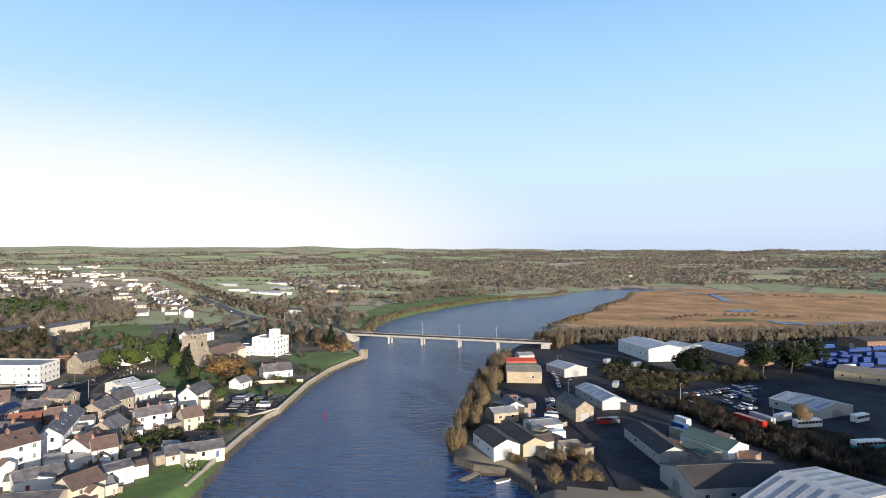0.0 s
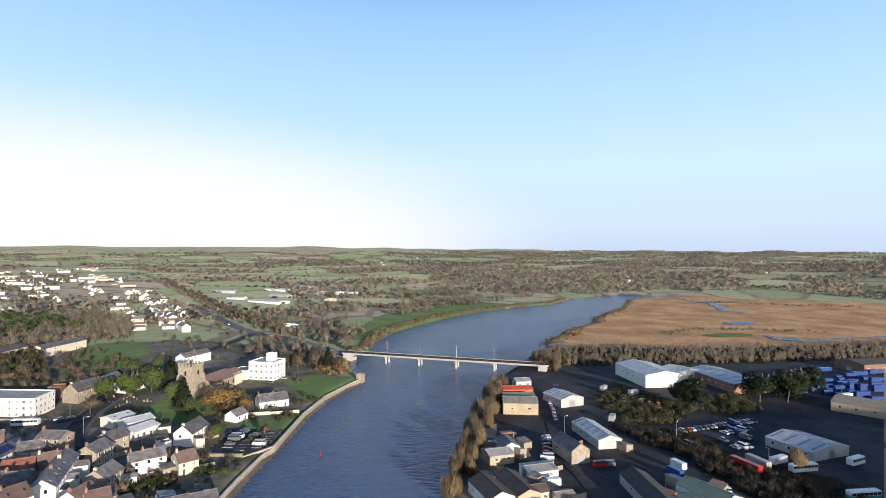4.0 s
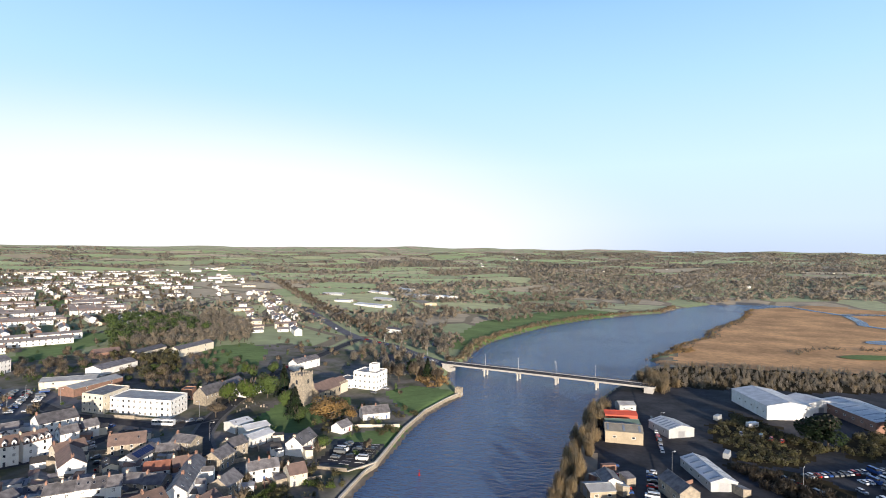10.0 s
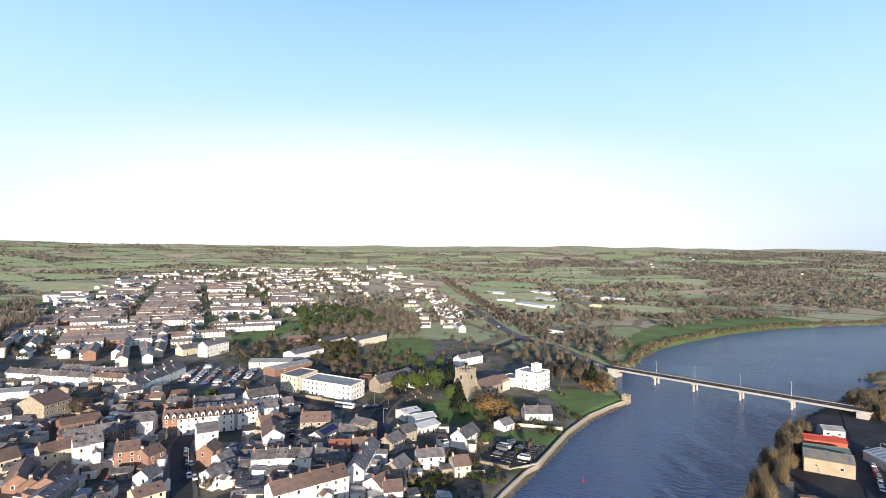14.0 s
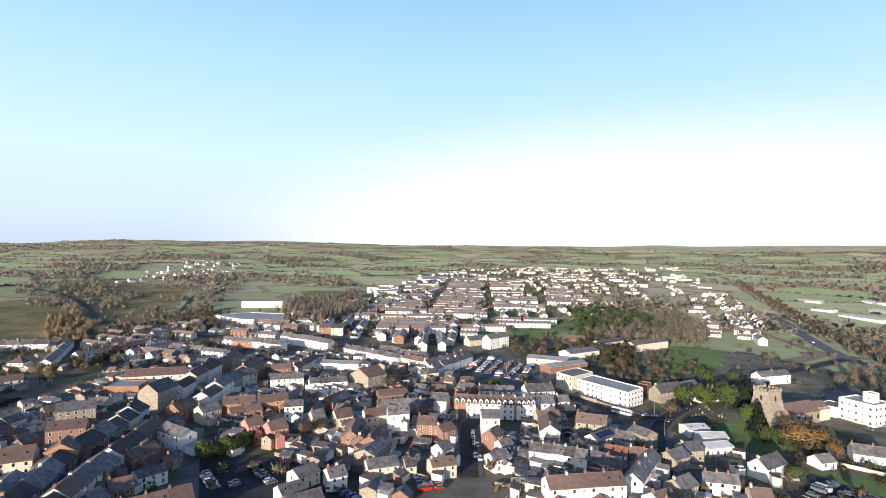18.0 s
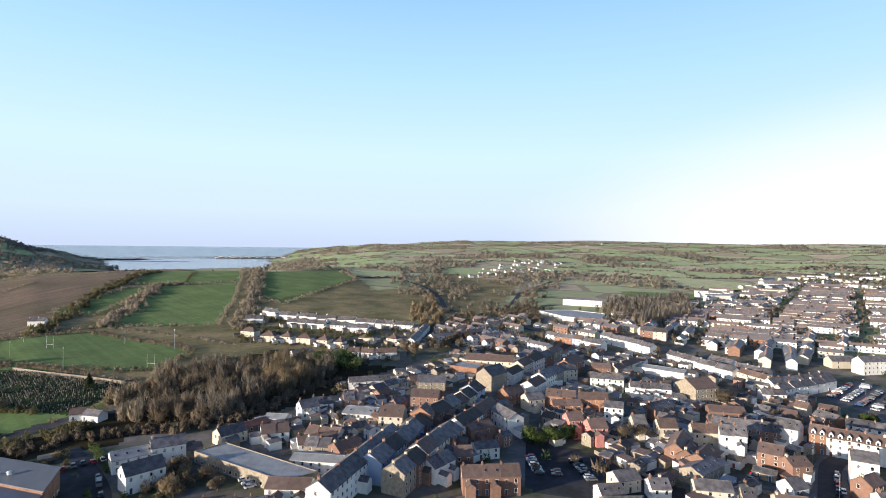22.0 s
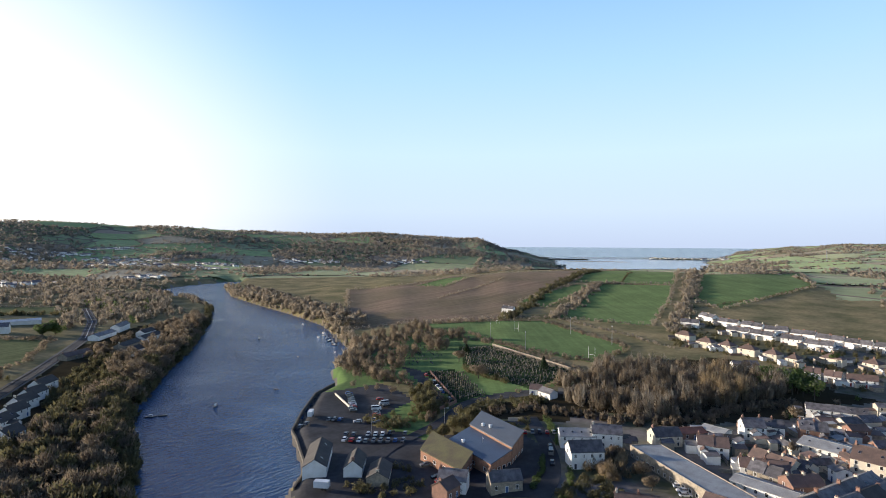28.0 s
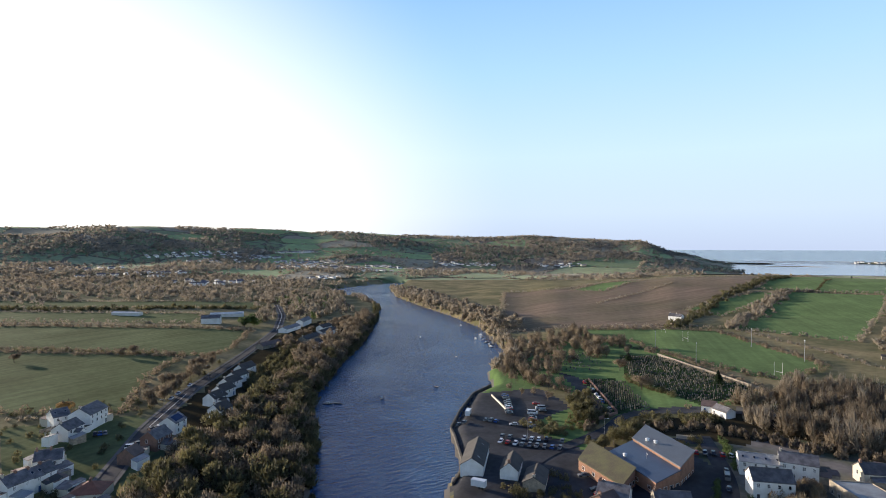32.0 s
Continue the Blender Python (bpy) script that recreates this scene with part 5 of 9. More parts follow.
# ---- council offices, leisure centre and other flat roofs ----
flat_block("office_block", [(-226, 257), (-189, 256.5), (-191, 273), (-228, 274)], 9.0, "white", "pale", "long white flat-roofed office block with window bands", 3)
flat_block("office_block", [(-241, 254.5), (-226.5, 253), (-228.5, 274), (-243, 275)], 9.8, "cream", "slate", "cream flat-roofed office block", 3)
flat_block("annexe", [(-206.5, 289), (-200, 290), (-202, 297), (-208, 296)], 6.0, "orange", "brown", "small orange brick annexe", 1)
flat_block("clinic", [(-346, 15), (-337, 31), (-349, 37), (-361, 22)], 6.0, "orange", "pale", "orange brick hall with a pale flat roof", 1)
flat_block("store", [(-210, -89.5), (-219.5, -81), (-191.5, -38), (-183.5, -48)], 5.0, "stone", "pale", "long stone-walled store with a flat felt roof", 1, 0.3)


def tilted_block(corners, heights, wall, roof, label, vents=0):
    """A hall under one sloping roof."""
    cx, cy = sum(c[0] for c in corners) / 4, sum(c[1] for c in corners) / 4
    z = min(ground_z(*c) for c in corners)
    h = root("sports_hall", cx, cy, z, 0, label, "sports hall", "parts of the leisure centre")
    HOUSE_SPOTS.append((cx, cy, 20))
    ring = [(a - cx, b - cy) for a, b in corners]
    g = Geo()
    for i in range(4):
        j = (i + 1) % 4
        g.poly([(*ring[i], -1), (*ring[j], -1), (*ring[j], heights[j]), (*ring[i], heights[i])])
    part("wall", g.mesh("wall", [WALLS[wall]]), h)
    g = Geo()
    g.hexa([(a * 1.03, b * 1.03, t) for (a, b), t in zip(ring, heights)], [(a * 1.03, b * 1.03, t + 0.35) for (a, b), t in zip(ring, heights)])
    part("roof", g.mesh("roof", [roof]), h)
    g = Geo()
    g.tube(0, 0, 0, 0.9, 0.7, 0.7, 10)
    g.tube(0, 0, 0.9, 1.2, 0.95, 0.3, 10)
    vent = g.mesh("roof_vent", [FRAME_WHITE])
    for k in range(vents):
        q = 0.25 + 0.3 * k
        a, b = ring[0], ring[2]
        part("roof_vent", vent, h, "white roof vent", at=(a[0] + (b[0] - a[0]) * q + 2 * k, a[1] + (b[1] - a[1]) * q - 3 * k, heights[0] + (heights[2] - heights[0]) * q + 0.3))
    for i in range(4):
        (ax, ay), (bx, by) = ring[i], ring[(i + 1) % 4]
        length = math.dist((ax, ay), (bx, by))
        for k in range(4):
            q = (k + 0.5) / 4
            area = 1 if sum(p[0] * s[1] - s[0] * p[1] for p, s in zip(ring, ring[1:] + ring[:1])) > 0 else -1
            part("window", WINDOW, h, at=(ax + (bx - ax) * q, ay + (by - ay) * q, 1.2), turn=math.atan2(by - ay, bx - ax) + (0 if area > 0 else math.pi), size=(1.6, 1, 1))
    return h


GREY_ROOF = material("grey_standing_seam", (0.13, 0.14, 0.155), 0.5, 0.1, vary=0.12, scale=0.2, fine=1.5)
BLUE_ROOF = material("blue_standing_seam", (0.07, 0.095, 0.145), 0.4, 0.2, vary=0.15, scale=0.2, fine=1.5)
MOSS_ROOF = material("mossy_tile", (0.13, 0.12, 0.055), 0.9, vary=0.3, scale=0.25, fine=2.5, second=(0.10, 0.085, 0.05))
tilted_block([(-182, -149.5), (-196.5, -154.5), (-187.5, -125.5), (-172.5, -121)], [8.0, 9.5, 9.5, 8.0], "orange", GREY_ROOF, "red brick sports hall with grey seamed roof", 2)
tilted_block([(-168, -150), (-182, -149.5), (-173, -121.2), (-160.5, -122)], [5.0, 7.2, 7.2, 5.0], "orange", BLUE_ROOF, "red brick pool hall with blue sloping roof", 1)
tilted_block([(-155, -153.5), (-168, -159), (-162, -132), (-150.5, -128.6)], [4.0, 6.8, 6.8, 4.0], "orange", MOSS_ROOF, "brick hall with mossy brown tiled roof")

# ---- rows of houses ----
# lanes between the high street and the church
row([(-376.0, 200.8), (-360.3, 208.2)], 3, 6, 2.5, 8, "white", "slate", 1)
row([(-352.7, 204.9), (-336.5, 217.8)], 3, 6, 2.5, 8, "cream", "slate", 1)
row([(-313.9, 201.8), (-330.0, 250.2)], 6, 6, 2.5, 7.5, "white", "slate", 1)
row([(-278.6, 194.7), (-273.5, 198.3)], 1, 4, 2.2, 7, "cream", "brown", 1)
row([(-263.2, 195.0), (-252.9, 198.3)], 1, 4.5, 2.2, 7, "brick", "slate", 1)
row([(-249.1, 198.3), (-237.4, 215.3)], 2, 5, 2.2, 8, "white", "slate", 1)
row([(-299.1, 188.1), (-297.2, 200.4)], 2, 4.5, 2.2, 7, "white", "slate", 1)
row([(-229.8, 167.1), (-210.3, 191.1), (-206.9, 200.8)], 7, 8, 3, 9, "bay", "brown", 1)
row([(-242.4, 130.5), (-232.8, 154.8)], 4, 7, 2.8, 8, "brick", "slate", 1)
row([(-235.8, 157.0), (-229.3, 162.8)], 2, 9, 3, 9, "white", "slate", 0)
row([(-222.6, 123.3), (-218.6, 132.3)], 2, 10.5, 3, 9, "white", "slate", 1)
row([(-213.3, 134.7), (-207.9, 141.2)], 1, 7, 2.5, 11, "brick", "brown", 1)
row([(-201.2, 137.2), (-201.9, 145.2)], 1, 6, 2.2, 8, "brick", "brown", 1)
row([(-183.7, 130.8), (-181.8, 124.3)], 1, 6, 2.5, 7, "white", "slate", 1)
row([(-195.7, 158.0), (-191.4, 164.8)], 1, 11, 2.5, 10, "white", "slate", 1)
row([(-183.3, 152.3), (-186.7, 159.9)], 1, 6, 2.5, 7, "brick", "brown", 1)
row([(-175.2, 151.2), (-174.4, 157.1)], 1, 5, 2, 7, "white", "slate", 1)
row([(-166.1, 138.8), (-166.0, 147.3)], 1, 5, 2, 7, "white", "slate", 0)
row([(-226.4, 213.4), (-219.5, 227.9)], 1, 8, 3.2, 11, "white", "slate", 2)
row([(-209.5, 209.1), (-206.1, 215.5)], 1, 6, 2.5, 7, "white", "slate", 1)
row([(-209.9, 221.5), (-206.6, 227.4)], 1, 5, 2.5, 7, "white", "slate", 1)
row([(-172.8, 179.5), (-187.0, 192.1)], 1, 6, 3, 9, "white", "brown", 1)
row([(-193.0, 190.3), (-188.2, 200.8)], 2, 6, 2.5, 7, "cream", "brown", 1)
row([(-182.2, 207.5), (-170.5, 215.9)], 1, 4.5, 3.5, 9, "stone", "brown", 1)
row([(-160.0, 191.6), (-161.6, 207.8)], 1, 4.5, 2.2, 8, "white", "slate", 0, solar=True)
row([(-158.0, 206.5), (-146.8, 213.3)], 2, 4.5, 2, 7, "stone", "slate", 1)
row([(-154.2, 214.2), (-144.2, 213.6)], 1, 7, 2, 8, "stone", "slate", 1)
row([(-147.8, 186.7), (-139.9, 191.3)], 1, 5, 2.2, 8, "white", "red", 0)
row([(-140.2, 192.5), (-132.3, 199.3)], 2, 5, 2.5, 8, "brick", "brown", 1)
row([(-164.1, 159.4), (-145.3, 172.7)], 5, 6, 2.3, 8, "white", "slate", 1)
row([(-147.0, 176.4), (-132.1, 178.7)], 2, 5, 2.2, 8, "stone", "slate", 1)
row([(-131.8, 135.7), (-119.9, 160.3)], 4, 8.5, 2.8, 9, "white", "brown", 1)
row([(-132.2, 196.2), (-120.6, 168.0)], 3, 6.5, 2.5, 7, "white", "slate", 1)
row([(-109.9, 164.0), (-108.9, 172.4)], 1, 4.5, 2.8, 9, "white", "brown", 1)
row([(-148.4, 245.6), (-144.2, 255.3)], 1, 4, 1.2, 9, "pale", "bright", 0)
row([(-139.1, 241.4), (-132.1, 251.3)], 1, 4, 1.2, 9, "pale", "bright", 0)
row([(-130.7, 230.4), (-126.3, 242.4)], 1, 3.6, 1.2, 9, "pale", "bright", 0)
row([(-131.9, 215.9), (-128.9, 224.0)], 1, 5, 2.5, 8, "stone", "slate", 1)
row([(-129.1, 201.5), (-128.6, 211.7)], 1, 5, 2.5, 8, "stone", "slate", 1)
row([(-110.5, 196.6), (-101.4, 203.8)], 3, 5, 2.2, 7.5, "white", "slate", 1)
row([(-94.5, 197.7), (-89.5, 202.3)], 1, 4.5, 2.6, 9, "cream", "brown", 1)
row([(-111.5, 178.7), (-111.6, 188.7)], 1, 5, 2.8, 8, "stone", "slate", 1)
row([(-176.0, 302.3), (-171.4, 327.3)], 4, 5.5, 2.2, 7, "white", "slate", 1)
row([(-189.1, 302.9), (-189.0, 321.1)], 1, 5.5, 2.6, 8, "white", "slate", 1)
row([(-178.6, 377.4), (-171.6, 402.8)], 2, 5.5, 2.4, 8, "white", "slate", 1)
row([(-189.7, 282.1), (-187.2, 298.5)], 1, 6, 4, 9, "stone", "slate", 1)
# houses by the river wall and the church green
row([(-104.3, 224.1), (-103.4, 238.0)], 1, 5.2, 3.2, 8, "white", "slate", 1)
row([(-94.1, 284.7), (-81.3, 292.8)], 2, 3.6, 3, 9, "white", "slate", 1)
row([(-97.8, 258.3), (-95.1, 265.7)], 1, 3, 2.2, 7, "white", "slate", 0)
row([(-84.1, 166.1), (-70.2, 175.1)], 2, 2.7, 1.6, 8, "cream", "slate", 0)
row([(-112.5, 143.4), (-104.9, 151.6)], 2, 3.5, 1.6, 7, "white", "slate", 0)
row([(-94.3, 136.5), (-90.7, 144.0)], 1, 4.5, 2.4, 8, "cream", "brown", 0)
row([(-92.6, 148.3), (-87.6, 153.8)], 1, 4.5, 0.8, 7, "white", "slate", 0)
row([(-104.0, 130.1), (-91.6, 132.6)], 1, 4, 1.5, 9, "cream", "slate", 0)
row([(-105.0, 163.7), (-99.9, 168.0)], 1, 5, 2.5, 8, "white", "brown", 1)
# the school and the hospital lane
row([(-288.4, 391.9), (-286.6, 436.4)], 1, 6, 2, 10, "cream", "slate", 0)
row([(-314.4, 378.9), (-315.5, 413.0)], 1, 4, 2, 10, "cream", "slate", 0)
row([(-343.5, 370.9), (-334.2, 387.4)], 1, 4, 2.4, 10, "brick", "brown", 0)
row([(-298.7, 323.7), (-298.1, 356.8)], 1, 4, 2.2, 13, "white", "slate", 0)
row([(-303.0, 289.2), (-277.9, 305.3)], 1, 4.5, 1.4, 14, "cream", "pale", 0)
row([(-272.7, 276.3), (-269.3, 310.2)], 1, 4.5, 1.4, 12, "brick", "pale", 0)
row([(-358.6, 292.1), (-362.1, 316.3)], 2, 8.5, 3, 9, "white", "slate", 1)
row([(-377.3, 285.5), (-376.7, 302.7)], 1, 5, 3, 9, "cream", "slate", 1)
# high street, both sides
row([(-192.5, -20.1), (-225.4, -7.9), (-249.8, -0.1)], 6, 8.5, 3, 10, "mixed", "slate", 1)
row([(-247.7, 1.3), (-258.0, 7.9), (-291.3, 26.8)], 5, 8.5, 3, 10, "mixed", "slate", 1)
row([(-324.8, 48.0), (-353.1, 65.9), (-398.6, 96.6)], 5, 7.5, 2.8, 9, "mixed", "slate", 1)
row([(-184.5, -11.1), (-209.5, 0.5), (-231.6, 10.7)], 5, 8.5, 3, 10, "mixed", "slate", 1)
row([(-234.4, 12.5), (-252.7, 22.4), (-268.7, 31.1)], 3, 8, 2.8, 9, "mixed", "slate", 1)
row([(-298.4, 56.0), (-326.2, 74.3), (-363.5, 101.9)], 4, 7.5, 2.8, 9, "mixed", "slate", 1)
row([(-247.8, -20.6), (-246.4, -9.8)], 1, 8, 3.5, 12, "cream", "brown", 1)
row([(-263.1, -38.5), (-259.7, -22.6)], 1, 4.5, 1.5, 14, "pale", "pale", 0)
row([(-284.3, -7.4), (-282.2, 6.8)], 1, 6, 2.5, 12, "brick", "brown", 0)
row([(-313.8, -45.5), (-319.4, -21.9)], 3, 4.5, 2, 7, "white", "slate", 0)
row([(-299.8, -30.4), (-313.3, -18.8)], 2, 4, 2, 7, "cream", "slate", 0)
row([(-275.8, -42.5), (-279.3, -32.8)], 2, 5.5, 2.8, 8, "brick", "slate", 1)
row([(-271.7, -57.2), (-275.5, -48.2)], 2, 4.5, 2.4, 7, "white", "slate", 1)
row([(-232.5, -50.0), (-227.8, -35.6)], 3, 5, 2.4, 8, "cream", "brown", 1)
row([(-219.0, -47.8), (-217.6, -37.8)], 2, 5, 2.4, 8, "stone", "slate", 1)
row([(-209.7, -35.7), (-217.4, -27.7)], 2, 6, 2.4, 8, "brick", "brown", 1)
row([(-308.5, -5.1), (-308.3, 10.5)], 1, 7, 2.4, 14, "stone", "slate", 0)
row([(-306.9, 32.4), (-319.1, 43.2)], 1, 10, 4, 11, "stone", "slate", 0)
row([(-284.9, 40.5), (-291.7, 50.5)], 1, 6, 3, 9, "orange", "brown", 1)
row([(-260.3, 34.9), (-244.5, 41.2)], 1, 6.5, 2.4, 8, "white", "slate", 0)
row([(-284.0, 63.5), (-280.2, 78.1)], 2, 7, 2.6, 9, "orange", "brown", 1)
row([(-279.9, 79.3), (-276.5, 93.7)], 2, 7, 2.6, 9, "orange", "brown", 1)
row([(-246.1, 64.4), (-247.4, 71.4)], 1, 7, 2.6, 8, "pink", "brown", 1)
row([(-237.5, 71.7), (-238.4, 79.5)], 1, 7, 2.8, 9, "pink", "brown", 1)
row([(-260.5, 86.9), (-257.6, 95.2)], 1, 9, 1.8, 9, "white", "slate", 1)
row([(-319.7, 97.6), (-314.6, 115.8)], 3, 7, 2, 8, "mint", "slate", 1)
row([(-273.5, 64.1), (-273.9, 78.8)], 2, 5, 2, 8, "orange", "brown", 1)
row([(-277.8, 50.9), (-281.3, 60.0)], 1, 6, 2.6, 8, "cream", "slate", 1)
row([(-370.2, 27.0), (-361.4, 58.5)], 1, 6, 3, 14, "cream", "brown", 0)
row([(-335.8, 81.7), (-340.3, 92.9)], 1, 7, 2.4, 9, "cream", "slate", 1)
row([(-348.7, 107.4), (-347.2, 118.7)], 1, 6, 2.4, 8, "orange", "brown", 1)
row([(-234.2, 17.7), (-239.6, 28.0)], 2, 6, 2, 8, "brick", "brown", 1)
row([(-218.4, 19.6), (-220.7, 29.1)], 1, 4.5, 1.5, 8, "white", "slate", 0)
row([(-208.1, 10.9), (-208.7, 17.9)], 1, 6, 2.5, 8, "brick", "brown", 1)
row([(-189.8, 13.0), (-190.6, 33.3)], 3, 6.5, 2.6, 9, "brick", "brown", 1)
row([(-195.4, 0.6), (-203.9, 8.4)], 2, 6, 2.5, 8, "white", "slate", 1)
row([(-181.7, 59.1), (-182.5, 67.3)], 1, 4.5, 2.2, 8, "white", "slate", 0)
row([(-191.7, 67.7), (-194.1, 76.5)], 1, 4.5, 2.2, 8, "cream", "slate", 0)
row([(-172.9, 58.3), (-173.1, 70.6)], 1, 4.5, 2.2, 9, "brick", "slate", 0)
row([(-185.4, 78.1), (-185.0, 84.6)], 1, 5, 2.2, 8, "white", "slate", 1)
row([(-242.4, 93.4), (-242.4, 99.3)], 1, 7, 3, 8, "cream", "slate", 1)
row([(-240.1, 104.0), (-239.9, 112.3)], 1, 6.5, 3, 8, "cream", "brown", 1)
row([(-211.9, 99.5), (-227.8, 110.3)], 1, 6, 3, 8, "brick", "brown", 1)
row([(-208.9, 102.4), (-220.3, 110.1)], 1, 5, 2.6, 7, "brick", "brown", 1)
row([(-205.1, 105.1), (-216.3, 115.6)], 1, 5, 2.6, 9, "brick", "brown", 1)
row([(-196.0, 98.3), (-206.1, 111.4)], 1, 4.5, 2, 9, "stone", "slate", 0, lights=True)
row([(-235.1, 117.3), (-232.5, 129.1)], 2, 7, 2.6, 9, "cream", "brown", 1)
row([(-185.3, 94.0), (-182.7, 105.6)], 1, 5, 2.2, 8, "cream", "slate", 1)
row([(-180.0, 107.6), (-179.0, 111.5)], 1, 4.5, 2, 7, "cream", "slate", 0)
row([(-174.0, 115.6), (-171.5, 124.9)], 1, 5, 2, 8, "cream", "brown", 1)
row([(-295.8, 143.8), (-299.9, 158.4)], 1, 9, 4, 16, "stone", "brown", 0)
row([(-304.6, 115.8), (-300.1, 137.2)], 4, 6, 2.2, 7, "white", "slate", 1)
row([(-266.1, 111.0), (-274.9, 124.8)], 2, 5, 2.6, 8, "brick", "slate", 1)
row([(-271.9, 143.9), (-267.6, 160.1)], 1, 4, 2, 10, "brick", "brown", 0)
row([(-250.2, 132.7), (-244.8, 150.8)], 3, 6, 2.2, 7, "brick", "slate", 1)
row([(-366.3, 142.3), (-343.9, 167.8)], 1, 4, 1, 12, "white", "pale", 0)
row([(-394.3, 179.4), (-341.9, 198.9)], 8, 5.5, 2.2, 7, "white", "slate", 1)
row([(-346.8, 202.7), (-314.4, 210.2)], 5, 5.5, 2.2, 7, "cream", "brown", 1)
row([(-303.4, 200.7), (-323.4, 246.9)], 5, 5.5, 2.2, 7, "white", "slate", 1)
row([(-345.6, 120.2), (-366.8, 142.4)], 3, 5.5, 2.4, 7, "cream", "brown", 1)
row([(-460.7, 111.4), (-424.1, 139.7)], 5, 6, 2.4, 8, "mixed", "slate", 1)
row([(-462.8, 152.2), (-412.1, 174.6)], 5, 6, 2.4, 8, "white", "slate", 1)
row([(-483.0, 192.5), (-471.8, 211.2)], 2, 8, 3, 9, "mixed", "slate", 1)
row([(-716, 180), (-696, 226)], 3, 8, 2.5, 11, "white", "slate", 0)
flat_block("superstore", [(-629, 129), (-637, 169), (-603, 199), (-557, 180), (-575, 146)], 5.0, "pale", "pale", "wide pale superstore with a flat grey roof", 1, 0.4, "store")
row([(-802.6, 414.3), (-800.5, 454.2)], 1, 6, 1.5, 18, "pale", "pale", 0)
# estate on the northern slope
row([(-581.9, -173.8), (-568.8, -157.3)], 2, 4.8, 2.7, 7.5, "white", "slate", 2)
row([(-558.0, -150.7), (-554.1, -133.2)], 2, 4.8, 2.7, 7.5, "white", "slate", 2)
row([(-551.9, -129.6), (-548.4, -112.2)], 2, 4.8, 2.7, 7.5, "white", "slate", 2)
row([(-541.7, -109.6), (-542.9, -92.3)], 2, 4.8, 2.7, 7.5, "white", "slate", 2)
row([(-536.4, -88.3), (-532.9, -70.6)], 2, 4.8, 2.7, 7.5, "white", "slate", 2)
row([(-525.9, -69.1), (-522.9, -50.9)], 2, 4.8, 2.7, 7.5, "white", "slate", 2)
row([(-520.0, -49.5), (-516.2, -32.9)], 2, 4.8, 2.7, 7.5, "white", "slate", 2)
row([(-513.3, -31.0), (-510.0, -13.8)], 2, 4.8, 2.7, 7.5, "white", "slate", 2)
row([(-530.9, -177.4), (-533.8, -161.7)], 2, 4.8, 2.7, 7.5, "white", "slate", 2)
row([(-519.6, -133.4), (-516.6, -115.7)], 2, 4.8, 2.7, 7.5, "white", "slate", 2)
row([(-513.9, -113.9), (-511.2, -96.7)], 2, 4.8, 2.7, 7.5, "white", "slate", 2)
row([(-506.2, -90.3), (-505.5, -76.1)], 2, 4.8, 2.7, 7.5, "white", "slate", 2)
row([(-496.7, -72.6), (-494.0, -54.3)], 2, 4.8, 2.7, 7.5, "white", "slate", 2)
row([(-472.6, -159.9), (-468.3, -147.0)], 1, 4.8, 3.0, 8.5, "cream", "brown", 1, hip=True)
row([(-452.2, -137.4), (-449.4, -125.1)], 1, 4.8, 3.0, 8.5, "cream", "brown", 1, hip=True)
row([(-449.7, -120.2), (-446.0, -110.4)], 1, 4.8, 3.0, 8.5, "cream", "brown", 1, hip=True)
row([(-443.9, -106.0), (-441.4, -93.9)], 1, 4.8, 3.0, 8.5, "cream", "brown", 1, hip=True)
row([(-437.6, -87.4), (-434.1, -78.2)], 1, 4.8, 3.0, 8.5, "cream", "brown", 1, hip=True)
row([(-430.0, -72.4), (-428.0, -65.6)], 1, 4.8, 3.0, 8.5, "cream", "brown", 1, hip=True)
row([(-447.9, -55.8), (-445.2, -43.2)], 1, 4.8, 3.0, 8.5, "cream", "brown", 1, hip=True)
row([(-447.2, -32.0), (-442.6, -23.3)], 1, 4.8, 3.0, 8.5, "cream", "brown", 1, hip=True)
row([(-430.7, -13.7), (-511.1, -1.6)], 4, 5, 2.2, 7, "white", "slate", 1)
row([(-395.0, -58.3), (-396.1, -50.0)], 2, 4.5, 2.6, 7, "white", "brown", 1)
row([(-392.3, -47.5), (-392.2, -39.1)], 2, 4.5, 2.6, 7, "white", "brown", 1)
row([(-392.4, -37.1), (-394.6, -22.7)], 2, 4.5, 2.6, 7, "white", "brown", 1)
row([(-388.0, -97.2), (-396.3, -84.2)], 2, 4, 2, 7, "white", "slate", 0)
# behind the high street, towards the wood
row([(-186.0, -103.8), (-195.4, -94.9)], 1, 6.5, 3, 8, "white", "slate", 0)
row([(-202.8, -117.5), (-211.3, -106.3)], 1, 5, 2, 9, "white", "pale", 0, lights=True)
row([(-210.8, -106.6), (-217.0, -96.2)], 1, 6.5, 2.6, 8, "white", "slate", 1)
row([(-259.1, -168.7), (-261.8, -162.6)], 1, 3.2, 2, 7, "white", "brown", 0)
row([(-259.9, -161.4), (-257.9, -152.8)], 1, 3, 1.8, 6, "white", "slate", 0)
row([(-227.7, -87.7), (-236.2, -79.8)], 1, 4.5, 2.6, 8, "cream", "slate", 1)
row([(-262.5, -61.7), (-267.3, -54.4)], 1, 5.5, 2.8, 8, "white", "slate", 1)
row([(-242.4, -81.9), (-251.3, -74.6)], 1, 3, 1.2, 8, "brick", "red", 0)
row([(-254.8, -74.7), (-253.3, -64.5)], 1, 3.5, 1.2, 8, "pale", "pale", 0)
row([(-231.6, -70.5), (-235.7, -60.0)], 2, 4.5, 2.8, 8, "white", "brown", 1)
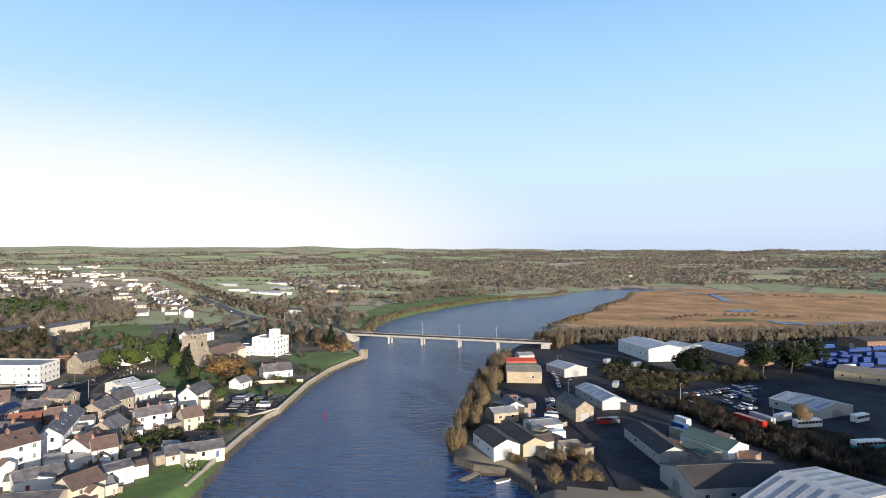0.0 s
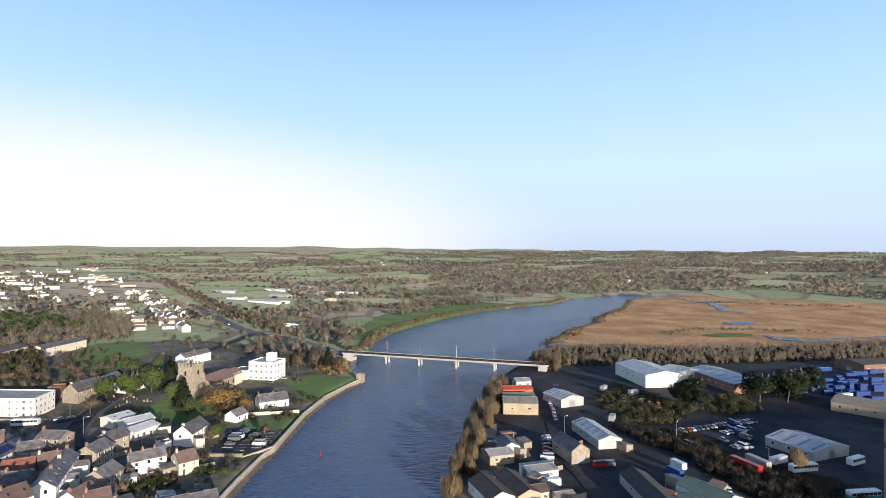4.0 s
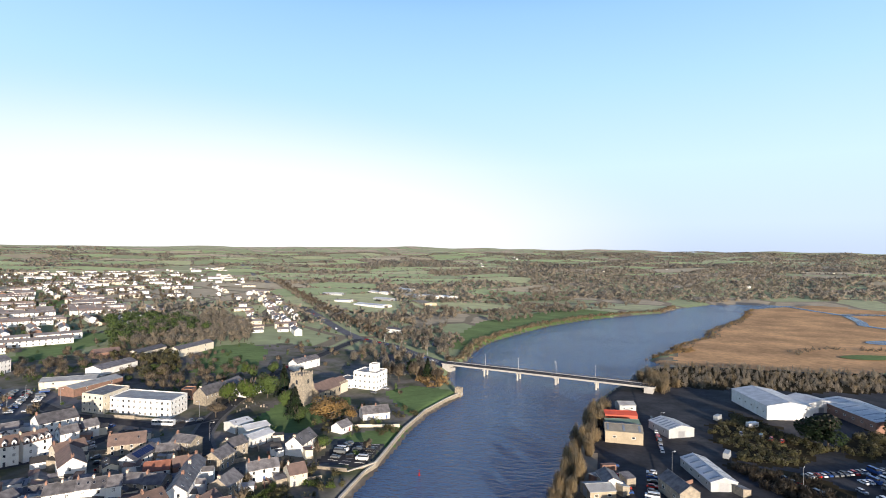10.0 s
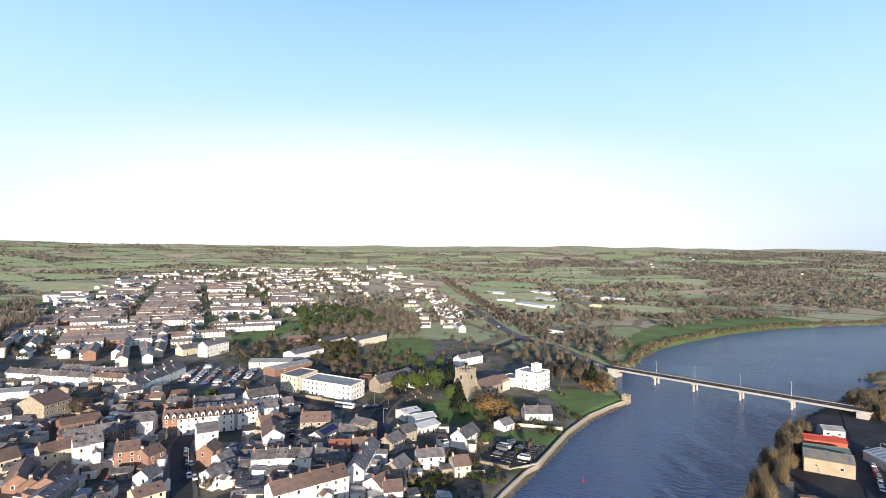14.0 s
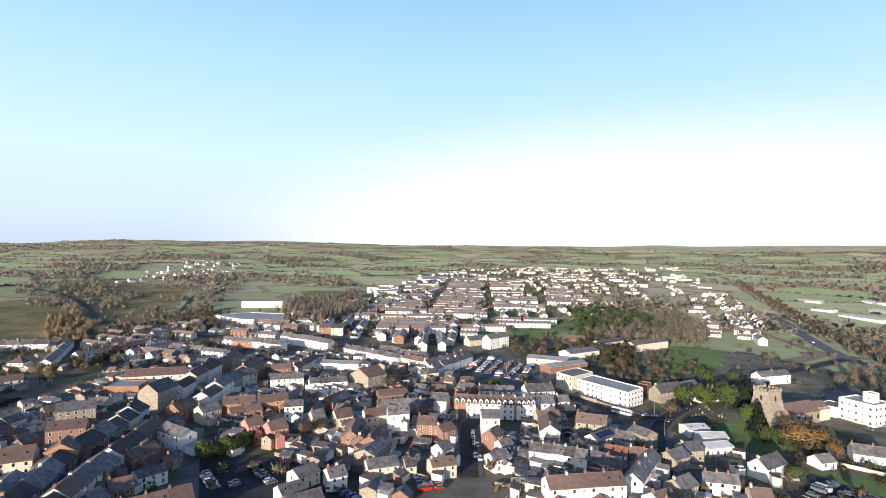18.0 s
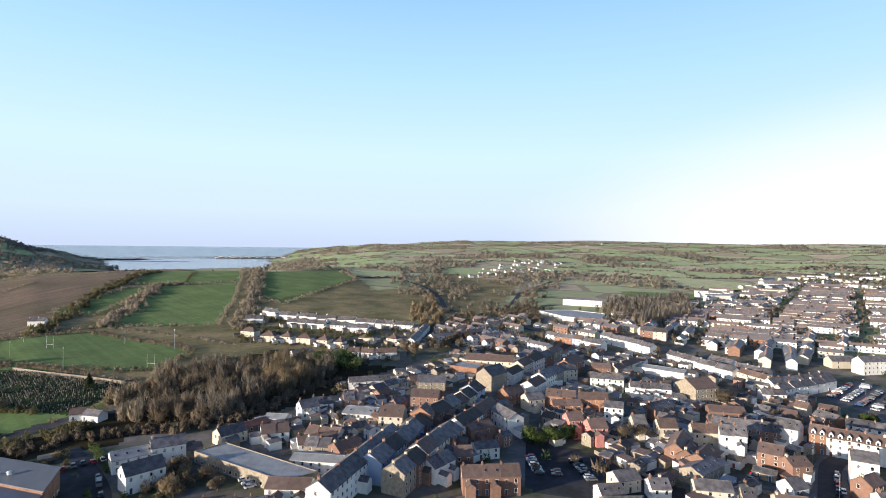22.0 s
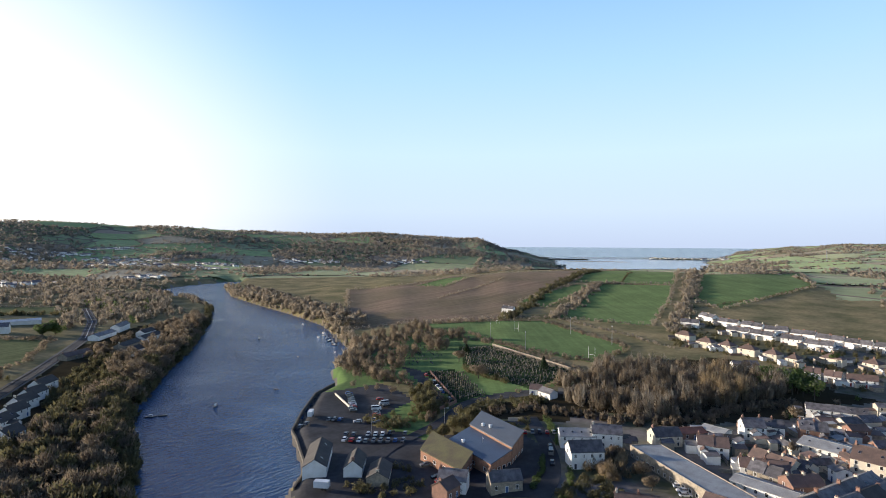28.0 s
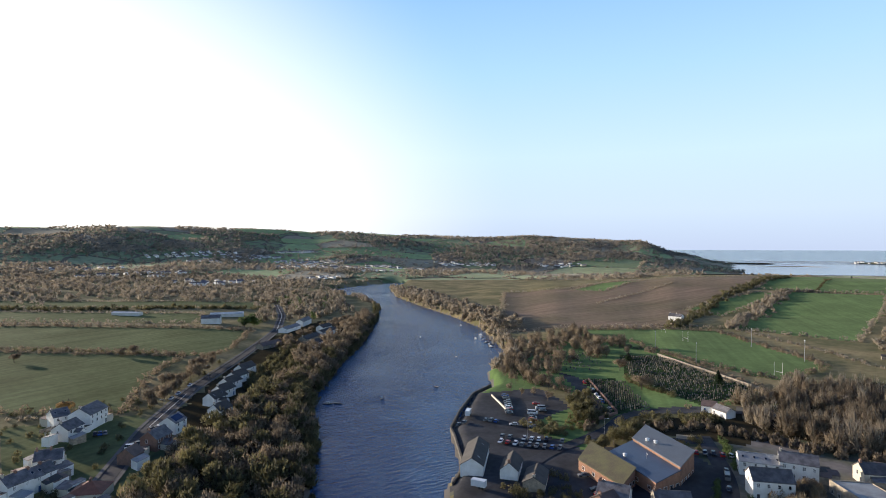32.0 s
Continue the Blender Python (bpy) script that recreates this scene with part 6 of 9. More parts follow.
row([(-221.0, -52.5), (-226.1, -37.8)], 2, 4.5, 2.4, 8, "white", "brown", 1)
row([(-235.3, -40.6), (-231.4, -31.2)], 2, 4.5, 2.2, 8, "cream", "slate", 1)
row([(-184.0, -53.1), (-183.1, -38.3)], 2, 4.5, 2, 9, "white", "brown", 0)
row([(-206.7, -50.2), (-203.9, -30.6)], 1, 4.5, 1, 9, "white", "pale", 0)
row([(-170.3, -33.8), (-205.1, -21.0), (-224.9, -14.1)], 5, 8, 3, 9, "white", "slate", 1)
row([(-163.4, -74.5), (-169.5, -62.8)], 2, 4.5, 2.4, 8, "brick", "brown", 1)
row([(-167.1, -59.1), (-170.0, -50.6)], 2, 4.5, 2.2, 8, "brick", "slate", 1)
# quay end and the far bank
row([(-117, -172.5), (-133, -190.5)], 1, 4.0, 2.8, 9, "white", "dark", 0)
row([(-127, -162), (-136.5, -171)], 1, 3.6, 2.8, 7, "white", "dark", 1)
row([(-128, -149), (-138, -158)], 1, 3.0, 2.2, 8, "stone", "dark", 1)
row([(-142, -131), (-147, -122)], 1, 4.6, 2.6, 7, "white", "slate", 1)
row([(-150, -115), (-159, -108)], 1, 4.0, 2.4, 7, "stone", "slate", 1)
row([(-135.1, -124.8), (-142.2, -125.1)], 1, 4, 2.2, 7, "brick", "brown", 1)
row([(14.7, -296.0), (8.0, -307.6)], 1, 7, 3, 10, "white", "slate", 1)
row([(26.2, -304.3), (20.0, -306.8)], 1, 6, 2.6, 9, "white", "slate", 1)
row([(21.2, -283.6), (15.8, -291.2)], 1, 5, 2.6, 8, "white", "slate", 1)
row([(26.4, -250.8), (17.8, -250.4)], 2, 5.5, 2.6, 8, "white", "slate", 1)
row([(33.4, -227.6), (21.0, -238.6)], 4, 5.5, 2.6, 7, "white", "slate", 1)
row([(13.1, -221.2), (3.3, -217.2)], 1, 3.2, 2.6, 10, "cream", "red", 1, hip=True)
row([(-10.9, -255.7), (-17.2, -262.6)], 1, 5, 3, 8, "brick", "slate", 1)
row([(-19.4, -272.8), (-24.6, -279.7)], 1, 5, 2.6, 8, "white", "slate", 0, solar=True)
row([(-2.5, -242.8), (-6.1, -248.1)], 1, 4, 2.6, 7, "brick", "brown", 0)
row([(-40.9, -286.9), (-48.0, -293.0)], 1, 4.4, 2.8, 7.5, "white", "dark", 1)
row([(-41.7, -308.8), (-49.3, -315.9)], 1, 4.4, 2.8, 7.5, "white", "dark", 1)
row([(-48.1, -323.4), (-56.4, -331.3)], 1, 4.4, 2.8, 7.5, "white", "dark", 1)
row([(-54.4, -340.1), (-63.4, -348.8)], 1, 4.4, 2.8, 7.5, "white", "dark", 1)
row([(-61.3, -355.5), (-70.7, -364.0)], 1, 4.4, 2.8, 7.5, "white", "dark", 1)
row([(-69.3, -374.8), (-79.7, -385.1)], 1, 4.4, 2.8, 7.5, "white", "dark", 1)
row([(-140.6, -534.1), (-161.1, -556.7)], 1, 3.5, 2, 9, "white", "slate", 1)
row([(-167.1, -566.8), (-183.2, -589.2)], 1, 5, 2.4, 8, "white", "slate", 0)
row([(-102, -462), (-121, -474)], 2, 3, 2.2, 8, "stone", "brown", 1)
row([(-141.3, -471.8), (-160.5, -491.2)], 1, 4, 2.2, 9, "stone", "dark", 1)
row([(-165.8, -499.0), (-186.8, -518.4)], 1, 4, 2.2, 9, "white", "dark", 1)
row([(-141, -449), (-152, -459)], 1, 4, 2.4, 8, "white", "dark", 1)
row([(-176, -529), (-190, -541)], 1, 4, 2.4, 8, "white", "dark", 1)
row([(-79, -622), (-97, -616)], 1, 6, 3, 9, "white", "slate", 1)
row([(-95, -676), (-131, -670)], 1, 3.5, 1.2, 14, "pale", "bright", 0)
row([(0, -738), (-26, -716)], 1, 3, 1.0, 9, "pale", "bright", 0)
row([(-511.0, -370.4), (-513.5, -356.5)], 2, 5, 2.4, 7, "white", "slate", 1)

# ---- works and stores across the river ----
shed(66.8, 251.0, 71.6, 225.2, 3.6, 1.7, 10.5, "metal", "bright", lights=5)
shed(50.6, 223.0, 55.0, 208.4, 5.2, 2.6, 7.8, "stone", "slate")
shed(64.8, 304.0, 71.4, 288.6, 4.2, 1.8, 14.5, "metal", "bright", lights=6)
shed(36.2, 308.5, 53.0, 309.5, 5, 1.2, 9, "scarlet", "scarlet")
shed(35.0, 294.3, 52.0, 295.3, 4.5, 1.2, 9, "metal", "green")
shed(33.6, 281.5, 51.0, 280.2, 5.6, 1.6, 15, "tan", "tan", lights=3)
shed(46.5, 332.9, 55.8, 334.5, 4, 1.2, 9, "metal", "pale")
shed(18.7, 210.3, 28.3, 213.5, 3.5, 1.2, 9, "tan", "pale")
shed(27.4, 226.3, 29.5, 215.6, 4, 1.6, 7, "white", "slate")
shed(15.0, 184.9, 20.5, 169.6, 4, 2, 9, "white", "dark")
shed(23.7, 190.2, 29.6, 172.4, 4, 1.6, 8, "tan", "dark")
shed(31.4, 195.0, 42.0, 198.3, 3.5, 0.8, 9, "white", "pale", lights=2)
shed(29.5, 177.4, 35.8, 179.4, 3.5, 1.2, 7, "cream", "brown")
shed(37.7, 174.5, 43.9, 176.3, 3, 0.8, 6, "cream", "tan")
shed(68.9, 191.5, 70.6, 165.0, 3.4, 2.0, 9.5, "metal", "dark")
shed(83.5, 182.5, 91.5, 167.5, 4.2, 1.8, 10, "white", "green")
shed(78.6, 174.0, 82.6, 165.0, 3.4, 0.5, 7, "tan", "green")
shed(62.6, 145.2, 90.0, 148.4, 4.6, 2.4, 17, "metal", "dark")
shed(84.8, 136.3, 94.4, 121.0, 6.4, 2.6, 38, "metal", "bright", lights=6)
shed(148.5, 234.0, 156.0, 215.0, 3.6, 1.9, 21, "metal", "bright", lights=4)
shed(133.0, 372.0, 138.6, 332.5, 7.6, 2.2, 25, "white", "bright")
shed(156.5, 368.0, 163.2, 352.0, 5.6, 1.8, 20, "white", "bright")
shed(177.5, 364.0, 184.5, 318.5, 5.6, 2, 24, "brick", "bright", lights=6)
shed(213.0, 291.0, 233.0, 270.0, 4.6, 1.5, 22, "tan", "tan")
shed(291.4, 385.0, 326.3, 393.3, 6, 1.5, 22, "brick", "dark")
# the trading estate in the trees beyond the main road
for x0, y0, x1, y1, deep, wall, roof in (
        (-404, 974, -366, 977, 16, "metal", "bright"), (-339, 873, -311, 872, 14, "white", "pale"), (-289, 845, -234, 818, 24, "white", "bright"), (-290, 942, -253, 923, 18, "metal", "bright"),
        (-339, 1066, -292, 1043, 20, "white", "bright"), (-304, 1165, -262, 1122, 22, "metal", "bright"), (-261, 1043, -221, 1010, 20, "metal", "pale"), (-209, 925, -176, 875, 22, "tan", "tan"),
        (-226, 1046, -187, 1014, 18, "white", "pale"), (-194, 1053, -162, 1022, 20, "white", "bright"), (-168, 598, -149, 588, 9, "white", "slate")):
    shed(x0, y0, x1, y1, 4.4, 1.4, deep, wall, roof)


# ---- roads and car parks ----
ROADS = [
    [(-200, -24), (-213, -17), (-249, 0), (-269, 12), (-308, 30), (-355, 54), (-421, 102), (-470, 130)],
    [(-165, 128), (-214, 164), (-221, 176), (-233, 211), (-238, 244), (-300, 270)],
    [(-108, 168), (-137, 211), (-158, 236), (-169, 264), (-186, 357), (-183, 440), (-182, 535)],
    [(-169, 264), (-179, 243), (-207, 244), (-238, 246)],
    [(-66, 426), (-105, 470), (-139, 511), (-182, 537), (-219, 582), (-392, 832), (-665, 1242), (-1346, 2265)],
    [(12, -205), (5, -228), (-12, -285), (-38, -347), (-85, -439), (-140, -553), (-172, -654), (-198, -779)],
    [(51, 146), (54, 192), (50, 215), (54, 255), (61, 322), (68, 403)],
    [(-130, -160), (-150, -172), (-200, -178), (-225, -190), (-262, -165), (-300, -120)],
    [(-216, 176), (-200, 200), (-195, 240)],
    [(-470, 130), (-530, 90), (-604, 51), (-654, 21), (-755, 17), (-880, -3), (-1010, -60)],
    [(-604, 51), (-640, 80), (-720, 112), (-857, 146), (-1078, 246)],
]
for k, line in enumerate(ROADS):
    strip("road", line, 12.0 if k == 4 else 7.5 if k < 5 else 6.0, SUNLIT_TARMAC if k == 4 else TARMAC, 0.22, "dark tarmac town road", "road")
strip("lane", [(-150, -96), (-163, -99), (-176, -104), (-193, -116), (-208, -130), (-224, -146)], 6.5, TARMAC, 0.2, "dark tarmac lane beside the sports hall", "road")
for k in (0, 4, 5):
    strip("lane_marking", ROADS[k], 0.3, MARK, 0.27, "white centre line of the road", "road marking")
PAVING = material("pavement", (0.16, 0.155, 0.145), 0.85, vary=0.2, scale=0.3, fine=2.0, spec=0.1)


def offset_line(line, d):
    p = np.array(line, float)
    t = np.gradient(p, axis=0)
    t /= np.linalg.norm(t, axis=1)[:, None]
    return [(float(x), float(y)) for x, y in p + np.column_stack([-t[:, 1], t[:, 0]]) * d]


for k in (0, 1, 2, 3, 5):
    for side in (-1, 1):
        strip("pavement", offset_line(ROADS[k], side * (4.6 if k < 5 else 3.8)), 1.6, PAVING, 0.34, "grey paved footway beside the road", "pavement")
for a, b in (((-86, 224), (-86, 246)), ((-80, 221), (-80, 247)), ((-74, 224), (-74, 247))):
    strip("parking_bay", [a, b], 4.6, TARMAC, 0.2, "dark tarmac parking strip", "car park")
    g = Geo()
    for k in range(9):
        yy = a[1] + (b[1] - a[1]) * k / 8
        g.box(a[0] - 2.2, a[0] + 2.2, yy - 0.08, yy + 0.08, ground_z(a[0], yy) + 0.16, ground_z(a[0], yy) + 0.25)
    tagged(new("bay_marking", g.mesh("bay_marking", [MARK])), "white painted parking bay lines", "road marking", kind="structure")


# ---- vehicles ----
PAINTS = [plain(f"car_paint_{n}", c, 0.25, 0.1) for n, c in (("white", (0.75, 0.75, 0.75)), ("silver", (0.45, 0.46, 0.48)), ("black", (0.02, 0.02, 0.025)), ("blue", (0.03, 0.08, 0.25)),
                                                             ("red", (0.42, 0.03, 0.025)), ("grey", (0.15, 0.16, 0.17)))]
PAINT_WORDS = ["white", "silver", "black", "blue", "red", "grey"]
RUBBER = plain("tyre_rubber", (0.02, 0.02, 0.02), 0.8)


def vehicle_meshes(length, width, tall, bonnet, boot, waist, van=False):
    body, glass = Geo(), Geo()
    a, b = length / 2, width / 2
    body.hexa([(-a, -b, 0.28), (a, -b, 0.28), (a, b, 0.28), (-a, b, 0.28)], [(-a + 0.05, -b, waist - 0.1), (a - 0.05, -b, waist - 0.1), (a - 0.05, b, waist - 0.1), (-a + 0.05, b, waist - 0.1)])
    body.hexa([(-a + 0.05, -b, waist - 0.1), (a - 0.05, -b, waist - 0.1), (a - 0.05, b, waist - 0.1), (-a + 0.05, b, waist - 0.1)],
              [(-a + 0.15, -b + 0.08, waist), (a - 0.25, -b + 0.08, waist - 0.02), (a - 0.25, b - 0.08, waist - 0.02), (-a + 0.15, b - 0.08, waist)])
    x0, x1 = -a + boot, a - bonnet
    lean = 0.15 if van else 0.5
    glass.hexa([(x0, -b + 0.09, waist - 0.02), (x1, -b + 0.09, waist - 0.02), (x1, b - 0.09, waist - 0.02), (x0, b - 0.09, waist - 0.02)],
               [(x0 + lean * 0.7, -b + 0.2, tall - 0.08), (x1 - lean * 1.3, -b + 0.2, tall - 0.08), (x1 - lean * 1.3, b - 0.2, tall - 0.08), (x0 + lean * 0.7, b - 0.2, tall - 0.08)])
    body.hexa([(x0 + lean * 0.6, -b + 0.18, tall - 0.08), (x1 - lean * 1.2, -b + 0.18, tall - 0.08), (x1 - lean * 1.2, b - 0.18, tall - 0.08), (x0 + lean * 0.6, b - 0.18, tall - 0.08)],
              [(x0 + lean * 0.8, -b + 0.28, tall), (x1 - lean * 1.5, -b + 0.28, tall), (x1 - lean * 1.5, b - 0.28, tall), (x0 + lean * 0.8, b - 0.28, tall)])
    return body, glass


def wheel_mesh(r, w, track, base):
    """All four wheels, too small to tell apart from the air."""
    g = Geo()
    k = 8
    ring = [(r * math.cos(2 * math.pi * i / k), r * math.sin(2 * math.pi * i / k)) for i in range(k)]
    for at in (-base, base):
        for y in (-track, track):
            g.hexa([(x + at, y - w / 2, z) for x, z in ring], [(x + at, y + w / 2, z) for x, z in ring])
    return g.mesh("running_gear", [RUBBER])


WHEEL, VAN_WHEEL, BIG_WHEEL = wheel_mesh(0.32, 0.22, 0.80, 1.32), wheel_mesh(0.32, 0.22, 0.92, 1.75), wheel_mesh(0.5, 0.3, 1.05, 0.6)
CAR_BODY, CAR_GLASS = vehicle_meshes(4.2, 1.75, 1.46, 1.05, 0.25, 0.92)
VAN_BODY, VAN_GLASS = vehicle_meshes(5.4, 2.0, 2.3, 0.9, 0.1, 1.5, True)
CAR_BODIES = [CAR_BODY.mesh("car_body", [p]) for p in PAINTS]
VAN_BODIES = [VAN_BODY.mesh("van_body", [p]) for p in PAINTS]
CAR_WINDOWS, VAN_WINDOWS = CAR_GLASS.mesh("car_windows", [GLASS]), VAN_GLASS.mesh("van_windows", [GLASS])
CAR_COUNT = []


def car(x, y, turn, rng, van=False, paint=None):
    k = rng.choice((0, 0, 1, 2, 3, 4, 5, 5)) if paint is None else paint
    h = root("van" if van else "car", x, y, ground_z(x, y) + 0.24, turn, f"{PAINT_WORDS[k]} parked {'van' if van else 'hatchback car'} on tarmac", "van" if van else "car", "parked vehicles")
    part("body", (VAN_BODIES if van else CAR_BODIES)[k], h)
    part("glazing", VAN_WINDOWS if van else CAR_WINDOWS, h)
    tagged(part("running_gear", VAN_WHEEL if van else WHEEL, h, at=(0, 0, 0.32)), kind="stuff")
    CAR_COUNT.append(1)
    return h


def car_row(a, b, count, turn, seed, fill=0.85, vans=0.08):
    """Cars side by side from a to b, nose in by turn to the line."""
    rng = random.Random(seed)
    base = math.atan2(b[1] - a[1], b[0] - a[0])
    for k in range(count):
        if rng.random() > fill:
            continue
        q = (k + 0.5) / count
        car(a[0] + (b[0] - a[0]) * q + rng.uniform(-0.2, 0.2), a[1] + (b[1] - a[1]) * q + rng.uniform(-0.2, 0.2), base + turn + (math.pi if rng.random() < 0.5 else 0) + rng.uniform(-0.04, 0.04), rng, rng.random() < vans)


SIDE = math.pi / 2
car_row((-86, 225), (-86, 246), 7, SIDE, 1, 0.7)
car_row((-80, 222), (-80, 246), 8, SIDE, 2, 0.5)
car_row((-74, 226), (-74, 246), 7, SIDE, 3, 0.35)
for k in range(6):
    car_row((-304 + k * 8, 232 + k * 2), (-333 + k * 8, 268 + k * 3), 15, SIDE, 10 + k, 0.72)
car_row((-217, 60), (-197, 62), 8, SIDE, 21, 0.95)
car_row((-208, 50), (-201, 50), 3, SIDE, 22, 0.9)
car_row((-188, 66), (-180, 84), 7, SIDE, 23, 0.85)
car_row((-219, 42.5), (-202, 43.3), 7, SIDE, 27, 1.0)
car_row((-238, 84), (-224, 79), 5, SIDE, 28, 0.8)
car_row((-184, 80), (-170, 84), 5, SIDE, 29, 0.9)
car_row((-174, 110), (-163, 107), 4, SIDE, 41, 1.0)
car_row((-168, 114), (-162, 112), 3, SIDE, 42, 1.0)
car_row((-222, 122), (-216, 128), 3, SIDE, 43, 1.0)
car_row((-196, 120), (-204, 128), 4, SIDE, 24, 1.0, 0)
car_row((-178, 141), (-205, 160), 7, 0.0, 25, 0.8)
car_row((-170, 138), (-200, 158), 7, 0.0, 26, 0.5)
car_row((108, 246), (153, 262), 19, SIDE, 30, 0.95)
car_row((99, 243), (110, 218), 9, 0.0, 31, 0.95)
car_row((128, 244), (144, 250), 7, SIDE, 32, 0.9, 0.3)
car_row((122, 234), (141, 239), 7, SIDE, 33, 0.85, 0.3)
car_row((122, 225), (137, 229), 5, SIDE, 34, 0.8, 0.3)
car_row((57, 262), (63, 320), 10, 0.0, 35, 0.85)
car_row((42, 206), (48, 240), 7, SIDE, 36, 0.8, 0.4)
car_row((60, 205), (66, 206), 2, 0.0, 37, 1.0, 1.0)
car_row((92, 168), (97, 188), 5, SIDE, 38, 0.9, 0.6)
car_row((35, 214), (33, 244), 8, SIDE, 39, 0.8)
car_row((100, 300), (120, 290), 5, SIDE, 40, 0.7)
car_row((-147, -196), (-165, -172), 9, SIDE, 50, 0.95)
car_row((-152, -201), (-172, -178), 9, SIDE, 51, 0.9)
car_row((-165, -205), (-180, -230), 8, SIDE, 52, 0.6)
car_row((-172, -200), (-190, -222), 8, SIDE, 53, 0.75)
car_row((-158, -226), (-166, -215), 5, SIDE, 54, 0.9)
car_row((-197, -254), (-180, -228), 8, SIDE, 55, 0.75)
car_row((-205, -240), (-192, -215), 6, SIDE, 56, 0.5)
car_row((-146, -229), (-150, -224), 2, SIDE, 57, 1.0)
car_row((-255, -248), (-222, -196), 9, 0.0, 58, 0.6)
car_row((-218, -118), (-206, -100), 6, SIDE, 59, 0.8)
car_row((-196, -66), (-188, -60), 3, SIDE, 60, 1.0)
car_row((-198, -119), (-180, -107), 4, 0.0, 160, 0.8)
car_row((-203, -137), (-213, -124), 5, SIDE, 80, 0.95)
car_row((-152.8, -149.7), (-141.9, -127.8), 6, SIDE, 81, 0.6)
car_row((-206.7, 221.6), (-163.2, 184.4), 8, SIDE, 82, 0.7)
car_row((-12.8, -280.5), (-17.6, -283.4), 3, SIDE, 83, 0.9)
car_row((9.1, -285.1), (3.7, -285.1), 3, SIDE, 84, 0.9)
car_row((-8, -268), (-2, -252), 3, SIDE, 61, 0.9)
car_row((-20, -318), (-40, -360), 5, 0.0, 62, 0.6)
car_row((-345, -12), (-362, 4), 8, SIDE, 63, 0.9)
car_row((-420, 60), (-452, 82), 8, SIDE, 64, 0.9)


car_row((-176, 536), (-142, 512), 6, 0.0, 65, 0.6)
car_row((-225, 586), (-330, 740), 14, 0.0, 66, 0.4)
car_row((-100, 462), (-80, 440), 4, 0.0, 67, 0.6)
car_row((-184, 440), (-187, 370), 7, 0.0, 68, 0.6)
car_row((-170, 258), (-186, 248), 4, 0.3, 69, 0.8)
car_row((-255, 4), (-300, 28), 9, 0.0, 70, 0.7)
car_row((-205, 236), (-222, 236), 6, SIDE, 71, 0.8)
car_row((-98, 350), (-104, 334), 4, SIDE, 72, 0.6)


def bus(x, y, turn, label, stripe, length=10.5):
    h = root("bus", x, y, ground_z(x, y) + 0.2, turn, label, "bus", "buses in the yard")
    g = Geo()
    a, b = length / 2, 1.25
    g.box(-a, a, -b, b, 0.35, 1.5, 1)
    g.box(-a, a, -b, b, 1.5, 1.62, 0)
    g.box(-a, a, -b, b, 2.55, 3.0, 0, taper=0.12)
    part("body", g.mesh("body", [PAINTS[0], stripe]), h)
    g = Geo()
    for k in range(7):
        x0 = -a + 0.1 + k * (length - 0.2) / 7
        g.box(x0 + 0.06, x0 + (length - 0.2) / 7 - 0.06, -b + 0.02, b - 0.02, 1.62, 2.55, 0)
    part("glazing", g.mesh("glazing", [GLASS]), h)
    g = Geo()
    for k in range(8):
        x0 = -a + k * (length - 0.12) / 7
        g.box(x0, x0 + 0.12, -b, b, 1.62, 2.55, 0)
    part("pillar_band", g.mesh("pillar_band", [PAINTS[0]]), h)
    for sx in (-a * 0.6, a * 0.6):
        tagged(part("running_gear", BIG_WHEEL, h, at=(sx, 0, 0.5)), kind="stuff")
    return h


TEAL = plain("teal_paint", (0.05, 0.35, 0.33), 0.3)
bus(135.6, 201.5, 0.18, "white single-deck bus parked in the yard", PAINTS[0])
bus(160.5, 208.5, 0.43, "white coach parked by the garage", PAINTS[0], 8.0)
bus(140, 178.5, 0.13, "white and teal bus parked at the fence", TEAL, 11.0)
bus(-185, 246, 0.15, "white bus at the town bus stop", PAINTS[0], 11.0)


def trailer(x, y, turn, length, label, mat):
    h = root("trailer", x, y, ground_z(x, y) + 0.2, turn, label, "trailer")
    g = Geo()
    g.box(-length / 2, length / 2, -1.2, 1.2, 0.9, 3.2, taper=0.04)
    part("box", g.mesh("box", [mat]), h)
    g = Geo()
    g.box(-length / 2, length / 2, -0.5, 0.5, 0.6, 0.9)
    part("chassis", g.mesh("chassis", [RUBBER]), h)
    tagged(part("running_gear", BIG_WHEEL, h, at=(-length * 0.24, 0, 0.5)), kind="stuff")


trailer(115.5, 203.5, -1.22, 12.5, "red box trailer parked in the yard", PAINTS[4])
trailer(121.8, 206.5, -1.3, 10, "pale blue-grey box trailer", WALLS["metal"])
trailer(130.5, 208.0, 0.45, 8, "white box van body", PAINTS[0])
trailer(-157, -234, 0.8, 6, "white caravan parked on the quay", PAINTS[0])
trailer(-113, -162, -1.0, 5.5, "white trailer beside the boathouse", PAINTS[0])


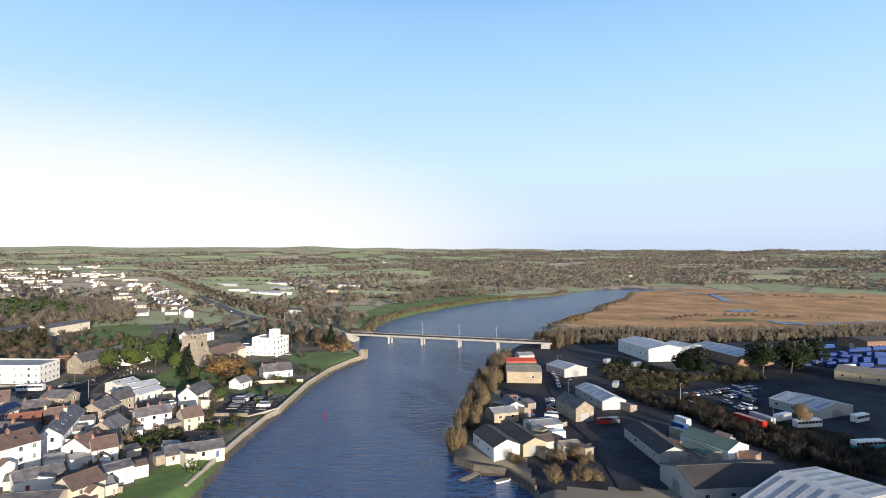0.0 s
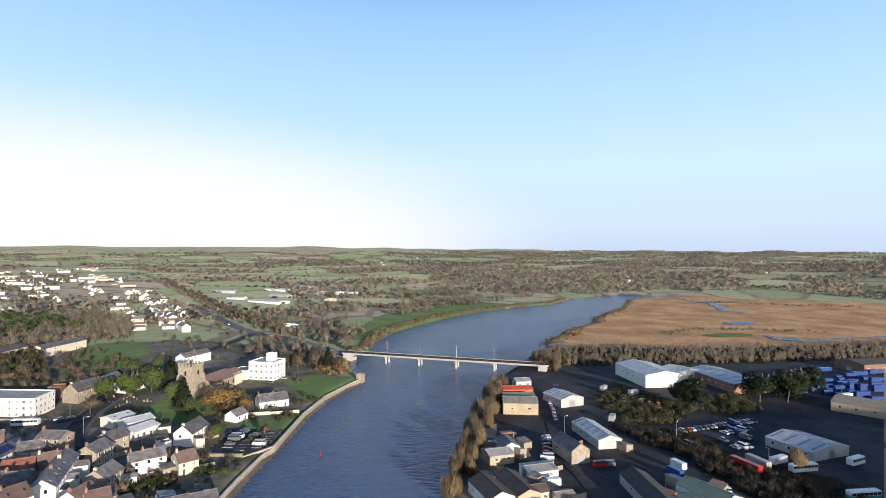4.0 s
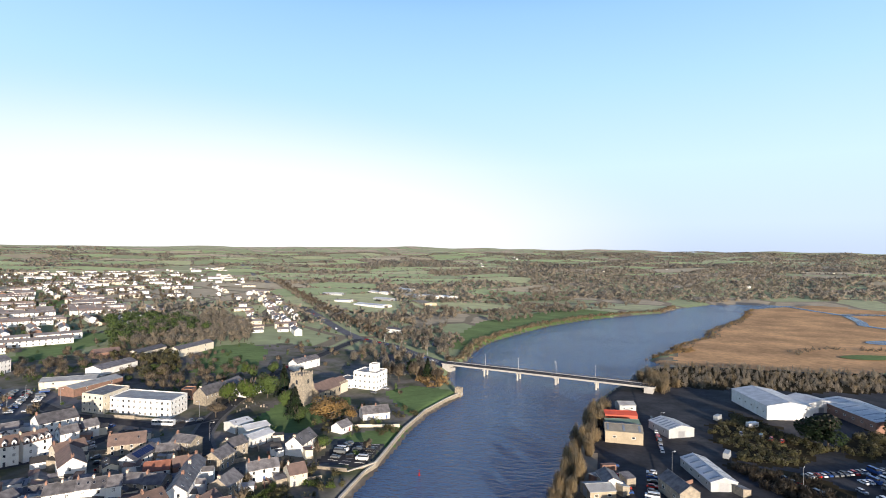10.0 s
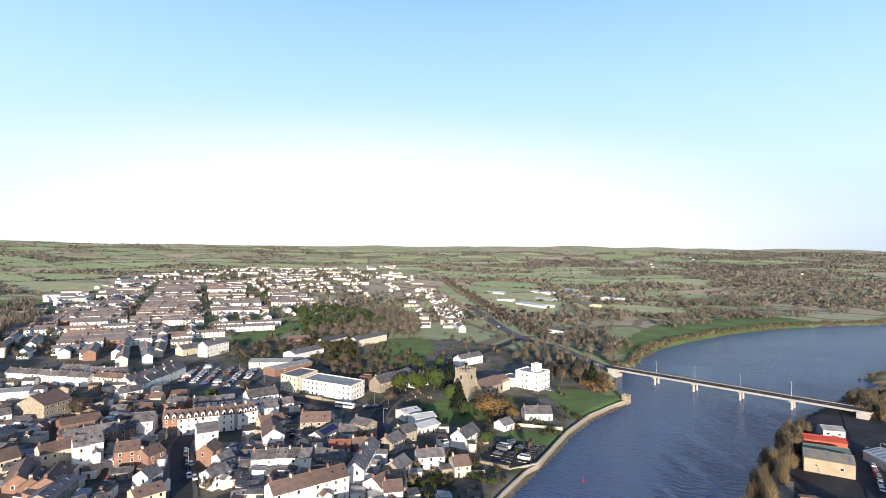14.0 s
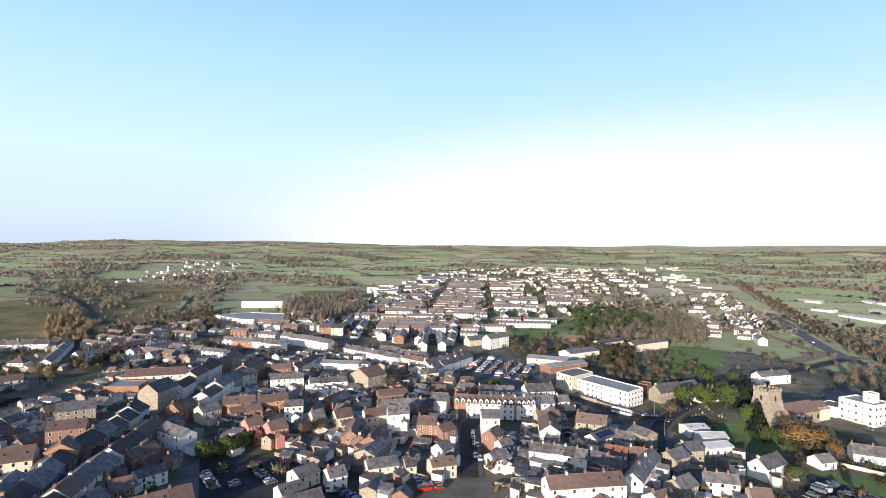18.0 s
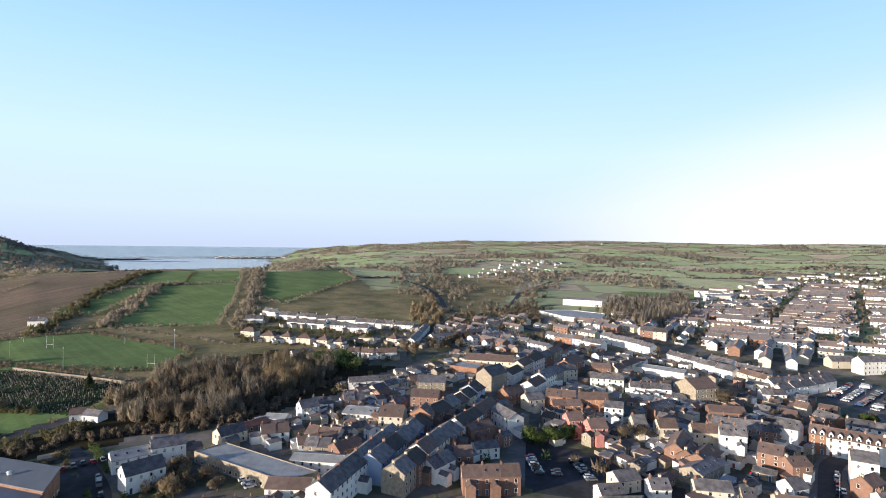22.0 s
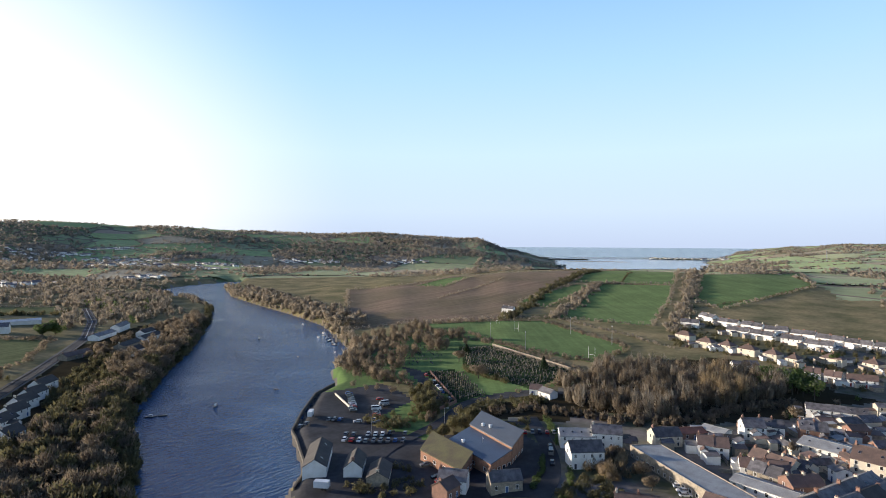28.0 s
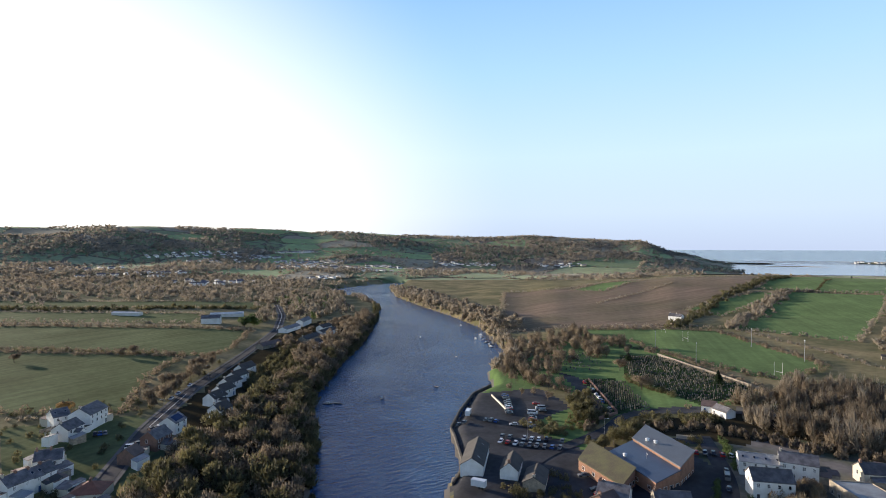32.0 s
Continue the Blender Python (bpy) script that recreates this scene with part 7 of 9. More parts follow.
for x, y, turn, length, label, mat in (
        (30, 236, 0.3, 6, "rusty brown freight container in the yard", WALLS["brick"]), (26, 222, 1.2, 6, "tan freight container in the boatyard", WALLS["tan"]), (40, 187, 0.2, 5, "white site cabin in the boatyard", PAINTS[0]),
        (86, 196, -1.2, 6, "blue freight container by the shed", PAINTS[3]), (90, 203, -1.2, 6, "white freight container by the shed", PAINTS[0]), (84, 262, 1.1, 6, "grey freight container by the hedge", WALLS["metal"]),
        (112, 312, 0.4, 6, "white lorry body beside the warehouse", PAINTS[0]), (98, 322, 0.9, 6, "grey freight container by the warehouse", WALLS["metal"]), (230, 306, 0.3, 7, "white portable office by the pines", PAINTS[0]),
        (252, 372, 0.2, 12, "blue stacked freight containers", PAINTS[3]), (268, 378, 0.2, 12, "blue stacked freight containers", PAINTS[3]), (284, 366, 0.2, 12, "blue stacked freight containers", PAINTS[3]), (300, 372, 0.2, 12, "blue stacked freight containers", PAINTS[3])):
    trailer(x, y, turn, length, label, mat)


# ---- boats, buoy and posts in the river ----
def boat(x, y, turn, length, label, mat, mast=0.0, cabin=True, ground=False):
    h = root("boat", x, y, 0.02, turn, label, "boat", "boats on the river")
    g = Geo()
    a, b = length / 2, length * 0.16
    rim = [(-a, -b * 0.8), (a * 0.3, -b), (a * 0.75, -b * 0.6), (a, 0), (a * 0.75, b * 0.6), (a * 0.3, b), (-a, b * 0.8)]
    g.hexa([(x0 * 0.85, y0 * 0.6, -0.25) for x0, y0 in rim], [(x0, y0, 0.55) for x0, y0 in rim])
    part("hull", g.mesh("hull", [mat]), h)
    g = Geo()
    g.poly([(x0 * 0.92, y0 * 0.85, 0.57) for x0, y0 in rim])
    part("deck", g.mesh("deck", [WALLS["tan"]]), h)
    if cabin:
        g = Geo()
        g.box(-a * 0.4, a * 0.3, -b * 0.6, b * 0.6, 0.55, 1.35, taper=0.12)
        cab = part("cabin", g.mesh("cabin", [PAINTS[0]]), h)
        g = Geo()
        g.box(-a * 0.34, a * 0.24, -b * 0.6, b * 0.6, 0.85, 1.15)
        part("window", g.mesh("window", [GLASS]), cab)
    if mast:
        g = Geo()
        g.tube(a * 0.1, 0, 0.5, mast, 0.07, 0.04, 6)
        g.box(-a * 0.8, a * 0.1, -0.05, 0.05, 1.6, 1.7)
        part("mast", g.mesh("mast", [STEEL]), h)
    return h


DARK_HULL = plain("dark_hull", (0.05, 0.05, 0.06), 0.5)
boat(-136.5, -296, 0.9, 6, "dark moored motor boat", DARK_HULL)
boat(-105, -302, 2.6, 6, "dark low workboat at its mooring", DARK_HULL)
boat(-110, -299.5, 2.4, 5, "small dark dinghy beside a workboat", DARK_HULL, cabin=False)
boat(-262, -475, 1.0, 7, "dark moored river boat", DARK_HULL)
boat(-241, -376, 1.0, 4.5, "small dark moored dinghy", DARK_HULL, cabin=False)
boat(-342, -523, 1.1, 9, "white moored sailing yacht", PAINTS[0], 12)
boat(-401, -698, 1.1, 9, "white sailing yacht on the far reach", PAINTS[0], 12)
boat(-441, -890, 1.1, 10, "white yacht near the bend", PAINTS[0], 13)
boat(-442, -1020, 1.3, 8, "small dark boat on the far reach", DARK_HULL)
for k, (bx, by) in enumerate(((-302, -418), (-309, -432), (-316, -445), (-298, -408), (-306, -441), (-323, -456), (-293, -398))):
    boat(bx, by, 0.4 + 0.2 * k, 8, "white yacht moored at the pontoon", PAINTS[0] if k % 3 else DARK_HULL, 10 if k % 2 else 0)
boat(18, 158.5, 0.5, 6, "white rowing boat lying at the slipway", PAINTS[0], cabin=False)
boat(-178, -302, 2.0, 3.5, "tiny dark dinghy on the river", DARK_HULL, cabin=False)


def buoy(x, y):
    h = root("channel_buoy", x, y, 0, 0, "small red conical channel buoy", "buoy")
    g = Geo()
    g.tube(0, 0, -0.3, 0.25, 0.5, 0.5, 10)
    g.tube(0, 0, 0.25, 1.5, 0.32, 0.08, 10)
    part("float", g.mesh("float", [PAINTS[4]]), h)
    g = Geo()
    g.tube(0, 0, 1.5, 2.0, 0.04, 0.04, 6)
    g.box(-0.16, 0.16, -0.16, 0.16, 1.95, 2.25)
    part("topmark", g.mesh("topmark", [PAINTS[4]]), h)


buoy(-47.5, 222.8)


def jetty(x, y, turn, length):
    h = root("jetty", x, y, 0, turn, "weathered plank jetty on short piles", "jetty")
    g = Geo()
    g.box(-0.12, 0.12, -1.0, 1.0, 0, 0.07)
    plank = g.mesh("plank", [WALLS["tan"]])
    for k in range(int(length / 0.28)):
        part("plank", plank, h, at=(k * 0.28, 0, 0.95))
    g = Geo()
    g.tube(0, 0, -2.5, 1.2, 0.14, 0.12, 7)
    pile = g.mesh("pile", [BARK])
    for k in range(int(length / 3) + 1):
        for s in (-0.85, 0.85):
            part("pile", pile, h, at=(k * 3.0, s, 0))


jetty(11, 162.5, -2.3, 8)
jetty(-300, -405, -2.2, 26)
jetty(-311, -424, -2.2, 26)
for px, py in ((-5.9, 168.8), (-3.0, 170.9)):
    g = Geo()
    g.tube(0, 0, -2, 2.2, 0.2, 0.16, 8)
    g.tube(0, 0, 2.2, 2.35, 0.22, 0.05, 8)
    ob = new("mooring_post", g.mesh("mooring_post", [BARK]))
    ob.location = (px, py, 0)
    tagged(ob, "dark wooden mooring post in the water", "post", "mooring posts")


# ---- sports field and cemetery ----
def floodlight(x, y):
    h = root("floodlight_mast", x, y, ground_z(x, y), 0.6, "tall floodlight mast beside the pitch", "floodlight", "floodlights of the pitch")
    g = Geo()
    g.tube(0, 0, 0, 15, 0.2, 0.1, 8)
    part("mast", g.mesh("mast", [STEEL]), h)
    g = Geo()
    for k in (-0.8, 0.8):
        g.box(k - 0.5, k + 0.5, -0.2, 0.2, 14.6, 15.3, taper=0.05)
    part("lamp_bank", g.mesh("lamp_bank", [FRAME_WHITE]), h)


for fx, fy in ((-371.7, -282.5), (-350.8, -233.0), (-440.7, -243.8), (-418.3, -193.9)):
    floodlight(fx, fy)


def goal(x, y, turn, tall, label):
    h = root("goal_posts", x, y, ground_z(x, y), turn, label, "goal posts")
    for s in (-2.8, 2.8):
        g = Geo()
        g.tube(s, 0, 0, tall, 0.08, 0.06, 6)
        part("post", g.mesh("post", [FRAME_WHITE]), h)
    g = Geo()
    g.box(-2.8, 2.8, -0.06, 0.06, 2.9, 3.05)
    part("crossbar", g.mesh("crossbar", [FRAME_WHITE]), h)


goal(-361.2, -182.8, 1.4, 9, "tall white rugby goal posts")
goal(-418.3, -287.8, 1.4, 9, "tall white rugby goal posts")
goal(-443.5, -328, 1.2, 2.9, "low white football goal")


def gravestones(name, poly, count, seed):
    spots = scatter(poly, count, seed)
    rng = random.Random(seed)
    g = Geo()
    for x, y in spots:
        x, y = round(x / 1.8) * 1.8, round(y / 3.2) * 3.2
        z = ground_z(x, y)
        w, t, hgt = rng.uniform(0.3, 0.5), 0.12, rng.uniform(0.6, 1.4)
        g.hexa([(x - w, y - t, z - 0.2), (x + w, y - t, z - 0.2), (x + w, y + t, z - 0.2), (x - w, y + t, z - 0.2)], [(x - w, y - t, z + hgt), (x + w, y - t, z + hgt), (x + w, y + t, z + hgt), (x - w, y + t, z + hgt)], rng.choice((0, 0, 1, 2, 2, 2)))
    tagged(new(name, g.mesh(name, [material("grave_granite", (0.07, 0.075, 0.08), 0.6, vary=0.3), WALLS["quay"], WALLS["stone"]])), "rows of dark granite gravestones on the grass", "gravestones", kind="stuff")


gravestones("gravestones", [(-260, -254), (-224, -196), (-243, -188), (-275, -232)], 560, 5)
gravestones("gravestones", [(-333, -284), (-357, -266), (-322, -174), (-268, -174), (-275, -196), (-293, -243)], 1500, 6)
gravestones("gravestones", [(-285, -262), (-330, -298), (-310, -340), (-262, -300), (-262, -275)], 130, 8)
gravestones("churchyard_stones", [(-160, 300), (-150, 290), (-160, 275), (-175, 285), (-175, 305)], 25, 7)
river_wall_line = [(-354, -267), (-342, -235), (-330, -200), (-319, -172)]


def low_wall(line, tall, mat_name, label):
    h = root("boundary_wall", line[0][0], line[0][1], 0, 0, label, "wall", "boundary walls")
    ox, oy = line[0]
    for a, b in zip(line, line[1:]):
        length, turn = math.dist(a, b), math.atan2(b[1] - a[1], b[0] - a[0])
        z = min(ground_z(*a), ground_z(*b))
        zt = max(ground_z(*a), ground_z(*b)) + tall
        g = Geo()
        g.box(0, length, -0.25, 0.25, z - 0.5, zt)
        g.box(-0.05, length + 0.05, -0.32, 0.32, zt, zt + 0.12)
        part("wall_stretch", g.mesh("wall_stretch", [WALLS[mat_name]]), h, at=(a[0] - ox, a[1] - oy, 0), turn=turn)


low_wall(river_wall_line, 1.6, "stone", "stone cemetery wall along the pitch")
low_wall([(-262, -250), (-222, -192), (-200, -190)], 1.2, "brick", "low red brick cemetery wall")
low_wall([(-190, -258), (-178, -226)], 0.9, "cream", "pale wall across the quay car park")
low_wall([(-92, 214), (-76, 214)], 1.0, "stone", "low stone wall of the riverside car park")
low_wall([(-98, 268), (-84, 272), (-70, 276)], 1.2, "cream", "pale garden wall of the cottage")
low_wall([(-228, 248), (-205, 250), (-190, 249)], 1.5, "stone", "stone wall in front of the offices")


# ---- the wider town and villages ----
VILLAGE = [(18, -1400, 62, 20, -0.2), (-80, -1376, 28, 14, 0.2), (-436, -1275, 60, 26, 0.4), (-180, -1170, 70, 24, 0.6), (-276, -1787, 90, 40, 0.1), (-445, -1597, 70, 40, 0.0), (36, -1610, 70, 40, 0.2), (-90, -1440, 75, 30, 0.1), (161, -1600, 45, 18, 0.1), (-219, -1915, 150, 45, 0.1), (-151, -1225, 50, 22, 0.0), (-235, -1232, 35, 18, 0.0), (-544, -1739, 120, 45, -0.2), (-571, -1540, 110, 50, -0.3), (-646, -1450, 70, 30, -0.4), (-773, -1560, 110, 40, -0.5), (-1050, -1600, 130, 35, -0.6), (-1340, -1400, 90, 30, -0.8), (-390, -1860, 110, 40, 0.0), (-560, -1960, 90, 35, -0.2), (-900, -1500, 80, 30, -0.5)]
# yards and car parks that stay open among the houses
OPEN_YARDS = [[(-224, 36), (-188, 34), (-172, 70), (-176, 92), (-200, 76), (-222, 68)], [(-190, 112), (-194, 124), (-208, 134), (-210, 120)], [(-165, 125), (-218, 160), (-224, 178), (-206, 172), (-160, 138)]]


FAR_SLATE = material("weathered_pale_slate", (0.19, 0.18, 0.18), 0.55, vary=0.3, scale=0.05, fine=3.0, second=(0.14, 0.13, 0.13))
FAR_TILE = material("weathered_tile", (0.25, 0.195, 0.17), 0.6, vary=0.3, scale=0.05, fine=3.0, second=(0.17, 0.14, 0.13))


BUILT_UP = []


def area(poly):
    return abs(sum(x0 * y1 - x1 * y0 for (x0, y0), (x1, y1) in zip(poly, poly[1:] + poly[:1]))) / 2


def district(name, label, poly, angle, gap, plot, seed, keep=0.85, walls=(0, 0, 0, 1, 2), clear=3.0, single=False, big=1.0, terrace=(1,)):
    """Far streets of small houses and terraces in rows, as one object."""
    rng = random.Random(seed)
    if area(poly) < 2e6:
        BUILT_UP.append(poly)
    c, s = math.cos(angle), math.sin(angle)
    us = [x * c + y * s for x, y in poly]
    vs = [-x * s + y * c for x, y in poly]
    spots = []
    block = max(80, gap * 1.25)
    inner = block - min(10, gap * 0.4)
    lanes = max(1, int(inner / gap))
    for bu in np.arange(min(us), max(us), block):
        for bv in np.arange(min(vs), max(vs), block):
            across = rng.random() < 0.4               # some blocks of streets run the other way
            for k in range(lanes):
                off, q = (k + 0.5) * inner / lanes + rng.uniform(-1.5, 1.5), rng.uniform(0, plot * 0.5)
                while q < inner - plot * 0.6:
                    units = min(rng.choice(terrace), max(1, int((inner - q) / plot)))
                    mid = q + units * plot * 0.5
                    if rng.random() < keep:
                        spots.append((bu + (off if across else mid), bv + (mid if across else off), units + (100 if across else 0)))
                    q += units * plot + plot * rng.uniform(0.0, 0.4)
    p = np.array([(u * c - v * s, u * s + v * c, units) for u, v, units in spots])
    p = p[inside(poly, p[:, 0], p[:, 1])]
    for plot_line, slot in LAND_USE:
        if slot == 2:
            p = p[~inside(plot_line, p[:, 0], p[:, 1])]
    near = np.array(HOUSE_SPOTS)
    p = p[(np.hypot(p[:, None, 0] - near[None, :, 0], p[:, None, 1] - near[None, :, 1]) - near[None, :, 2] * 0.6).min(1) > clear]
    for line in ROADS:
        p = p[edge_distance(line, p[:, 0], p[:, 1]) > 9]
    if single:
        for x, y, _ in p[:210]:
            if any(inside(q, [x], [y])[0] for q in OPEN_YARDS):
                continue
            house(float(x), float(y), rng.uniform(4.5, 8.0), angle + rng.choice((0, math.pi / 2)) + rng.uniform(-0.1, 0.1), rng.choice((2.4, 2.6, 3.2, 4.6)), rng.uniform(0.8, 2.0), rng.uniform(4.5, 6.5),
                  rng.choice(("white", "cream", "brick", "stone", "stone")), rng.choice(("slate", "slate", "brown", "dark")), rng.choice((0, 0, 0, 1)))
        return None
    zs = height(p[:, 0], p[:, 1])
    g = Geo()
    for (x, y, units), z in zip(p, zs):
        if z < 1.0:
            continue
        across, units = units >= 100, int(units) % 100
        if big > 1:
            HOUSE_SPOTS.append((x, y, 18))
        a = angle + (rng.choice((0, 0, 0, math.pi / 2)) if units == 1 else 0) + rng.uniform(-0.05, 0.05) + (math.pi / 2 if across else 0)
        w, d = min(plot * rng.uniform(0.38, 0.5), rng.uniform(4.5, 6.5)) * big, rng.uniform(3.2, 4.2)
        w = plot * units * 0.5 if units > 1 else w
        eave, rise = rng.choice((2.8, 2.8, 5.0, 5.2) if units == 1 else (4.8, 5.2, 5.6)), rng.uniform(1.7, 2.3)
        wall, roof = rng.choice(walls), rng.choice((3, 3, 3, 4))
        ca, sa = math.cos(a), math.sin(a)

        def at(px, py, pz):
            return (x + px * ca - py * sa, y + px * sa + py * ca, z + pz)

        for k in (-1, 1):
            g.poly([at(-w * k, -d * k, -2), at(w * k, -d * k, -2), at(w * k, -d * k, eave), at(-w * k, -d * k, eave)], wall)
            g.poly([at(w * k, -d * k, -2), at(w * k, d * k, -2), at(w * k, d * k, eave), at(w * k, 0, eave + rise), at(w * k, -d * k, eave)], wall)
            g.poly([at(-w - 0.2, k * (d + 0.3), eave - 0.1), at(w + 0.2, k * (d + 0.3), eave - 0.1), at(w + 0.2, 0, eave + rise + 0.1), at(-w - 0.2, 0, eave + rise + 0.1)], roof)
            n = 2 if eave > 4 else 1
            for f in range(n):
                for q in ((-0.5, 0.5) if units == 1 else [(2 * h + 1) / (2 * units) - 1 for h in range(2 * units)]):
                    zz = 1.0 + f * 2.6
                    g.poly([at(w * q - 0.55, k * (d + 0.04), zz), at(w * q + 0.55, k * (d + 0.04), zz), at(w * q + 0.55, k * (d + 0.04), zz + 1.2), at(w * q - 0.55, k * (d + 0.04), zz + 1.2)], 5)
        for h in range(units):
            if rng.random() > 0.7:
                continue
            q = w - 0.4 - h * 2 * w / units
            low = [at(q - 0.4, -0.5, eave + rise - 0.8), at(q + 0.4, -0.5, eave + rise - 0.8), at(q + 0.4, 0.5, eave + rise - 0.8), at(q - 0.4, 0.5, eave + rise - 0.8)]
            g.hexa(low, [(a0, b0, c0 + 2.0) for a0, b0, c0 in low], 2)
    ob = new(name, g.mesh(name, [WALLS["white"], WALLS["cream"], WALLS["brick"], FAR_SLATE, FAR_TILE, GLASS]))
    return tagged(ob, label, "houses", kind="stuff")


district("far_houses", "rows of small white and brick houses with slate roofs", [(-694, 368), (-924, 666), (-884, 894), (-478, 633), (-432, 490), (-418, 376), (-464, 377), (-375, 279), (-426, 227)], 0.9, 19, 9, 101, 0.92, (0, 0, 0, 0, 1, 2), terrace=(1, 2, 2, 4, 6))
district("far_houses", "spread of white houses at the town's edge", [(-1390, 1402), (-1184, 1900), (-489, 903), (-471, 792), (-565, 718), (-587, 595)], 0.75, 40, 15, 102, 0.7, (0, 0, 0, 1), terrace=(1, 1, 2, 2))
district("far_houses", "white houses along the main road", [(-664, 1139), (-480, 909), (-262, 585), (-246, 520), (-341, 617)], 2.15, 24, 13, 103, 0.85, (0, 0, 1), terrace=(1, 2, 2))
district("far_houses", "pale housing estate on the far slope", [(-1082, 617), (-1322, 952), (-1488, 1402), (-1290, 1380), (-685, 1000), (-898, 763), (-954, 588)], 0.6, 40, 14, 104, 0.7, (0, 0, 1), terrace=(1, 2, 2, 4))
district("far_houses", "terraced streets of white and brick houses", [(-618, 149), (-599, 210), (-644, 337), (-428, 352), (-369, 246), (-448, 212), (-495, 163)], 1.0, 17, 8, 105, 0.92, (0, 0, 0, 0, 1, 2), terrace=(2, 3, 4, 6, 8))
district("far_houses", "houses and workshops at the northern end of the town", [(-560, 60), (-530, 112), (-480, 150), (-425, 120), (-412, 60), (-436, 10), (-500, 20)], 0.6, 20, 10, 113, 0.7, (0, 0, 1, 2), terrace=(1, 1, 2, 3))
district("far_houses", "white bungalows beside the main road", [(-318, 552), (-287, 521), (-250, 556), (-300, 640), (-330, 713), (-430, 905), (-470, 830), (-405, 660)], 2.15, 19, 12, 114, 0.9, (0, 0, 0, 1), terrace=(1, 1, 2))
district("far_houses", "white houses of a hillside hamlet", [(-1116, 63), (-1340, 320), (-1918, 498), (-2001, 372), (-1336, 111)], 0.4, 38, 17, 106, 0.75, (0, 0, 1))
district("far_houses", "streets of white houses with slate roofs", [(-829, 369), (-1058, 701), (-956, 783), (-471, 387), (-644, 337), (-609, 257)], 0.9, 21, 10, 107, 0.88, (0, 0, 0, 1), terrace=(1, 2, 4, 6))
for k, (vx, vy, va, vb, turn) in enumerate(VILLAGE):
    ring = [(vx + va * math.cos(q) * math.cos(turn) - vb * math.sin(q) * math.sin(turn), vy + va * math.cos(q) * math.sin(turn) + vb * math.sin(q) * math.cos(turn)) for q in (0.3, 1.2, 2.1, 3.0, 3.9, 4.8, 5.7)]
    district("far_houses", "rows of white houses of the hillside village", ring, -1.4, 20, 12, 120 + k, 0.92, (0, 0, 0, 1), big=1.5)
district("far_houses", "scattered white farmhouses across the valley", [(-400, 1500), (-1000, 3300), (1500, 3500), (1600, 1700), (300, 1400)], 0.3, 260, 190, 109, 0.45, (0, 0, 1))
district("far_houses", "scattered white farmhouses on the northern hills", [(-1600, 800), (-3800, 1600), (-3800, -100), (-1500, 0)], 0.3, 260, 170, 110, 0.4, (0, 0, 1))
district("far_houses", "small white and brick houses below the superstore", [(-440, 20), (-500, 8), (-560, 45), (-590, 105), (-560, 150), (-600, 215), (-520, 210), (-480, 150), (-430, 60)], 0.6, 17, 9, 115, 0.9, (0, 0, 1, 2), 2.0, terrace=(1, 1, 2, 3))
CORE = [(-100, 160), (-150, 120), (-200, 20), (-212, -40), (-240, -70), (-300, -30), (-420, 30), (-430, 130), (-380, 180), (-300, 215), (-215, 235), (-140, 230)]
district("back_buildings", "low back extensions and outhouses behind the streets", CORE, 0.75, 12, 10, 111, 0.85, (0, 0, 1, 2, 2), 0.3, True)
district("back_buildings", "small houses and sheds behind the northern lane", [(-215, -50), (-260, -75), (-330, -30), (-420, 40), (-345, 0), (-270, -20)], 0.5, 14, 10, 112, 0.8, (0, 0, 1, 2), 1.0, True)


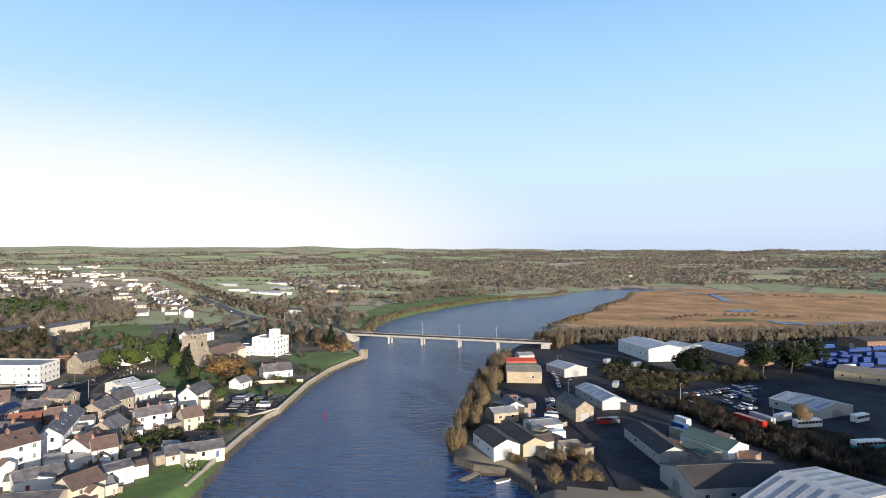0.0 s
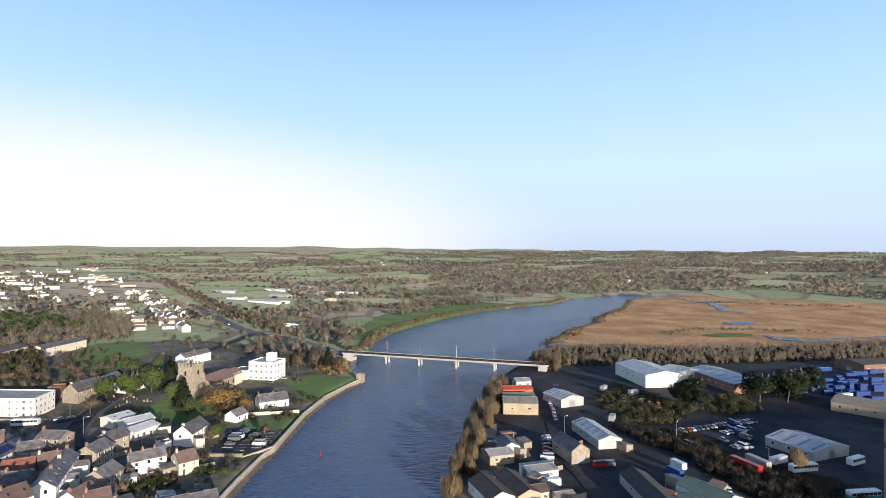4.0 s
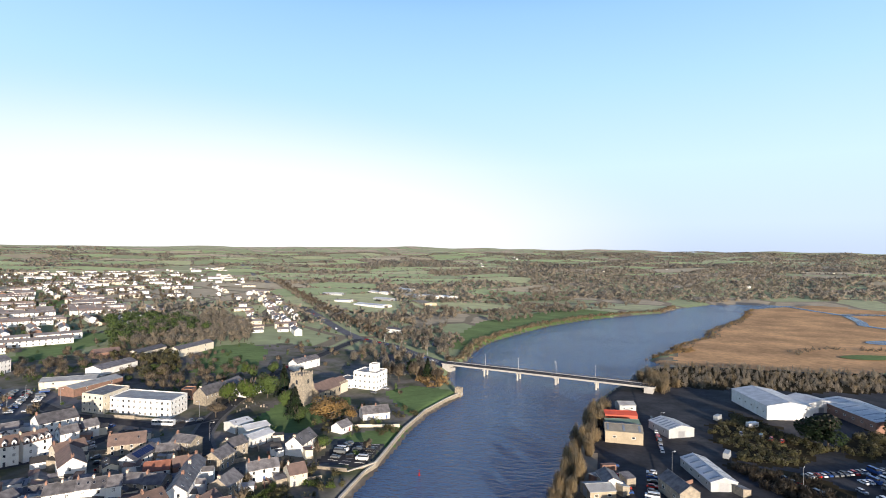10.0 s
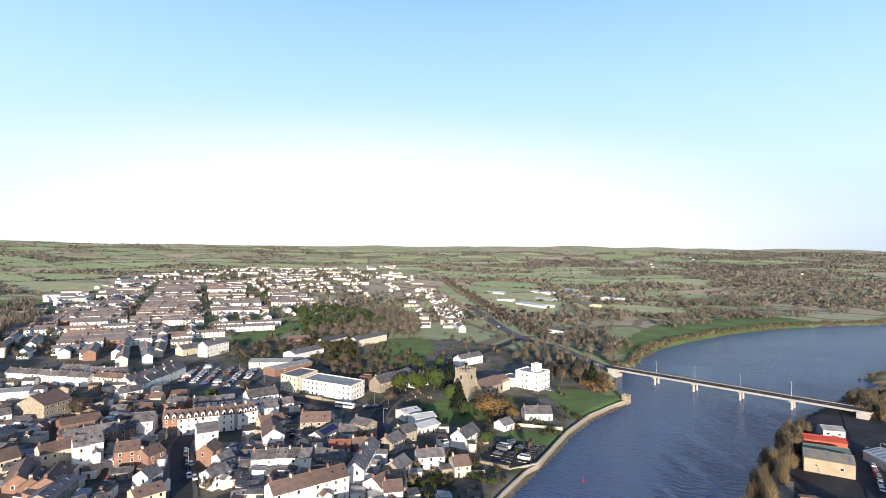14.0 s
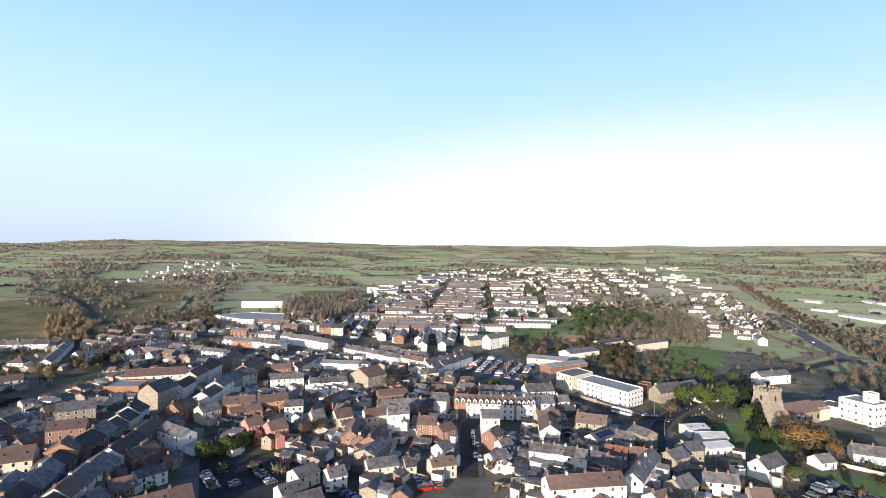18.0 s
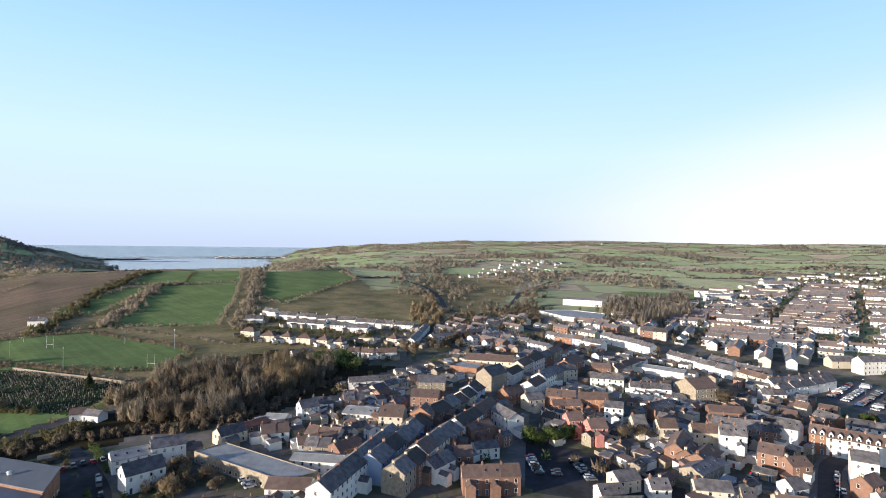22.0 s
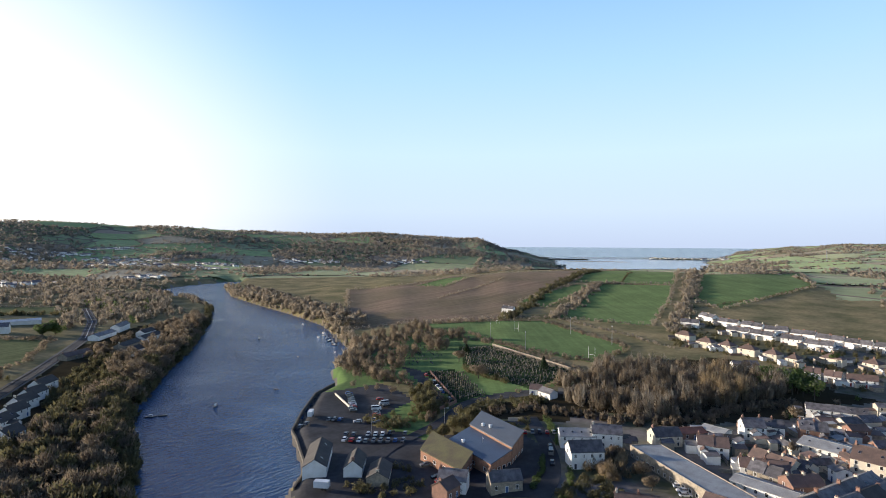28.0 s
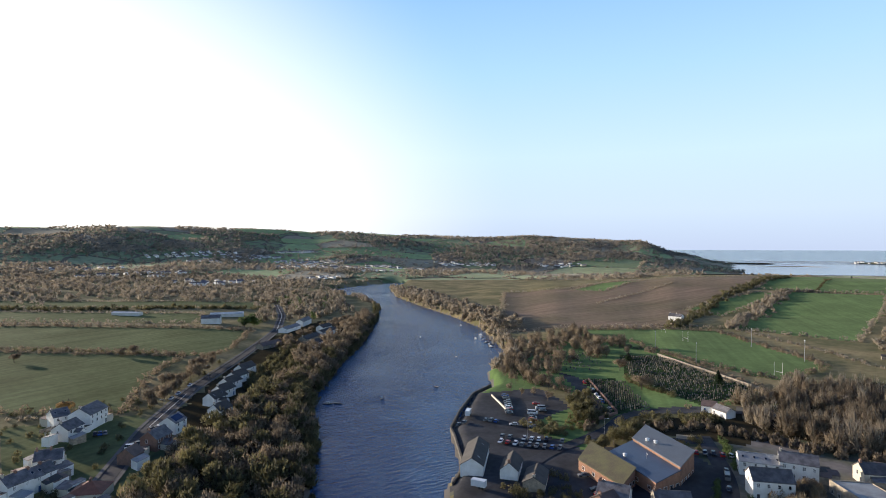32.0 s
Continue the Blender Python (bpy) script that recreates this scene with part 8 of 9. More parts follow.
def outhouses(name, label, poly, count, seed, walls):
    """Lean-tos, sheds and yard walls crowded behind the houses, as one object."""
    rng = random.Random(seed)
    g = Geo()
    base = [s for s in HOUSE_SPOTS if inside(poly, [s[0]], [s[1]])[0]]
    for k in range(count):
        hx, hy, reach = rng.choice(base)
        t = rng.choice((0.75, 2.32, 0.5, 2.07)) + rng.uniform(-0.1, 0.1)
        q = rng.choice((0, math.pi)) + t
        r = reach * 0.5 + rng.uniform(0.5, 4.5)
        x, y = hx + math.cos(q) * r, hy + math.sin(q) * r
        if any(edge_distance(line, [x], [y])[0] < 5 for line in ROADS) or any(inside(p, [x], [y])[0] for p in OPEN_YARDS):
            continue
        z = ground_z(x, y)
        if z < 1.2:
            continue
        c, s = math.cos(t), math.sin(t)

        def at(px, py, pz):
            return (x + px * c - py * s, y + px * s + py * c, z + pz)

        if k % 3 == 0:
            n, h = rng.uniform(2.5, 6), rng.uniform(1.1, 1.7)
            g.hexa([at(-n, -0.15, -0.6), at(n, -0.15, -0.6), at(n, 0.15, -0.6), at(-n, 0.15, -0.6)], [at(-n, -0.15, h), at(n, -0.15, h), at(n, 0.15, h), at(-n, 0.15, h)], rng.choice((2, 3, 3)))
            continue
        w, d, h, up = rng.uniform(1.4, 3.4), rng.uniform(1.3, 2.6), rng.uniform(2.2, 3.6), rng.uniform(0.3, 1.1)
        ring = [at(-w, -d, -0.8), at(w, -d, -0.8), at(w, d, -0.8), at(-w, d, -0.8)]
        g.hexa(ring, [at(-w, -d, h), at(w, -d, h), at(w, d, h + up), at(-w, d, h + up)], rng.choice(walls))
        w, d = w + 0.15, d + 0.15
        g.hexa([at(-w, -d, h), at(w, -d, h), at(w, d, h + up), at(-w, d, h + up)], [at(-w, -d, h + 0.15), at(w, -d, h + 0.15), at(w, d, h + up + 0.15), at(-w, d, h + up + 0.15)], rng.choice((4, 4, 5, 6, 7)))
    ob = new(name, g.mesh(name, [WALLS["white"], WALLS["cream"], WALLS["brick"], WALLS["stone"], ROOFS["slate"], ROOFS["brown"], ROOFS["dark"], ROOFS["pale"]]))
    return tagged(ob, label, "outhouses", kind="stuff")


outhouses("outhouses", "crowded lean-tos and yard walls behind the high street", CORE, 620, 71, (0, 0, 0, 1, 2, 3))
outhouses("outhouses", "sheds and garden walls of the riverside lanes", [(-66, 140), (-68, 260), (-120, 250), (-150, 240), (-200, 240), (-230, 200), (-150, 120)], 260, 72, (0, 0, 1, 3))
outhouses("outhouses", "garden sheds and walls of the northern lane", [(-215, -50), (-200, -100), (-240, -120), (-330, -30), (-430, 40), (-345, 0), (-270, -20)], 150, 73, (0, 0, 1, 3))
outhouses("outhouses", "garden sheds and fences of the hillside estate", [(-546, -195), (-607, -176), (-532, -12), (-439, 0), (-376, -24), (-425, -86), (-437, -151)], 220, 75, (0, 1, 3, 3))
outhouses("outhouses", "garages and garden walls of the southern road", [(70, -335), (60, -215), (-5, -215), (-35, -345), (-70, -430), (-20, -345)], 80, 76, (0, 0, 1, 3))
outhouses("outhouses", "small sheds and yard walls among the works", [(25, 148), (25, 260), (80, 300), (110, 200), (90, 148)], 36, 74, (3, 3, 2))

# ---- single trees ----
for x, y, tall, wide, kind, k in (
        (-108, 272, 15, 22, "gold", 0), (-168, 297, 15, 15, "lime", 0), (-160, 305, 17, 15, "green", 3), (-176, 291, 13, 14, "lime", 2), (-152, 310, 20, 12, "conifer", 0), (-129, 277, 16, 12, "conifer", 1),
        (-168, 265, 9, 10, "bare", 0), (-138, 285, 14, 13, "green", 0), (-122, 268, 9, 8, "green", 1), (-98, 280, 8, 9, "gold", 1), (-88, 290, 6, 8, "bare", 1),
        (136, 285, 17, 22, "pine", 0), (176, 298, 18, 22, "pine", 1), (192, 300, 18, 22, "pine", 2), (205, 312, 18, 22, "pine", 3), (220, 318, 17, 20, "pine", 0), (130, 292, 13, 16, "pine", 1),
        (-95, 372, 13, 12, "bare", 2), (-86, 378, 14, 12, "bare", 3), (-78, 384, 15, 10, "conifer", 2), (-92, 392, 13, 11, "green", 2), (-104, 380, 12, 12, "bare", 0), (-70, 378, 10, 10, "bare", 1),
        (-233, 47, 8, 13, "lime", 1), (-235, 57, 8, 13, "green", 3), (-239, 65, 7, 10, "lime", 2), (-293, 149, 9, 7, "lime", 3), (-286, 162, 10, 12, "bare", 2), (-237, 96, 8, 9, "bare", 3), (-262, 220, 6, 9, "lime", 0),
        (-446, -50, 10, 10, "green", 0), (-398, -15, 14, 12, "bare", 1), (-392, -8, 13, 11, "bare", 2), (-374, 30, 12, 7, "conifer", 3), (-270, -214, 10, 13, "bare", 0), (-296, -254, 9, 12, "bare", 1),
        (-311, -192, 9, 7, "conifer", 0), (-196, 352, 9, 10, "green", 1), (-206, 358, 9, 9, "lime", 2), (-188, 366, 9, 9, "green", 2), (131, 199, 10, 9, "tawny", 0), (-96, 236, 7, 9, "green", 3),
        (-100, 208, 6, 8, "bare", 0), (60, -480, 7, 9, "bare", 1), (-5, -470, 7, 9, "bare", 2), (-12, -478, 7, 9, "bare", 3), (-116, -583, 13, 15, "green", 0), (-125, -588, 14, 15, "green", 1),
        (22, -330, 7, 8, "gold", 2), (-322, -268, 7, 8, "conifer", 1), (-250, 330, 10, 11, "bare", 3), (-262, 338, 9, 10, "green", 0), (-186, -72, 6, 9, "bare", 1), (-193, -78, 6, 10, "bare", 2), (-236, 88, 9, 8, "bare", 0)):
    tree(x, y, tall, wide, kind, k)

# ---- woods, hedges and scrub ----
HILL_WOOD = [(-335, 400), (-405, 462), (-436, 560), (-400, 640), (-318, 560), (-268, 470), (-300, 440)]
NORTH_WOOD = [(-250, 682), (-198, 1033), (24, 1451), (201, 1097), (33, 853), (-64, 671), (-77, 492), (-93, 416), (-124, 458)]
VALLEY_WOOD = [(-326, -58), (-321, -67), (-301, -76), (-283, -84), (-262, -95), (-252, -112), (-256, -140), (-268, -158), (-290, -166), (-311, -160), (-338, -161), (-359, -140), (-377, -113), (-383, -87), (-365, -62)]
VALLEY_EDGE = [(-330, -52), (-303, -72), (-282, -80), (-258, -91), (-247, -108), (-243, -132), (-230, -156), (-211, -173), (-192, -187)]
SOUTH_WOOD = [(3, -198), (-22, -249), (-64, -316), (-107, -378), (-168, -451), (-238, -544), (-174, -416), (-105, -313), (-74, -233), (-53, -175)]
SOUTH_WOOD_FAR = [(-109, -399), (-159, -486), (-271, -629), (-271, -598), (-184, -440), (-102, -315)]
wood("hill_wood", "bare brown wood on the low hill", scatter(HILL_WOOD, 330, 1, 2), 10, 300, 0.16, HAZY_BARE, 1, 2.6, thin=0.45)
wood("hill_wood", "dark evergreen clump in the hill wood", scatter([(-357, 406), (-470, 524), (-440, 600), (-330, 500)], 130, 2, 2), 12, 170, 0.26, EVERGREEN, 2, 1.0)
wood("roadside_wood", "twin belts of bare trees along the main road", line_spots([(-195, 560), (-232, 612), (-405, 862), (-678, 1275), (-1100, 1900)], 4.5, 3, 5), 9, 90, 0.26, HAZY_BARE, 3)
wood("roadside_wood", "belt of bare trees along the railway bank", line_spots([(-150, 540), (-200, 600), (-370, 840), (-640, 1250)], 5, 4, 5), 9, 90, 0.26, BARE, 4)
wood("priory_wood", "bare trees round the bridge approach", scatter([(-158, 432), (-153, 560), (-112, 665), (-72, 459), (-76, 395), (-106, 388)], 85, 5, 2), 8.5, 450, 0.13, HAZY_BARE, 5, 3.2, True, 0.75, 0.36, 0.4)
wood("valley_wood", "mixed bare woodland above the north bank", patches(scatter(NORTH_WOOD, 1300, 6, 2), 150, 0.6, 6), 8, 90, 0.28, HAZY_BARE, 6)
wood("bank_scrub", "tawny scrub along the river edge", line_spots([(-72, 440), (-67, 470), (-66, 520), (-55, 586), (-34, 645), (8, 742), (70, 840), (155, 928), (196, 962), (243, 1058)], 2.6, 7, 2.5), 4, 60, 0.3, TAWNY, 7, 1.4, False, 0.9, 0.8)
wood("reed_bank", "dry tawny reeds beside the bridge", scatter([(-92, 405), (-80, 426), (-70, 405), (-60, 372), (-70, 358), (-84, 376)], 90, 8), 3, 60, 0.3, REED, 8, 2.0, False, 0.9, 0.8)
wood("birch_belt", "belt of slender bare trees before the marsh", scatter(BELT, 900, 9, 2), 5.0, 100, 0.18, HAZY_BARE, 9, 3.2, True, 0.75, 0.32, 0.4)
wood("birch_belt", "tawny bare saplings before the marsh", scatter(BELT, 260, 10, 2), 5, 100, 0.18, TAWNY, 10, 3.2, True, 0.75, 0.32, 0.4)
wood("riverside_trees", "tall tawny willows on the boatyard bank", scatter([(4, 176), (4, 202), (9, 228), (18, 272), (28, 320), (38, 348), (42, 339), (24, 253), (13, 202), (9, 171)], 48, 11), 9, 1400, 0.11, TAWNY, 11, 3.6, True, 0.85, 0.30, 0.35)
wood("yard_scrub", "dark olive scrub round the works yards", scatter([(87, 300), (111, 335), (143, 271), (171, 285), (173, 322), (113, 259), (88, 257)], 260, 12, 1), 2.6, 110, 0.26, OLIVE, 12, 1.2, False, 0.9, 0.7)
wood("yard_scrub", "brown bramble thicket between the yards", scatter([(78, 251), (109, 246), (113, 210), (144, 176), (156, 170), (131, 150), (114, 160), (104, 182), (104, 194), (93, 224)], 190, 13, 1), 3.5, 260, 0.24, BRAMBLE, 13, 2.4, False, 0.9, 0.7, 0.4)
wood("boatyard_scrub", "pale winter shrubs on the boatyard bank", scatter([(27, 149), (21, 170), (38, 175), (51, 171), (44, 149)], 12, 14, 1), 4, 1400, 0.1, TAWNY, 14, 3.0, True, 0.85, 0.6, 0.35)
wood("valley_wood", "dense bare wood in the valley below the high street", scatter(VALLEY_WOOD, 300, 15, 2), 10, 500, 0.11, BARE, 15, 3.2, True, 0.8, 0.36, 0.5)
wood("valley_wood", "grey-brown slender trees among the valley wood", scatter(VALLEY_WOOD, 150, 115, 2), 11, 430, 0.11, HAZY_BARE, 115, 3.4, True, 0.85, 0.30, 0.5)
wood("valley_wood", "tawny-twigged trees at the wood's edge", scatter([(-319, -99), (-377, -101), (-330, -72), (-296, -76)], 70, 16, 2), 12, 650, 0.10, TAWNY, 16, 3.4, True, 0.85, 0.32, 0.5)
wood("valley_wood", "dark ivy-clad trees in the valley wood", scatter([(-346, -77), (-372, -75), (-376, -53), (-345, -45)], 60, 17, 2), 10, 170, 0.24, EVERGREEN, 17, 1.0)
wood("cemetery_trees", "bare trees round the old cemetery", scatter([(-209, -275), (-293, -373), (-392, -397), (-354, -285), (-304, -291), (-231, -259)], 80, 18, 2), 10, 560, 0.11, BARE, 18, 2.6, True, 0.75, 0.45, 0.5)
wood("quay_trees", "bare and ivy-clad trees behind the quay", scatter([(-221, -229), (-231, -221), (-198, -183), (-176, -175), (-171, -157), (-184, -151), (-214, -166), (-191, -194)], 70, 19, 2), 7, 600, 0.12, OLIVE, 19, 2.2, thin=0.6)
wood("south_wood", "olive-brown wood along the south bank", scatter(SOUTH_WOOD, 170, 20, 2), 8.5, 460, 0.13, OLIVE, 20, 1.8, True, 0.75, 0.6, 0.8)
wood("south_wood", "bare trees among the south bank wood", scatter(SOUTH_WOOD, 170, 21, 2), 8, 420, 0.13, BARE, 21, 2.0, True, 0.75, 0.6, 0.6)
wood("south_wood", "rounded bare trees on the river point", scatter(SOUTH_WOOD_FAR, 170, 22, 2), 10, 400, 0.13, BARE, 22, 2.0, thin=0.6)
wood("north_bank_wood", "bare wood on the north bank downstream", scatter([(-442, -897), (-399, -710), (-365, -525), (-326, -419), (-375, -448), (-417, -564), (-447, -708), (-500, -932)], 320, 23, 2), 10, 100, 0.26, HAZY_BARE, 23)
wood("roadside_wood", "rough bare trees between the road and the fields", scatter([(-7, -303), (-28, -368), (-59, -431), (-66, -398), (-22, -295), (-7, -281)], 90, 24, 2), 8, 600, 0.13, BARE, 24, 2.8, thin=0.4)
wood("poplar_grove", "tawny grove of slender poplars", scatter([(-557, 177), (-712, 239), (-799, 388), (-593, 294), (-532, 214)], 330, 25, 2), 13, 130, 0.18, HAZY_BARE, 25, 2.6, True, 0.8, 0.28)
wood("town_trees", "bare trees round the school and the car park", scatter([(-380, 345), (-350, 300), (-320, 300), (-300, 320), (-255, 320), (-245, 290), (-255, 278), (-215, 300), (-200, 340), (-230, 400), (-320, 440), (-350, 390)], 130, 34, 2), 7, 260, 0.17, BARE, 34, 2.4, thin=0.5)
wood("town_shrubs", "evergreen shrubs round the school", scatter([(-380, 345), (-350, 300), (-255, 285), (-215, 300), (-200, 340), (-230, 400), (-320, 440)], 90, 35, 2), 3.5, 160, 0.24, EVERGREEN, 35, 1.0, False, 0.9, 0.6)
wood("town_trees", "bare trees behind the school", scatter([(-357, 406), (-293, 328), (-245, 314), (-254, 353), (-296, 410)], 70, 26, 2), 8, 150, 0.22, OLIVE, 26)
wood("lane_trees", "bare trees by the northern lane", scatter([(-656, -22), (-745, 6), (-562, 17), (-469, 4), (-554, -18)], 70, 27, 2), 8, 160, 0.2, TAWNY, 27, 2.2, True, 0.8, 0.4)
wood("moor_trees", "bare trees above the northern bypass", patches(scatter([(-800, -20), (-1100, 40), (-1000, 250), (-700, 150), (-520, 60)], 300, 28, 2), 120, 0.5, 28), 6, 70, 0.28, HAZY_BARE, 28, 2.0, True, 0.8, 0.45)
TOWN = [(-66, 160), (-75, 360), (-160, 520), (-420, 880), (-900, 860), (-800, 250), (-560, 60), (-420, -20), (-290, -85), (-190, -60), (-160, 100)]
wood("garden_shrubs", "evergreen shrubs in the town gardens", scatter(TOWN, 480, 29, 1), 3.5, 70, 0.34, EVERGREEN, 29, 1.0, False, 0.9, 0.55)
wood("garden_trees", "small bare trees in the town gardens", scatter(TOWN, 560, 30, 1), 6, 90, 0.28, BARE, 30, 2.0)
wood("garden_shrubs", "brown winter shrubs by the river gardens", scatter([(-72, 180), (-72, 212), (-92, 215), (-130, 190), (-112, 165)], 40, 31, 1), 3, 130, 0.26, OLIVE, 31, 1.4, False, 0.9, 0.6)
wood("garden_shrubs", "clipped and wild shrubs by the church green", scatter([(-70, 262), (-64, 300), (-90, 320), (-125, 300), (-110, 255)], 50, 32, 1), 3, 130, 0.26, OLIVE, 32, 1.4, False, 0.9, 0.6)
HEDGES = [
    [(230, -625), (37, -513), (-50, -450)], [(230, -778), (50, -680), (-120, -570)], [(48, -330), (6, -308)], [(230, -897), (52, -812), (-165, -735)], [(-506, -303), (-782, -386), (-800, -358)], [(-493, -170), (-717, -232), (-994, -311)],
    [(-471, -338), (-658, -409), (-1013, -500)], [(-400, -420), (-470, -366), (-508, -300), (-462, -200), (-430, -150)], [(-659, -678), (-880, -684), (-1099, -542)], [(-654, -204), (-767, -156), (-935, -130)],
    [(-861, -29), (-690, 6), (-470, 14)], [(-348, -262), (-335, -225), (-318, -172)], [(-800, -358), (-990, -420)], [(-560, -520), (-780, -560)],
]
for k, line in enumerate(HEDGES):
    thick = k in (3, 4, 5, 6)
    wood("hedge", "overgrown bare hedge between the fields", line_spots(line, 2.2 if thick else 3.0, 40 + k, 5 if thick else 1.2), 5.5 if thick else 2.6, 60 if thick else 36, 0.28, HAZY_BARE if k % 3 else OLIVE, 40 + k, 1.6, False, 0.9, 0.7)
wood("clipped_hedge", "bright clipped garden hedge", line_spots([(-104, 172), (-96, 188), (-98, 198), (-76, 198)], 0.9, 60, 0.3), 2.4, 120, 0.3, LIME, 60, 1.0, False, 1.0, 0.6)


def far_cells(gap, seed):
    """The plots of the far country: a loose mosaic of straight-sided cells."""
    rng = np.random.default_rng(seed)
    n = int(4900 / gap)
    i, j = np.meshgrid(np.arange(-n, n + 1), np.arange(-n, n + 1), indexing="ij")
    q = np.stack([i * 1.25, j * 0.85], -1) * gap + rng.uniform(-0.36, 0.36, (2 * n + 1, 2 * n + 1, 2)) * gap
    c, k = math.cos(0.35), math.sin(0.35)
    q = np.stack([q[..., 0] * c - q[..., 1] * k, q[..., 0] * k + q[..., 1] * c], -1)
    cells = []
    for a in range(2, 2 * n - 1):
        for b in range(2, 2 * n - 1):
            x, y = q[a, b]
            r, az = math.hypot(x, y), math.degrees(math.atan2(-x, y))
            az += 360 if az < -60 else 0
            if not ((1050 if az > 40 or az < 4 else 640) < r < 4600 and -44 < az < 193):
                continue
            ring = [(x - 2 * gap, y - 2 * gap), (x + 2 * gap, y - 2 * gap), (x + 2 * gap, y + 2 * gap), (x - 2 * gap, y + 2 * gap)]
            for da in (-2, -1, 0, 1, 2):
                for db in (-2, -1, 0, 1, 2):
                    if da or db:
                        ox, oy = q[a + da, b + db]
                        nx, ny = ox - x, oy - y
                        m = (nx * (ox + x) + ny * (oy + y)) / 2
                        side = [px * nx + py * ny - m for px, py in ring]
                        cut = []
                        for h, (p0, s0) in enumerate(zip(ring, side)):
                            p1, s1 = ring[(h + 1) % len(ring)], side[(h + 1) % len(ring)]
                            if s0 <= 0:
                                cut.append(p0)
                            if (s0 < 0) != (s1 < 0) and s0 != s1:
                                f = s0 / (s0 - s1)
                                cut.append((p0[0] + (p1[0] - p0[0]) * f, p0[1] + (p1[1] - p0[1]) * f))
                        ring = cut
            cells.append((x, y, az, r, ring))
    return cells


def far_country():
    """Fields between hedges, and woods in the cells that are not farmed."""
    rng = np.random.default_rng(78)
    cells = far_cells(165, 77)
    p = np.array([(c[0], c[1]) for c in cells])
    free = height(p[:, 0], p[:, 1]) > 5
    for poly in [q for q, slot in LAND_USE if slot != 0] + BUILT_UP:
        if area(poly) < 4e6:
            free &= ~inside(poly, p[:, 0], p[:, 1])
    xy, faces, hedge, trees, n = [], [], [], [], 0
    for ok, (x, y, az, r, ring) in zip(free, cells):
        if not ok:
            continue
        farmed = np.interp(az, [-44, -5, 12, 100, 118, 150, 193], [0.18, 0.22, 0.6, 0.66, 0.45, 0.38, 0.38])
        wave = math.sin(x * 0.004 + 1) * math.sin(y * 0.0037 + 2)            # woods and farmland keep together
        if rng.random() + wave * 0.3 < farmed:
            ring = [(x + (px - x) * 0.985, y + (py - y) * 0.985) for px, py in ring]
            edge = []
            for (ax, ay), (bx, by) in zip(ring, ring[1:] + ring[:1]):
                edge += [(ax + (bx - ax) * f / 3, ay + (by - ay) * f / 3) for f in range(3)]
                for _ in range(int(math.dist((ax, ay), (bx, by)) / 10) if rng.random() < 0.85 else 0):
                    f = rng.random()
                    hedge.append((ax + (bx - ax) * f + rng.normal() * 1.3, ay + (by - ay) * f + rng.normal() * 1.3))
            m = len(edge)
            xy += edge + [((px + x) / 2, (py + y) / 2) for px, py in edge] + [(x, y)]
            for h in range(m):
                k = (h + 1) % m
                faces += [(n + h, n + k, n + m + k), (n + h, n + m + k, n + m + h), (n + m + h, n + m + k, n + 2 * m)]
            n += 2 * m + 1
        elif rng.random() < 0.86:
            k = int(area(ring) / (330 if r < 2600 else 620))
            lo, hi = np.min(ring, 0), np.max(ring, 0)
            q = rng.uniform(lo, hi, (k * 2, 2))
            trees.append(q[inside(ring, q[:, 0], q[:, 1])])
    xy = np.array(xy)
    verts = np.column_stack([xy, height(xy[:, 0], xy[:, 1]) + 1.6])
    tagged(new("far_pasture", fast_mesh("far_pasture", verts, faces, [HILL_FIELDS])), "patchwork of green and brown fields on the hills", "fields", kind="stuff")
    return np.array(hedge), np.vstack(trees)


HILL_FIELDS = land_material("hill_fields", True)
hill_hedges, hill_woods = far_country()
wood("far_hedgerow", "bare hedgerows between the hill fields", hill_hedges, 4.6, 5, 1.4, HAZY_BARE, 70, 1.2, False, 0.9, 0.9)
hill_near = np.hypot(hill_woods[:, 0], hill_woods[:, 1]) < 2300
wood("far_wood", "bare brown woods on the nearer hills", hill_woods[hill_near], 8.5, 11, 0.66, HAZY_BARE, 71, 1.4, False, 0.85, 0.75)
wood("far_wood", "bare brown woods over the far hills", hill_woods[~hill_near], 8.5, 6, 1.0, HAZY_BARE, 72, 1.2, False, 0.85, 0.85)
wood("far_wood", "dark wooded face of the headland", patches(scatter([(-1500, -1300), (-2150, -1450), (-2000, -1900), (-1500, -2150), (-1250, -1750)], 1700, 73, 0), 350, 0.9, 73), 7, 20, 0.6, HAZY_BARE, 73, 1.4, False, 0.85, 0.7)
wood("far_wood", "bare woods round the hillside village", patches(scatter([(250, -900), (250, -2300), (-1300, -2000), (-1300, -1350), (-700, -1260), (-400, -1100), (-200, -800)], 3000, 74, 2), 220, 0.75, 74), 6, 22, 0.6, HAZY_BARE, 74, 1.4, False, 0.85, 0.7)
wood("marsh_scrub", "dark scrub lines across the reed marsh", np.vstack([line_spots([(240, 560), (262, 600), (330, 610), (420, 590)], 5, 80, 4), line_spots([(500, 1000), (600, 930), (700, 900)], 5, 81, 6), line_spots([(110, 520), (150, 600), (200, 680), (216, 735), (306, 890)], 5, 82, 5)]), 3.2, 50, 0.34, BARE, 76, 1.2, False, 0.9, 0.8)


